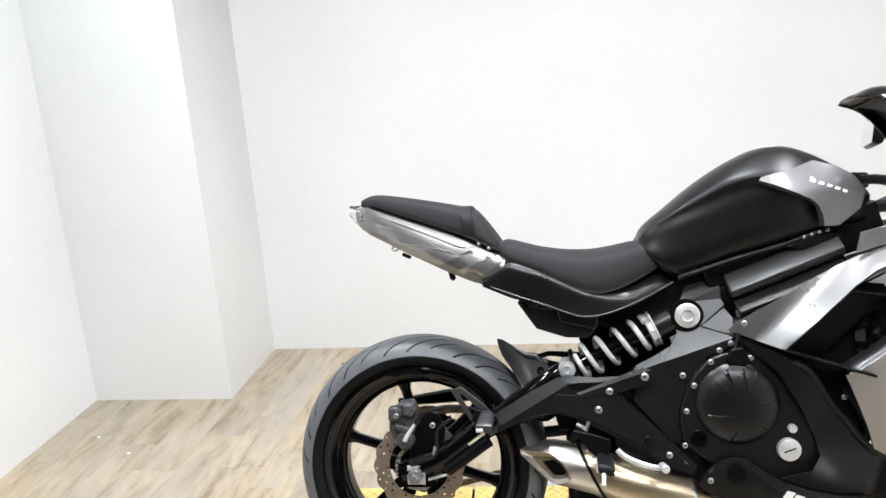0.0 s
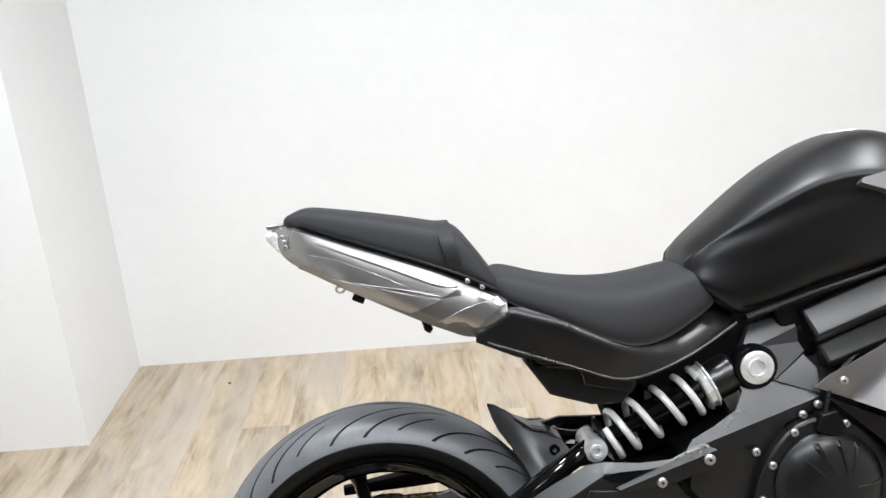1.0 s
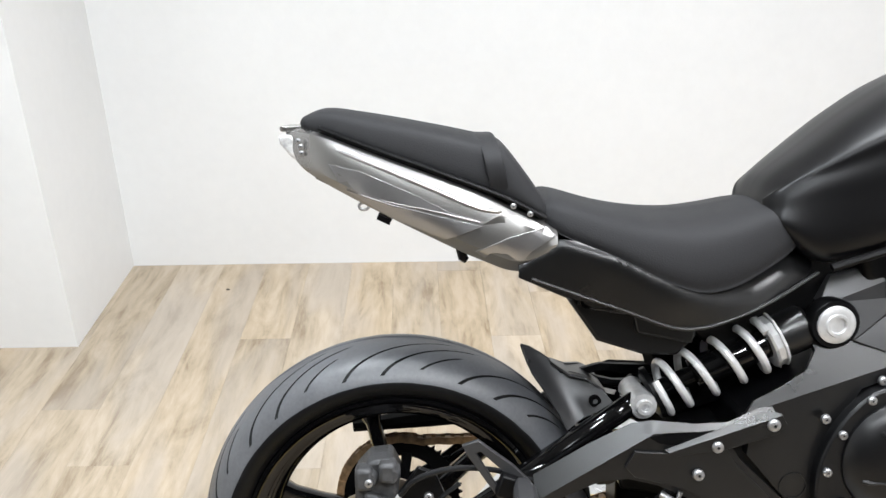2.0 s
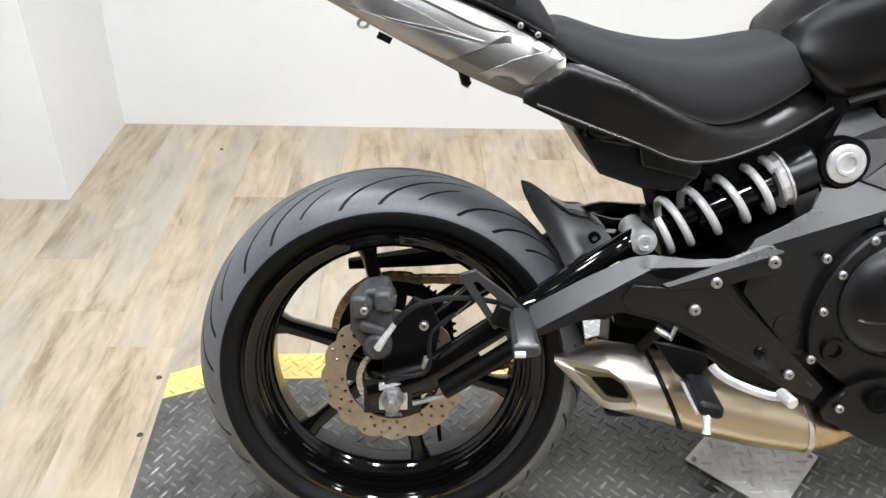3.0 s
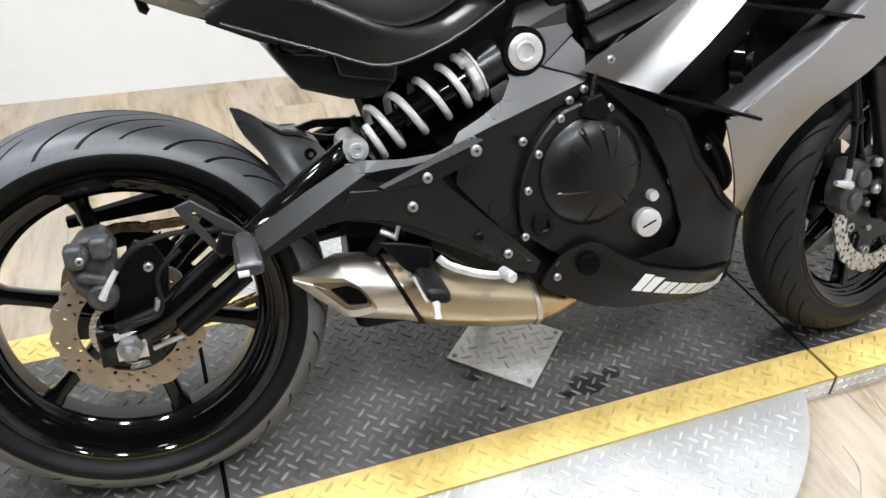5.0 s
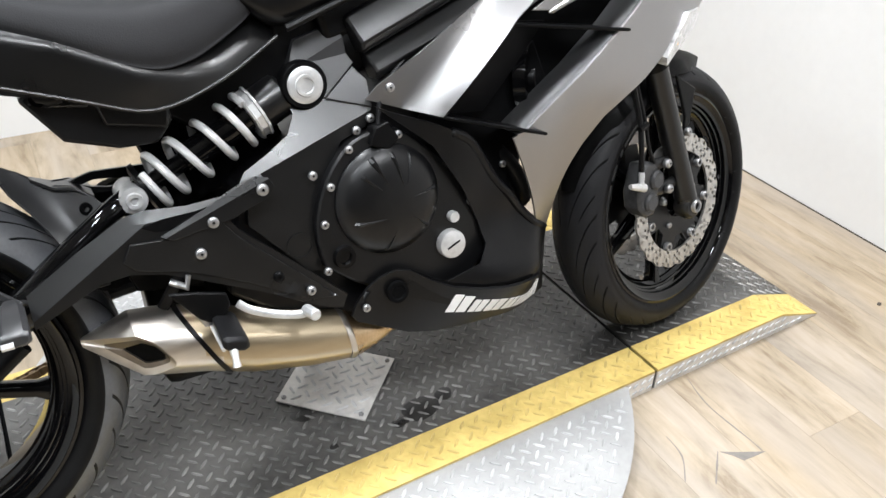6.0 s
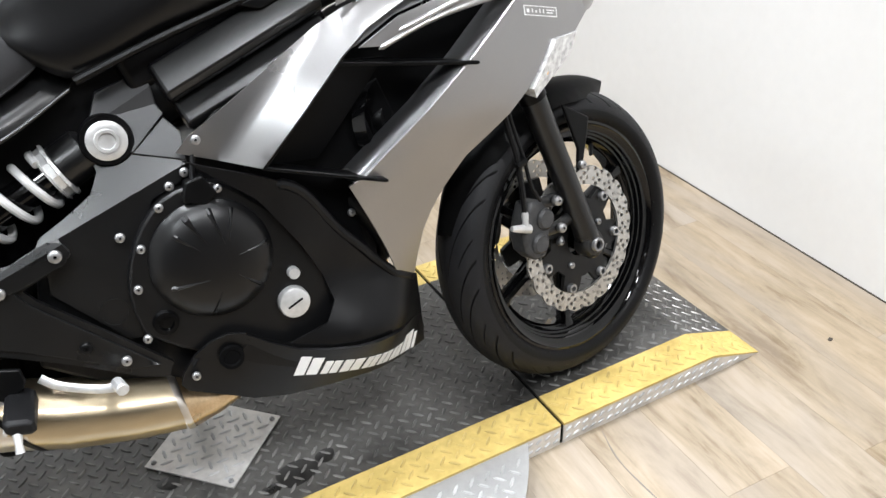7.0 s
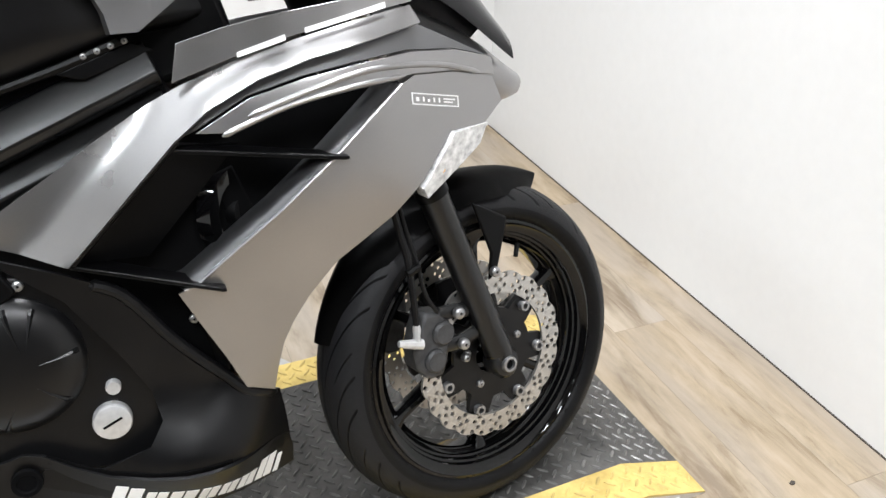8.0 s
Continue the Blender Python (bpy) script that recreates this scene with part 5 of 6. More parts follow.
part("tail_inset", panel([(-0.064, 0.850), (-0.004, 0.832), (0.122, 0.803), (0.071, 0.783), (0.003, 0.810), (-0.035, 0.832)], lambda x, z: tail_y(x, z) - 0.003 - 0.05 * max(0.0, 0.832 - 0.23 * x - z), 0.004, 0.012), SILVER, tail, bevel=0.001)
part("tail_notch", panel([(0.122, 0.805), (0.153, 0.822), (0.188, 0.809), (0.157, 0.791), (0.109, 0.771), (0.079, 0.777)], lambda x, z: tail_y(x, z) - 0.0015 + 0.18 * max(0.0, 0.812 - z), 0.004, 0.012), SILVER_TAIL_SHADE, tail, "recessed notch of the tail panel, shaded by a darker silver", bevel=0.001)
part("tail_lip", panel([(0.113, 0.767), (0.157, 0.787), (0.209, 0.802), (0.222, 0.790), (0.188, 0.767), (0.170, 0.746), (0.192, 0.731), (0.141, 0.745)], lambda x, z: tail_y(x, z) - 0.005 + 0.10 * max(0.0, 0.80 - z), 0.004, 0.012), SILVER, tail, "folded lower edge of the tail panel", bevel=0.0015)
# Paler bead paints the ridge's highlight; the thin one draws the groove.
for line, r in ([(-0.120, 0.9195), (-0.041, 0.892), (0.049, 0.856), (0.116, 0.828), (0.150, 0.822)], 0.0035), ([(-0.060, 0.8525), (-0.004, 0.8345), (0.055, 0.8235), (0.118, 0.8085)], 0.0014):
    pts = spline([(x, tail_y(x, z) - 0.0005, z) for x, z in line], 4)
    part("tail_crease", sweep(pts, [0.0008] + [r] * (len(pts) - 2) + [0.0008], 8), SILVER if r > 0.002 else SILVER_TAIL_SHADE, tail, "raised crease along the tail")
part("tail_tip", prism([(-0.159, 0.936), (-0.118, 0.937), (-0.10, 0.926), (-0.13, 0.926), (-0.158, 0.929)], -0.036, 0.036), SILVER_TAIL_SHADE, tail, "thin overhang over the tail lamp", 0.002)
part("tail_lamp", prism([(-0.160, 0.924), (-0.142, 0.925), (-0.124, 0.905), (-0.128, 0.884), (-0.142, 0.893), (-0.158, 0.912)], -0.045, 0.045), LENS, tail, "clear smoked tail lamp lens", 0.004)
for x, z in ((-0.126, 0.909), (-0.125, 0.900), (-0.129, 0.917)):
    bolt(tail, x, -0.062, z, 0.0045)
part("grab_rail_gap", sweep(spline([(-0.10, -0.062, 0.934), (-0.03, -0.078, 0.908), (0.06, -0.095, 0.876), (0.15, -0.106, 0.842), (0.21, -0.11, 0.812)], 4), 0.004, 8), PLASTIC, tail, "black seam under the seat")
part("luggage_hook", sweep([(0.094, -0.075, 0.768), (0.098, -0.078, 0.752), (0.103, -0.078, 0.748)], [0.007, 0.007, 0.005], 8), PLASTIC, tail)
part("latch_loop", sweep([(-0.04 + 0.007 * math.cos(q), -0.07, 0.826 + 0.005 * math.sin(q)) for q in [2 * math.pi * k / 12 for k in range(13)]], 0.0025, 6), BOLT, tail)
part("mounting_clip", box(bmesh.new(), (-0.012, -0.07, 0.808), (0.02, 0.02, 0.008), pose(0, 0, 0, 0, 25, 0)), PLASTIC, tail)
for x, z in ((0.165, 0.829), (0.188, 0.818)):
    bolt(tail, x, -0.110, z, 0.005)
under = [(-0.11, 0.866), (0.0, 0.808), (0.09, 0.763), (0.17, 0.732), (0.25, 0.700), (0.30, 0.70), (0.20, 0.76), (0.0, 0.84)]
flat_plate(under, -0.065, 0.065, "undertray", PLASTIC, bike, 0.004)
csurf = surface([(0.17, 0.74, -0.118), (0.23, 0.775, -0.124), (0.4, 0.70, -0.134), (0.42, 0.66, -0.126), (0.5, 0.70, -0.118), (0.58, 0.75, -0.078), (0.6, 0.735, -0.080), (0.3, 0.69, -0.122), (0.3, 0.755, -0.13)])
cov = [(0.172, 0.748), (0.229, 0.784), (0.25, 0.781), (0.307, 0.759), (0.36, 0.734), (0.399, 0.715), (0.425, 0.708), (0.455, 0.712), (0.52, 0.738), (0.573, 0.765), (0.585, 0.762), (0.608, 0.737), (0.60, 0.726), (0.506, 0.680), (0.46, 0.664), (0.408, 0.655), (0.36, 0.670), (0.319, 0.683), (0.235, 0.703), (0.172, 0.731)]
COVER_TOP = [(0.17, 0.748), (0.23, 0.784), (0.307, 0.759), (0.399, 0.715), (0.425, 0.708), (0.455, 0.712), (0.52, 0.738), (0.573, 0.765), (0.608, 0.745)]


def cover_y(x, z):
    """The cover rolls in towards the seat along its upper edge, most of all at its front."""
    top = float(np.interp(x, [p[0] for p in COVER_TOP], [p[1] for p in COVER_TOP]))
    front = min(1.0, max(0.0, (x - 0.42) / 0.08))
    roll = 0.010 + 0.030 * front
    d = max(0.0, z - (top - roll))
    return csurf(x, z) + (1 - front) * 0.5 * d * d / roll + front * 0.72 * max(0.0, d - 0.004)


for mir in (False, True):
    sc = part("side_cover", panel(cov, cover_y, 0.005, 0.007, mirror=mir), PLASTIC_GREY, bike, "matte black side cover", 0.002, 50)
    part("cover_lip", sweep(spline([(0.19, (-1 if not mir else 1) * 0.118, 0.729), (0.319, (-1 if not mir else 1) * 0.123, 0.683), (0.408, (-1 if not mir else 1) * 0.127, 0.656), (0.506, (-1 if not mir else 1) * 0.117, 0.681), (0.60, (-1 if not mir else 1) * 0.095, 0.727)], 4), 0.0028, 8), PLASTIC_GREY, sc)
flat_plate([(0.247, 0.69), (0.262, 0.702), (0.345, 0.69), (0.43, 0.665), (0.435, 0.632), (0.408, 0.604), (0.357, 0.606), (0.29, 0.628)], -0.085, 0.085, "under_seat_box", ENGINE_BLACK, bike, 0.005)
flat_plate([(0.335, 0.685), (0.40, 0.668), (0.43, 0.65), (0.425, 0.625), (0.345, 0.642)], -0.096, -0.08, "box_lid", PLASTIC_GREY, bike, 0.003)
part("wiring_plug", sweep([(0.262, -0.09, 0.694), (0.285, -0.094, 0.688), (0.30, -0.094, 0.687)], [0.010, 0.011, 0.008], 12), RUBBER_PLAIN, bike)

part("plug_ring", lathe([(0.006, -0.004), (0.011, -0.004), (0.012, 0.0), (0.012, 0.006), (0.006, 0.006)], 20, (0.272, -0.097, 0.692), closed=True), GLOSS_BLACK, bike)
part("box_bracket", box(bmesh.new(), (0.305, -0.09, 0.682), (0.05, 0.02, 0.016), pose(0, 0, 0, 0, 8, 0)), PLASTIC_GREY, bike, bevel=0.003)

# ---- tank ----
def tank_sec(x, zt, zs, ws, zm, wm, zb, wb):
    return (x, [(0, zt), (-ws * 0.55, zt - (zt - zs) * 0.18), (-ws, zs), (-(ws + wm) / 2 + 0.003, (zs + zm) / 2 + 0.008), (-wm + 0.006, zm), (-wb, zb), (0, zb)])


tank = part("fuel_tank", skin([tank_sec(0.530, 0.825, 0.82, 0.05, 0.818, 0.065, 0.812, 0.06), tank_sec(0.545, 0.858, 0.845, 0.065, 0.82, 0.09, 0.79, 0.088), tank_sec(0.60, 0.903, 0.882, 0.09, 0.835, 0.108, 0.747, 0.098), tank_sec(0.66, 0.950, 0.918, 0.108, 0.85, 0.122, 0.757, 0.106),
                               tank_sec(0.73, 0.994, 0.952, 0.128, 0.875, 0.134, 0.785, 0.114), tank_sec(0.80, 1.025, 0.962, 0.142, 0.892, 0.143, 0.803, 0.118), tank_sec(0.86, 1.030, 0.950, 0.150, 0.888, 0.144, 0.820, 0.118), tank_sec(0.92, 1.008, 0.93, 0.145, 0.885, 0.13, 0.838, 0.115),
                               tank_sec(0.98, 0.972, 0.915, 0.12, 0.885, 0.115, 0.845, 0.10), tank_sec(1.03, 0.930, 0.905, 0.08, 0.885, 0.08, 0.855, 0.075)], 6, 5), FLAT_BLACK, bike, "flat black fuel tank", smooth=60)
ksurf = surface([(0.80, 0.953, -0.148), (0.87, 0.905, -0.152), (0.91, 0.985, -0.118), (0.915, 0.86, -0.142), (1.0, 0.95, -0.105), (1.01, 0.89, -0.11), (0.95, 0.94, -0.138)])
for mir in (False, True):
    tc = part("tank_cover", panel([(0.779, 0.943), (0.784, 0.950), (0.839, 0.962), (0.896, 0.983), (0.943, 0.968), (0.985, 0.945), (1.010, 0.915), (0.994, 0.877), (0.940, 0.840), (0.909, 0.840), (0.906, 0.862), (0.897, 0.884), (0.880, 0.899), (0.850, 0.914), (0.815, 0.930)], lambda x, z: ksurf(x, z) - 0.0155 + 0.9 * (x - 0.90) ** 2, 0.018, 0.012, mirror=mir), SILVER_DARK, bike, "graphite silver tank side cover", 0.0025)
    bm = bmesh.new()
    for k in range(5):
        x, z = 0.882 + 0.0165 * k, 0.940 - 0.0060 * k
        join(bm, panel([(x, z - 0.004), (x + 0.0105, z - 0.0072), (x + 0.0135, z - 0.002), (x + 0.003, z + (0.008 if k == 0 else 0.0015))], lambda px, pz: ksurf(px, pz) - 0.0161 + 0.9 * (px - 0.90) ** 2, 0.0006, 0.05, mirror=mir))
    part("logo_shapes", bm, DECAL, tc, "row of small white slanted shapes")
bm = lathe([(0, -0.012), (0.03, -0.012), (0.034, -0.008), (0.034, 0.006), (0, 0.006)], 32)
fc = part("filler_cap", bm, ALU, tank, "round alloy fuel filler cap")
fc.matrix_local = pose(0.84, 0, 1.017, -90 - 2)

# ---- side fairings ----
# A smooth flank that all fairing pieces follow.
flank = surface([(0.70, 0.62, -0.150), (0.75, 0.64, -0.165), (0.82, 0.58, -0.172), (0.90, 0.73, -0.178), (0.95, 0.53, -0.190), (1.0, 0.37, -0.142), (1.07, 0.35, -0.102), (1.08, 0.50, -0.157), (1.07, 0.62, -0.196), (1.05, 0.78, -0.176),
                 (1.15, 0.53, -0.160), (1.25, 0.75, -0.185), (1.20, 0.83, -0.172), (1.28, 0.84, -0.152), (1.28, 0.61, -0.165), (1.40, 0.75, -0.125), (1.42, 0.70, -0.115), (1.30, 0.78, -0.165), (0.98, 0.80, -0.166)])
band = [(0.709, 0.620), (0.730, 0.640), (0.80, 0.680), (0.87, 0.722), (0.93, 0.755), (0.975, 0.775), (1.04, 0.797), (1.11, 0.815), (1.19, 0.832), (1.279, 0.846), (1.287, 0.823), (1.20, 0.805), (1.13, 0.792), (1.06, 0.772), (1.00, 0.744), (0.955, 0.712), (0.90, 0.662), (0.814, 0.580), (0.765, 0.598)]
upper = [(0.966, 0.779), (0.978, 0.824), (1.035, 0.838), (1.10, 0.849), (1.20, 0.860), (1.29, 0.866), (1.283, 0.850), (1.19, 0.8365), (1.11, 0.8195), (1.04, 0.8015)]
shade = [(0.955, 0.7105), (1.00, 0.7425), (1.06, 0.7705), (1.13, 0.790), (1.20, 0.803), (1.288, 0.821), (1.40, 0.770), (1.34, 0.785), (1.264, 0.790), (1.19, 0.782), (1.12, 0.772), (1.05, 0.755), (0.985, 0.722)]
brow = [(0.982, 0.719), (1.05, 0.753), (1.12, 0.770), (1.19, 0.780), (1.264, 0.788), (1.34, 0.783), (1.402, 0.768), (1.405, 0.742), (1.33, 0.757), (1.264, 0.760), (1.20, 0.754), (1.14, 0.746), (1.087, 0.735), (1.03, 0.714)]
flank_panel = [(0.953, 0.534), (1.01, 0.572), (1.072, 0.613), (1.15, 0.672), (1.246, 0.749), (1.266, 0.758), (1.33, 0.755), (1.403, 0.740), (1.420, 0.704), (1.380, 0.674), (1.319, 0.677), (1.262, 0.608), (1.223, 0.574), (1.14, 0.522), (1.098, 0.476), (1.072, 0.440), (1.057, 0.412),
               (1.046, 0.375), (1.037, 0.335), (1.003, 0.346), (0.976, 0.42), (0.930, 0.527)]


BAND_LOW = [(0.955, 0.7035), (1.00, 0.744), (1.06, 0.772), (1.13, 0.792), (1.20, 0.805), (1.287, 0.823)]


def band_y(x, z):
    """The band rolls inwards above its lower edge, so that it faces up."""
    low = 0.58 + 0.875 * (x - 0.814) if x < 0.955 else float(np.interp(x, [p[0] for p in BAND_LOW], [p[1] for p in BAND_LOW]))
    return flank(x, z) - 0.006 + 0.45 * min(0.06, max(0.0, z - low - 0.006))


def shade_y(x, z):
    return flank(x, z) + 0.012


for mir in (False, True):
    sg = 1 if mir else -1
    fair = part("side_fairing", panel(flank_panel, lambda x, z: flank(x, z), 0.004, 0.02, mirror=mir), SILVER, bike, "metallic graphite silver side fairing", 0.002)
    part("fairing_band", panel(band, band_y, 0.005, 0.015, mirror=mir), SILVER, fair, "broad bright silver band", 0.003)
    part("upper_cowl", panel(upper, lambda x, z: flank(x, 0.795 + 0.2 * (x - 1.04)) + 0.003 + 0.05 * (z - 0.80), 0.004, 0.02, mirror=mir), SILVER, fair, "silver upper cowl", 0.002)
    # White strips: the brightness of the slits is put into their colour.
    for x0, z0, x1, z1 in ((1.045, 0.8055, 1.105, 0.8205), (1.130, 0.827, 1.240, 0.849)):
        part("slit_glint", panel([(x0, z0 - 0.004), (x1, z1 - 0.004), (x1, z1 + 0.003), (x0, z0 + 0.002)], lambda x, z: flank(x, z) - 0.0065, 0.002, 0.03, mirror=mir), DECAL, fair, "white strip painting the brightness of the slit between cowl and band")
    # The flute's shade is put into its darker silver.
    part("shaded_flute", panel(shade, shade_y, 0.004, 0.015, mirror=mir), SILVER_DARK, fair, "fluted hollow with its shade painted as darker silver", 0.001)
    part("brow", panel(brow, lambda x, z: flank(x, 0.5 * z + 0.5 * (0.745 + 0.12 * (x - 1.1))) - 0.003 + 8.0 * max(0, z - 0.752 - 0.12 * (x - 1.1)) ** 2, 0.004, 0.015, mirror=mir), SILVER, fair, "bright silver brow over the vent", 0.002)
    # folded edge of the flank round the opening
    edge = [(0.938, 0.530), (0.953, 0.5335), (1.01, 0.5715), (1.072, 0.6125), (1.15, 0.6715), (1.246, 0.7485)]
    bm = bmesh.new()
    rings(bm, [[(x, sg * abs(flank(x, z)) - sg * 0.0005, z), (x - 0.006, sg * (abs(flank(x, z)) - 0.004), z + 0.006), (x - 0.010, sg * (abs(flank(x, z)) - 0.025), z + 0.009), (x - 0.012, sg * (abs(flank(x, z)) - 0.055), z + 0.010)] for x, z in edge], caps=False, closed=False)
    bmesh.ops.solidify(bm, geom=bm.faces[:], thickness=0.002)
    # Same silver paint, darkened here for what the fold reflects.
    part("opening_return", bm, SILVER_DARK, fair, "folded inner edge of the opening in silver darkened as shade", smooth=60)
    part("opening_edge", sweep([(x, sg * (abs(flank(x, z)) - 0.001), z + 0.0005) for x, z in edge], 0.0028, 8), SILVER, fair, "bright rolled edge of the opening")
    for ridge in ([(1.046, 0.732), (1.089, 0.745), (1.133, 0.757), (1.193, 0.770), (1.253, 0.772), (1.315, 0.7655), (1.379, 0.748)], [(1.012, 0.712), (1.045, 0.7235), (1.088, 0.737), (1.132, 0.7465), (1.191, 0.7545), (1.252, 0.759)]):
        pts = spline([(x, sg * (abs(flank(x, 0.5 * z + 0.5 * (0.745 + 0.12 * (x - 1.1)))) + 0.002 - 8.0 * max(0, z - 0.752 - 0.12 * (x - 1.1)) ** 2), z) for x, z in ridge], 4)
        part("brow_crease", sweep(pts, [0.0012] + [0.0042] * (len(pts) - 2) + [0.0012], 10), SILVER, fair, "bright raised crease of the brow")
    # black inner duct and fins
    part("duct_wall", panel([(0.80, 0.575), (0.86, 0.632), (0.945, 0.71), (0.985, 0.728), (1.24, 0.76), (1.26, 0.74), (1.20, 0.66), (1.05, 0.55), (0.95, 0.50), (0.97, 0.36), (0.90, 0.48)], lambda x, z: -0.118, 0.004, 0.04, mirror=mir), DARK, fair, "black inner duct")
    part("duct_trim", sweep(spline([(0.818, sg * 0.170, 0.582), (0.88, sg * 0.174, 0.640), (0.952, sg * 0.176, 0.706), (0.962, sg * 0.176, 0.711)], 4), 0.0055, 8), PLASTIC, fair)
    part("duct_side", panel([(0.817, 0.582), (0.955, 0.706), (1.035, 0.696), (0.905, 0.570)], lambda x, z: flank(x, z) + 0.006 + 0.40 * max(0, (x - 0.815) - 0.9 * (z - 0.582)), 0.003, 0.02, mirror=mir), DUCT, fair)
    for x0, z0, x1, z1, yi in ((0.945, 0.703, 1.162, 0.668, 0.178), (0.815, 0.580, 0.987, 0.526, 0.172)):
        bm = bmesh.new()
        loops = []
        for t in (0, 0.15, 0.5, 0.85, 0.97, 1.0):
            x, z = x0 + (x1 - x0) * t, z0 + (z1 - z0) * t
            yo = yi + (0.206 - yi) * (t if t < 0.9 else 0.95)
            yin = 0.12 + 0.05 * t
            th = 0.0042 if t < 0.98 else 0.003
            loops.append([(x, sg * yo, z + th * 0.5), (x, sg * yo, z - th * 0.9), (x, sg * yin, z - th), (x, sg * yin, z + th)])
        rings(bm, loops)
        part("air_fin", bm, PLASTIC, fair, "black blade-like air fin", 0.0015)
    # lower black cowl
    belly = surface([(0.739, 0.60, -0.158), (0.82, 0.575, -0.168), (0.866, 0.537, -0.165), (0.911, 0.463, -0.149), (0.941, 0.427, -0.148), (0.998, 0.358, -0.136), (1.046, 0.328, -0.098), (0.80, 0.53, -0.160), (0.857, 0.46, -0.158), (0.872, 0.38, -0.147),
                     (0.956, 0.365, -0.134), (0.81, 0.30, -0.164), (0.90, 0.285, -0.184), (0.976, 0.28, -0.168), (1.050, 0.29, -0.082), (1.054, 0.22, -0.060), (0.90, 0.21, -0.132), (0.98, 0.205, -0.105)])
    cowl = [(0.712, 0.612), (0.739, 0.598), (0.804, 0.571), (0.866, 0.538), (0.911, 0.465), (0.941, 0.428), (0.97, 0.391), (0.998, 0.360), (1.046, 0.330), (1.052, 0.285), (1.055, 0.235), (1.055, 0.196), (0.98, 0.205), (0.90, 0.212), (0.80, 0.26), (0.72, 0.30), (0.735, 0.322), (0.80, 0.305), (0.862, 0.322),
            (0.883, 0.350), (0.876, 0.39), (0.850, 0.45), (0.80, 0.535), (0.755, 0.575)]
    low = part("lower_cowl", panel(cowl, belly, 0.005, 0.016, mirror=mir), COWL_BLACK, bike, "satin black lower cowl", 0.003, 50)
    rim = spline([(x, sg * (abs(belly(x, z)) - 0.004), z - 0.003) for x, z in ((0.83, 0.556), (0.866, 0.534), (0.911, 0.462), (0.941, 0.425), (0.97, 0.388), (0.998, 0.357), (1.040, 0.331))], 4)
    part("cowl_rim", sweep(rim, [0.003] + [0.0085] * (len(rim) - 2) + [0.003], 10), COWL_BLACK, low, "rolled edge of the cowl")
    foot = surface([(0.64, 0.288, -0.145), (0.665, 0.325, -0.150), (0.715, 0.347, -0.156), (0.81, 0.292, -0.169), (0.90, 0.273, -0.187), (0.976, 0.272, -0.172), (1.03, 0.255, -0.098), (1.050, 0.225, -0.066), (1.022, 0.187, -0.076), (1.055, 0.185, -0.058), (0.98, 0.195, -0.108), (0.90, 0.202, -0.135), (0.786, 0.206, -0.130), (0.733, 0.222, -0.132)])
    sole = [(0.634, 0.285), (0.642, 0.305), (0.662, 0.327), (0.688, 0.341), (0.715, 0.347), (0.737, 0.341), (0.77, 0.316), (0.81, 0.293), (0.855, 0.281), (0.90, 0.274), (0.976, 0.270), (1.03, 0.255), (1.054, 0.240), (1.058, 0.212), (1.055, 0.186), (1.02, 0.184), (0.98, 0.191), (0.90, 0.200), (0.786, 0.206), (0.733, 0.221), (0.642, 0.272)]
    part("cowl_foot", panel(sole, foot, 0.005, 0.016, mirror=mir), COWL_BLACK, low, "lower lip of the cowl", 0.002, 50)
    # Dark sheet on the cowl paints the shadow above the lip.
    part("groove_shade", panel([(0.740, 0.342), (0.775, 0.318), (0.81, 0.301), (0.86, 0.287), (0.92, 0.281), (0.96, 0.278), (0.96, 0.272), (0.90, 0.272), (0.81, 0.288), (0.74, 0.330)], lambda x, z: belly(x, z) - 0.0015, 0.002, 0.02, mirror=mir), DARK, low, "dark sheet painting the shade of the groove over the lip")
    part("cowl_hole", lathe([(0.0, -0.002), (0.011, -0.002), (0.013, -0.004), (0.018, -0.004), (0.019, 0.002), (0, 0.002)], 28, (0, 0, 0)), DARK, low, "recessed bolt hole").matrix_local = pose(0.712, sg * 0.156, 0.310)
    ob = bolt(low, 0.657, sg * 0.151, 0.296, 0.0075)
    # white lettering drawn as slanted bars, two strokes to each
    widths = (0.037, 0.027, 0.035, 0.025, 0.024, 0.025, 0.027, 0.010)
    x = 0.796
    for k, w in enumerate(widths):
        h = 0.034 if k == 0 else (0.034 if k in (6, 7) else 0.0245)
        for u0, u1, g0, g1 in ((0.0, 0.42, 0.0, 1.0), (0.50, 0.95, 0.0, 1.0 if k else 0.92)) if k < 7 else ((0.0, 0.75, 0.0, 0.8),):
            a, b = x + w * u0, x + w * u1
            za, zb = [0.244 - 0.25 * (q - 0.80) for q in (a, b)]
            part("letter_bar", panel([(a + 0.45 * h * g0, za + h * g0), (b + 0.45 * h * g0, zb + h * g0), (b + 0.45 * h * g1, zb + h * g1), (a + 0.45 * h * g1, za + h * g1)], lambda px, pz: foot(px, pz) - 0.0018, 0.0008, 0.05, mirror=mir), DECAL, low)
        x += w * 1.06 + 0.0015
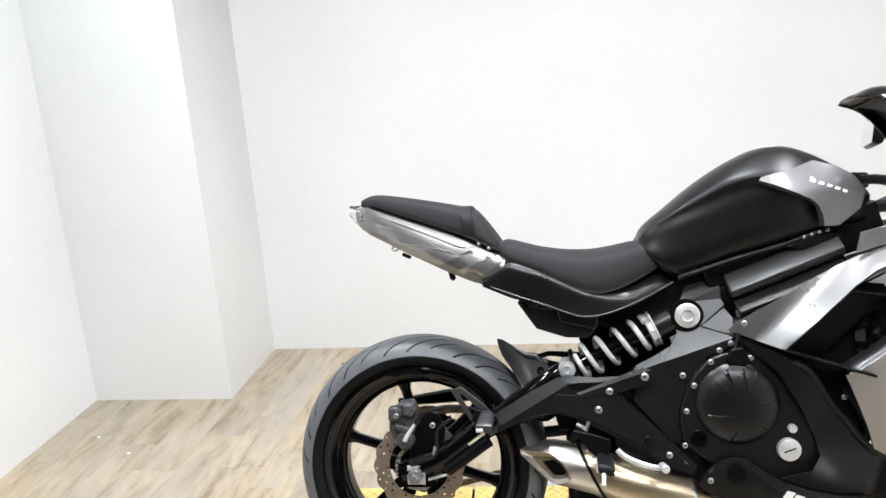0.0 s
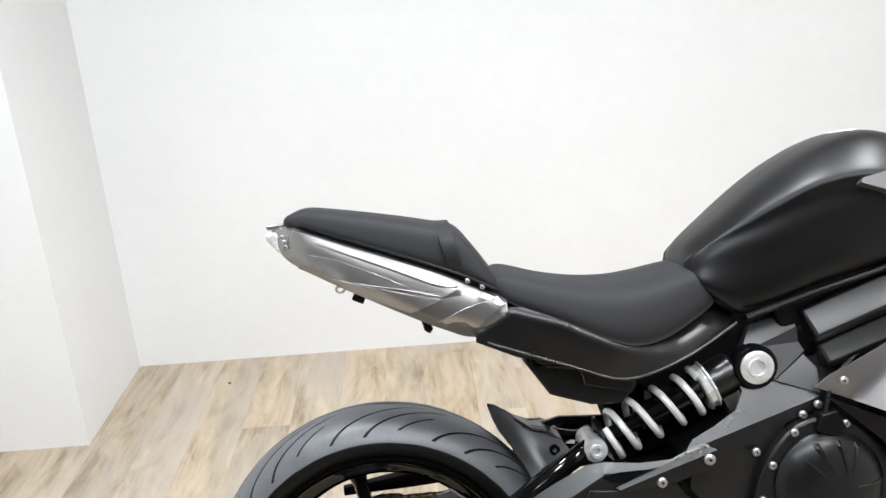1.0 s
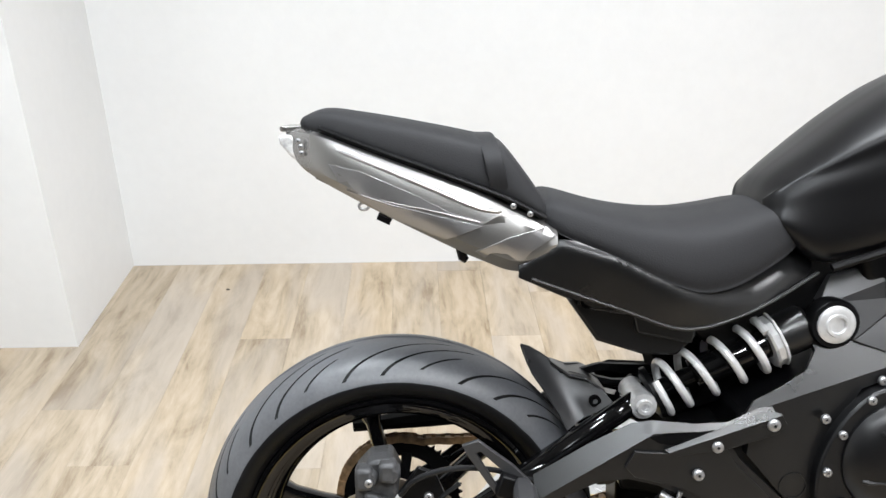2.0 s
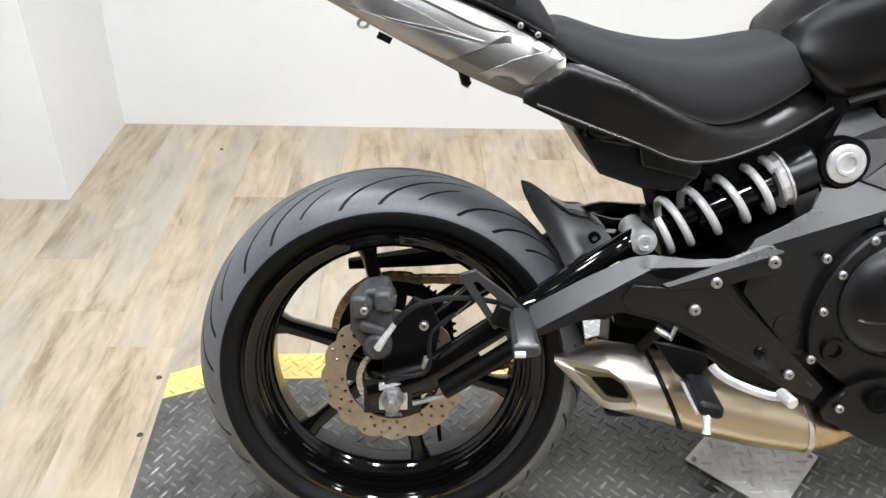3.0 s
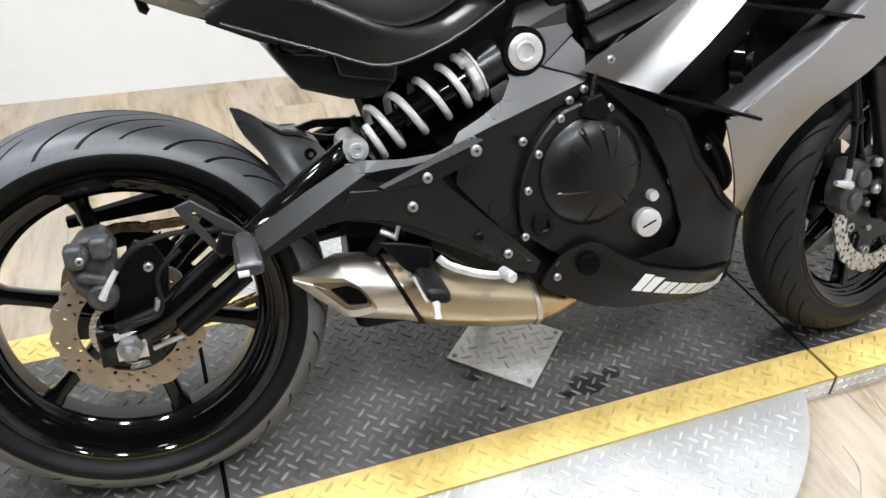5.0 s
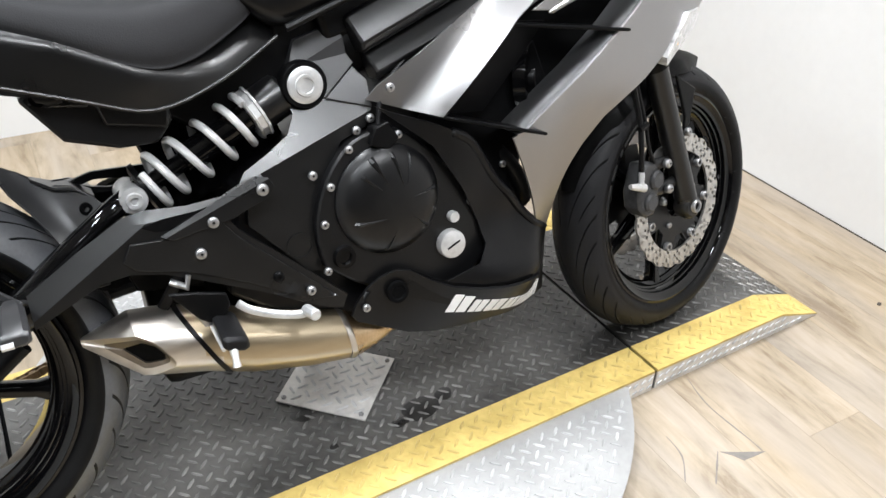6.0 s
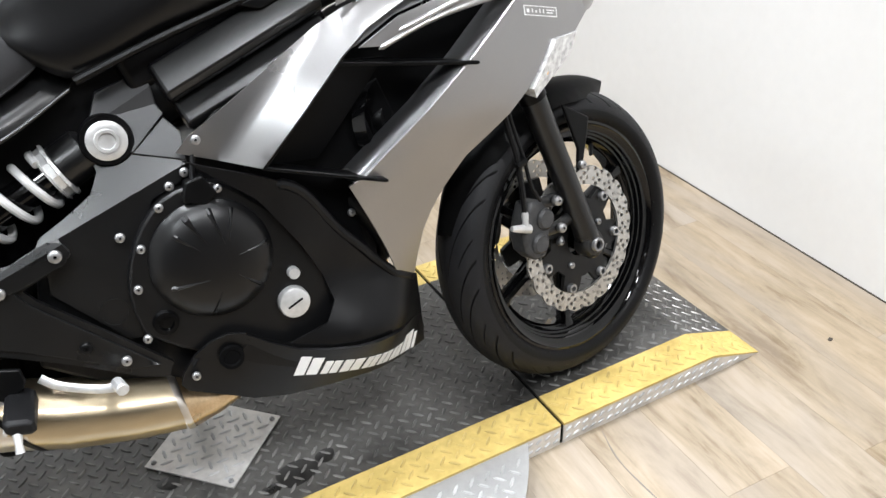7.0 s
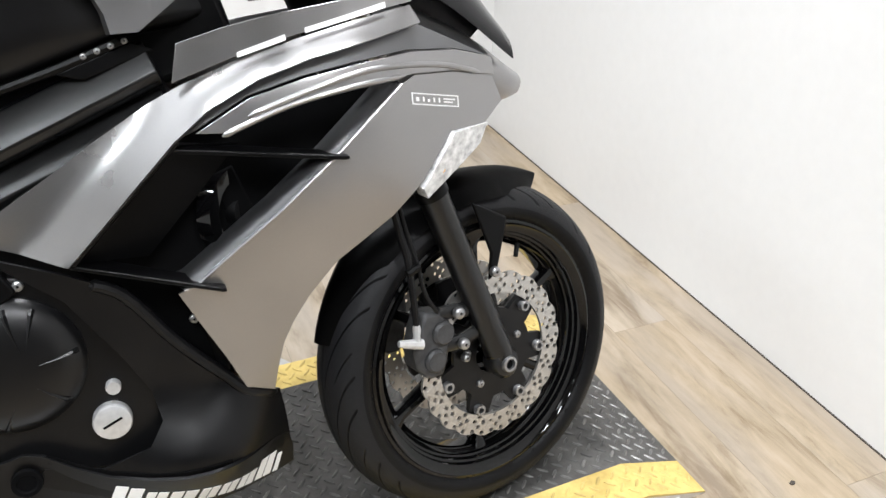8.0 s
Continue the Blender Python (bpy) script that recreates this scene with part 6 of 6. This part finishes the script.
# badge on the flank: a pale outlined strip with unreadable marks
for mir in (False, True):
    bm = bmesh.new()
    ca, cb = (1.258, 0.737), (1.335, 0.722)
    for u0, u1, v0, v1 in ((0, 1, 0, 0.09), (0, 1, 0.91, 1), (0, 0.02, 0.09, 0.91), (0.98, 1, 0.09, 0.91), (0.08, 0.14, 0.35, 0.7), (0.22, 0.25, 0.3, 0.7), (0.32, 0.36, 0.45, 0.7), (0.44, 0.47, 0.3, 0.7), (0.55, 0.58, 0.3, 0.7), (0.66, 0.92, 0.3, 0.42), (0.66, 0.86, 0.56, 0.68)):
        join(bm, panel([(ca[0] + (cb[0] - ca[0]) * u, ca[1] + (cb[1] - ca[1]) * u - 0.0155 * v) for u, v in ((u0, v0), (u1, v0), (u1, v1), (u0, v1))], lambda px, pz: flank(px, pz) - 0.0008, 0.0008, 0.05, mirror=mir))
    part("badge", bm, DECAL, bike, "white outlined badge with small bars")

# radiator, fan and dark parts behind the openings
rad = part("radiator", box(bmesh.new(), (1.040, 0, 0.565), (0.035, 0.24, 0.20), pose(0, 0, 0, 0, -18, 0)), DARK, bike, "dark radiator core", 0.003)
part("fan_shroud", lathe([(0.045, -0.05), (0.062, -0.05), (0.066, -0.03), (0.045, -0.03)], 32, (0, 0, 0), closed=True), GLOSS_BLACK, rad).matrix_local = pose(1.0, -0.07, 0.60, 0, 0, 40)
part("fan_motor", lathe([(0, -0.055), (0.022, -0.055), (0.026, -0.045), (0.026, -0.02), (0, -0.02)], 24), PLASTIC, rad).matrix_local = pose(1.0, -0.07, 0.60, 0, 0, 40)
part("coolant_hose", sweep(spline([(0.94, -0.10, 0.50), (0.97, -0.11, 0.46), (1.0, -0.10, 0.40), (1.0, -0.05, 0.36)], 5), 0.015, 12), RUBBER_PLAIN, bike)
bolt(bike, 0.945, -0.125, 0.47, 0.007)
bolt(bike, 0.735, -0.168, 0.638, 0.008)
part("cylinder_head", box(bmesh.new(), (0.90, 0, 0.66), (0.18, 0.2, 0.16), pose(0, 0, 0, 0, -20, 0)), DARK, bike, bevel=0.004)
part("air_box", box(bmesh.new(), (0.86, 0, 0.80), (0.40, 0.17, 0.10), pose(0, 0, 0, 0, -14, 0)), PLASTIC, bike, bevel=0.01)

# nose, screen, signals
def nose_sec(x, zt, zb, w):
    h = zt - zb
    return (x, [(0, zt), (-w * 0.6, zt - 0.03 * h), (-w * 0.95, zt - 0.25 * h), (-w, zt - 0.5 * h), (-w * 0.85, zb + 0.2 * h), (-w * 0.6, zb), (0, zb)])


part("front_cowl", skin([nose_sec(1.24, 0.862, 0.70, 0.125), nose_sec(1.32, 0.840, 0.69, 0.118), nose_sec(1.40, 0.795, 0.69, 0.108), nose_sec(1.45, 0.757, 0.695, 0.085), nose_sec(1.485, 0.735, 0.70, 0.05)], 5, 4), SILVER, bike, "silver front cowl", smooth=60)
part("windscreen", skin([(1.015, [(0, 1.135), (-0.03, 1.134), (-0.05, 1.131), (-0.06, 1.127), (-0.055, 1.125), (-0.035, 1.129), (0, 1.131)]), (1.10, [(0, 1.150), (-0.05, 1.143), (-0.085, 1.115), (-0.098, 1.094), (-0.093, 1.090), (-0.07, 1.11), (0, 1.142)]), (1.24, [(0, 1.05), (-0.06, 1.03), (-0.105, 0.975), (-0.125, 0.92), (-0.118, 0.918), (-0.09, 0.97), (0, 1.04)]), (1.35, [(0, 0.955), (-0.06, 0.935), (-0.105, 0.885), (-0.122, 0.842), (-0.115, 0.840), (-0.095, 0.868), (0, 0.945)]),
                             (1.45, [(0, 0.82), (-0.05, 0.81), (-0.09, 0.785), (-0.10, 0.762), (-0.094, 0.76), (-0.08, 0.775), (0, 0.81)])], 5, 3), SMOKED, bike, "dark smoked windscreen", smooth=60)
ssurf = surface([(1.282, 0.60, -0.162), (1.382, 0.672, -0.128), (1.332, 0.67, -0.158), (1.372, 0.65, -0.13)])
for mir in (False, True):
    sig = part("turn_signal", panel([(1.268, 0.604), (1.322, 0.674), (1.390, 0.677), (1.374, 0.648), (1.312, 0.610), (1.276, 0.588)], lambda x, z: ssurf(x, z) - 0.004, 0.02, 0.02, mirror=mir), LENS, bike, "clear faceted turn signal lens", 0.002)
    part("bulb", lathe([(0, -0.006), (0.005, -0.006), (0.006, 0.0), (0.0, 0.004)], 12, (1.300, (0.157 if mir else -0.157), 0.625)), AMBER, sig, "amber bulb")

# ---- front end, steered a little to the left ----
front = part("front_wheel", rim_mesh(0.2055, 0.048), GLOSS_BLACK, bike, "gloss black cast front wheel")
part("hub", hub_mesh(0.042, 0.045), GLOSS_BLACK, front)
add_spokes(front, 0.2055, 0.042, 0.022, 6, 267)
front.matrix_local = pose(*FAX, 0, 0, STEER)
tyre = part("tyre", tyre_mesh([(0.211, -0.042), (0.222, -0.045), (0.233, -0.056), (0.246, -0.060), (0.260, -0.0555), (0.272, -0.046), (0.281, -0.031), (0.2865, -0.015), (0.288, 0), (0.2865, 0.015), (0.281, 0.031), (0.272, 0.046), (0.260, 0.0555), (0.246, 0.060),
                        (0.233, 0.056), (0.222, 0.045), (0.211, 0.042)], 10, -0.003, -1), RUBBER_FRONT, front, "black front tyre with curved grooves", smooth=50)
tyre.data.materials.append(RUBBER_SIDE)
for s in (-1, 1):
    d = part("brake_disc", disc_mesh(0.106, 0.140, 0.005, 84, 4, 0.005, 21, 0.0041), DISC_FRONT, front, "drilled petal brake disc")
    d.location = (-0.003, s * 0.062, 0)
    bm = star(0.034, 0.078, 0.106, 7, 43.4, 0.25, s * 0.050, s * 0.0585)
    carrier = part("disc_carrier", bm, FLAT_BLACK, front, "black disc carrier")
    for k in range(7):
        a = radians(43.4 + 360 / 7 * k)
        part("button", lathe([(0.005, s * 0.068), (0.0088, s * 0.068), (0.0096, s * 0.0665), (0.0096, s * 0.055), (0.005, s * 0.055)], 20, (0.097 * math.cos(a) - 0.003, 0, 0.097 * math.sin(a)), closed=True), BOLT, carrier)
    if s < 0:
        for k in range(5):
            a = radians(20 + 72 * k)
            bolt(carrier, 0.055 * math.cos(a), -0.060, 0.055 * math.sin(a), 0.0075)
part("valve_stem", sweep([(0.19 * math.cos(1.0), -0.01, 0.19 * math.sin(1.0)), (0.165 * math.cos(1.0), -0.02, 0.165 * math.sin(1.0))], [0.005, 0.004], 8), RUBBER_PLAIN, front)

STEER_M = pose(*FAX, 0, 0, STEER)


def steered(pts):
    return [STEER_M @ Vector(p) for p in pts]


for s in (-1, 1):
    bm = sweep(steered([(0.008, s * 0.083, -0.026), (0.000, s * 0.083, -0.010), (-0.012, s * 0.083, 0.03), (-0.104, s * 0.083, 0.288), (-0.108, s * 0.083, 0.298)]), [0.018, 0.0245, 0.0228, 0.0228, 0.0245], 20)
    leg = part("fork_leg", bm, PLASTIC_GREY, bike, "dark grey fork lower leg")
    part("dust_seal", sweep(steered([(-0.106, s * 0.083, 0.294), (-0.114, s * 0.083, 0.312)]), 0.0255, 20), PLASTIC, leg)
    part("fork_tube", sweep(steered([(-0.11, s * 0.083, 0.30), (-0.20, s * 0.083, 0.56)]), 0.018, 16), STEEL, leg, "bright fork tube")
    facing = 0 if s < 0 else 180
    end = lathe([(0, -0.004), (0.008, -0.004), (0.009, -0.010), (0.0125, -0.010), (0.014, -0.006), (0.0145, 0.012), (0, 0.012)], 24)
    part("axle_end", end, BOLT, leg, "bright hollow axle end").matrix_local = STEER_M @ pose(-0.003, s * 0.101, -0.003, 0, 0, facing)
    # Dark disc paints the shade inside the hollow axle.
    part("bore_shade", lathe([(0, -0.0065), (0.0065, -0.0065), (0.0065, -0.002), (0, -0.002)], 20), DARK, leg).matrix_local = STEER_M @ pose(-0.003, s * 0.101, -0.003, 0, 0, facing)
    part("axle_clamp", lathe([(0.012, -0.004), (0.022, -0.002), (0.0265, 0.006), (0.0265, 0.03), (0.012, 0.03)], 24, closed=True), PLASTIC_GREY, leg).matrix_local = STEER_M @ pose(-0.003, s * 0.100, -0.003, 0, 0, facing)
    # front caliper, its mounting lugs and hose
    bm = bmesh.new()
    prism([(-0.160, 0.028), (-0.164, 0.060), (-0.152, 0.092), (-0.140, 0.116), (-0.112, 0.112), (-0.094, 0.092), (-0.098, 0.064), (-0.105, 0.028), (-0.115, 0.006), (-0.140, 0.006)], *sorted((s * 0.044, s * 0.086)), bm)
    bmesh.ops.transform(bm, matrix=STEER_M, verts=bm.verts)
    fcal = part("front_caliper", bm, CALIPER, bike, "black front brake caliper", 0.006)
    for cx, cz in ((-0.112, 0.078), (-0.130, 0.037)):
        part("piston_boss", lathe([(0, -0.009), (0.015, -0.009), (0.019, -0.005), (0.019, 0.012), (0, 0.012)], 24), CALIPER, fcal).matrix_local = STEER_M @ pose(cx, s * 0.086, cz, 0, 0, facing)
    part("banjo", sweep(steered([(-0.158, s * 0.088, 0.107), (-0.158, s * 0.088, 0.098), (-0.159, s * 0.088, 0.086), (-0.160, s * 0.088, 0.078)]), [0.0050, 0.0065, 0.0055, 0.008], 10), ALU, fcal, "alloy hose banjo")
    part("banjo_bolt", sweep(steered([(-0.152, s * 0.090, 0.072), (-0.176, s * 0.088, 0.079), (-0.190, s * 0.086, 0.083)]), [0.0085, 0.0070, 0.0050], 10), ALU, fcal, "bright banjo bolt", smooth=20)
    part("caliper_lug", sweep(steered([(-0.112, s * 0.078, 0.106), (-0.084, s * 0.082, 0.106), (-0.060, s * 0.080, 0.100)]), 0.012, 10, flat=0.6), PLASTIC_GREY, fcal)
    part("caliper_lug", sweep(steered([(-0.104, s * 0.078, 0.052), (-0.079, s * 0.082, 0.052), (-0.040, s * 0.080, 0.060)]), 0.012, 10, flat=0.6), PLASTIC_GREY, fcal)
    part("front_brake_hose", sweep(spline(steered([(-0.158, s * 0.088, 0.105), (-0.160, s * 0.090, 0.155), (-0.162, s * 0.088, 0.208), (-0.168, s * 0.085, 0.245), (-0.18, s * 0.08, 0.32)]), 6), 0.0055, 8), RUBBER_PLAIN, bike, "black front brake hose")
    part("speed_sensor_cable", sweep(spline(steered([(-0.120, s * 0.090, 0.115), (-0.140, s * 0.092, 0.15), (-0.148, s * 0.090, 0.20), (-0.158, s * 0.085, 0.25), (-0.17, s * 0.08, 0.32)]), 6), 0.0035, 8), RUBBER_PLAIN, bike)
    part("hose_clamp", sweep(steered([(-0.166, s * 0.090, 0.188), (-0.146, s * 0.092, 0.196)]), 0.007, 8), PLASTIC, bike)
    if s < 0:
        for cx, cz, r in ((-0.084, 0.105, 0.0095), (-0.079, 0.052, 0.0095), (-0.061, 0.014, 0.007)):
            ob = bolt(fcal, 0, 0, 0)
            ob.matrix_local = STEER_M @ pose(cx, -0.092 if r > 0.008 else -0.066, cz) @ Matrix.Diagonal((r, 0.008, r, 1))
    # fender stay
    bm = prism([(-0.035, 0.268), (0.03, 0.232), (0.022, 0.20), (0.004, 0.145), (-0.012, 0.135), (-0.005, 0.18)], *sorted((s * 0.073, s * 0.080)))
    bmesh.ops.transform(bm, matrix=STEER_M, verts=bm.verts)
    stay = part("fender_stay", bm, PLASTIC, bike, "black fender side stay", 0.003)
    if s < 0:
        ob = bolt(stay, 0, 0, 0)
        ob.matrix_local = STEER_M @ pose(-0.004, -0.084, 0.15) @ Matrix.Diagonal((0.0085, 0.007, 0.0085, 1))
# fender
loops = []
for k in range(25):
    t = k / 24
    a = radians(60 + 103 * t)
    w = 0.006 + 0.060 * min(1.0, t / 0.25) ** 0.75 - 0.042 * max(0.0, t - 0.55) / 0.45
    r0 = 0.286 + 0.006 * math.sin(math.pi * t) + 0.012 * max(0.0, 1 - t / 0.25)
    loops.append([STEER_M @ Vector(((r0 + 0.014 - 0.030 * (q / 4) ** 2 - 0.012 * abs(q / 4) ** 6) * math.cos(a), w * q / 4, (r0 + 0.014 - 0.030 * (q / 4) ** 2 - 0.012 * abs(q / 4) ** 6) * math.sin(a))) for q in range(-4, 5)])
bm = rings(bmesh.new(), loops, caps=False, closed=False)
bmesh.ops.solidify(bm, geom=bm.faces[:], thickness=0.003)
part("front_fender", bm, PLASTIC, bike, "matte black front fender", smooth=60)

# handlebar, mirror and side stand
part("steering_head", sweep([(1.17, 0, 0.90), (1.24, 0, 0.70)], 0.035, 16), PLASTIC, bike)
part("triple_clamp", box(bmesh.new(), (1.165, 0.0, 0.895), (0.07, 0.26, 0.03), pose(0, 0, 0, 0, -20, STEER)), PLASTIC, bike, bevel=0.006)
for s in (-1, 1):
    bar = part("handlebar", sweep(spline([(1.16, s * 0.08, 0.935), (1.13, s * 0.16, 0.955), (1.08, s * 0.25, 0.955), (1.03, s * 0.34, 0.945)], 4), 0.0125, 12), PLASTIC, bike, "black handlebar")
    part("grip", sweep([(1.075, s * 0.258, 0.955), (1.03, s * 0.345, 0.944)], 0.0165, 14), RUBBER_PLAIN, bar)
    part("lever", sweep(spline([(1.12, s * 0.20, 0.955), (1.12, s * 0.26, 0.945), (1.08, s * 0.33, 0.935)], 4), 0.006, 8), ALU, bar, "alloy lever")
    part("switch_block", box(bmesh.new(), (1.10, s * 0.22, 0.957), (0.05, 0.05, 0.04), pose(0, 0, 0, 0, 0, s * 26)), PLASTIC, bar, bevel=0.006)
    mir_ob = part("mirror", box(bmesh.new(), (1.205, s * 0.36, 1.098), (0.03, 0.15, 0.085), pose(0, 0, 0, 0, 10, -s * 8)), PLASTIC, bike, "black wing mirror", 0.014)
    part("mirror_glass", box(bmesh.new(), (1.188, s * 0.36, 1.095), (0.004, 0.135, 0.070), pose(0, 0, 0, 0, 10, -s * 8)), MIRROR, mir_ob, bevel=0.004)
    part("mirror_arm", sweep([(1.24, s * 0.30, 1.07), (1.28, s * 0.17, 0.95), (1.29, s * 0.12, 0.88)], 0.009, 10), PLASTIC, mir_ob)
part("fluid_reservoir", lathe([(0, -0.02), (0.02, -0.02), (0.022, 0.0), (0.022, 0.02), (0, 0.02)], 20), PLASTIC, bike).matrix_local = pose(1.13, -0.17, 0.99, 90)
part("side_stand", sweep([(0.62, 0.12, 0.26), (0.66, 0.20, 0.14), (0.665, 0.262, -0.068)], [0.012, 0.012, 0.012], 10), PLASTIC, bike, "black side stand")

# ---- floor planks ----
PW, PL = 0.152, 1.22
plank_cache = {}


def plank_mesh(w, l):
    key = (round(w, 3), round(l, 3))
    if key not in plank_cache:
        bm = bmesh.new()
        g, e = 0.0001, 0.0002
        base = [(g, g), (w - g, g), (w - g, l - g), (g, l - g)]
        top = [(g + e, g + e), (w - g - e, g + e), (w - g - e, l - g - e), (g + e, l - g - e)]
        rings(bm, [[(x, y, -0.0045) for x, y in base], [(x, y, -0.0008) for x, y in base], [(x, y, 0.0) for x, y in top]])
        plank_cache[key] = mesh_from("plank", bm, PLANK, 0)
    return plank_cache[key]


rnd = random.Random(5)
x = X0
while x < X1 - 0.01:
    w = min(PW, X1 - x)
    y = -3.2 - rnd.random() * PL
    while y < Y1 - 0.005:
        a, b = max(y, -3.2), min(y + PL, Y1)
        if b - a > 0.02:
            ob = new("plank", plank_mesh(w, b - a))
            ob.location = (x, a, 0)
            ob.parent = FLOOR
        y += PL
    x += PW
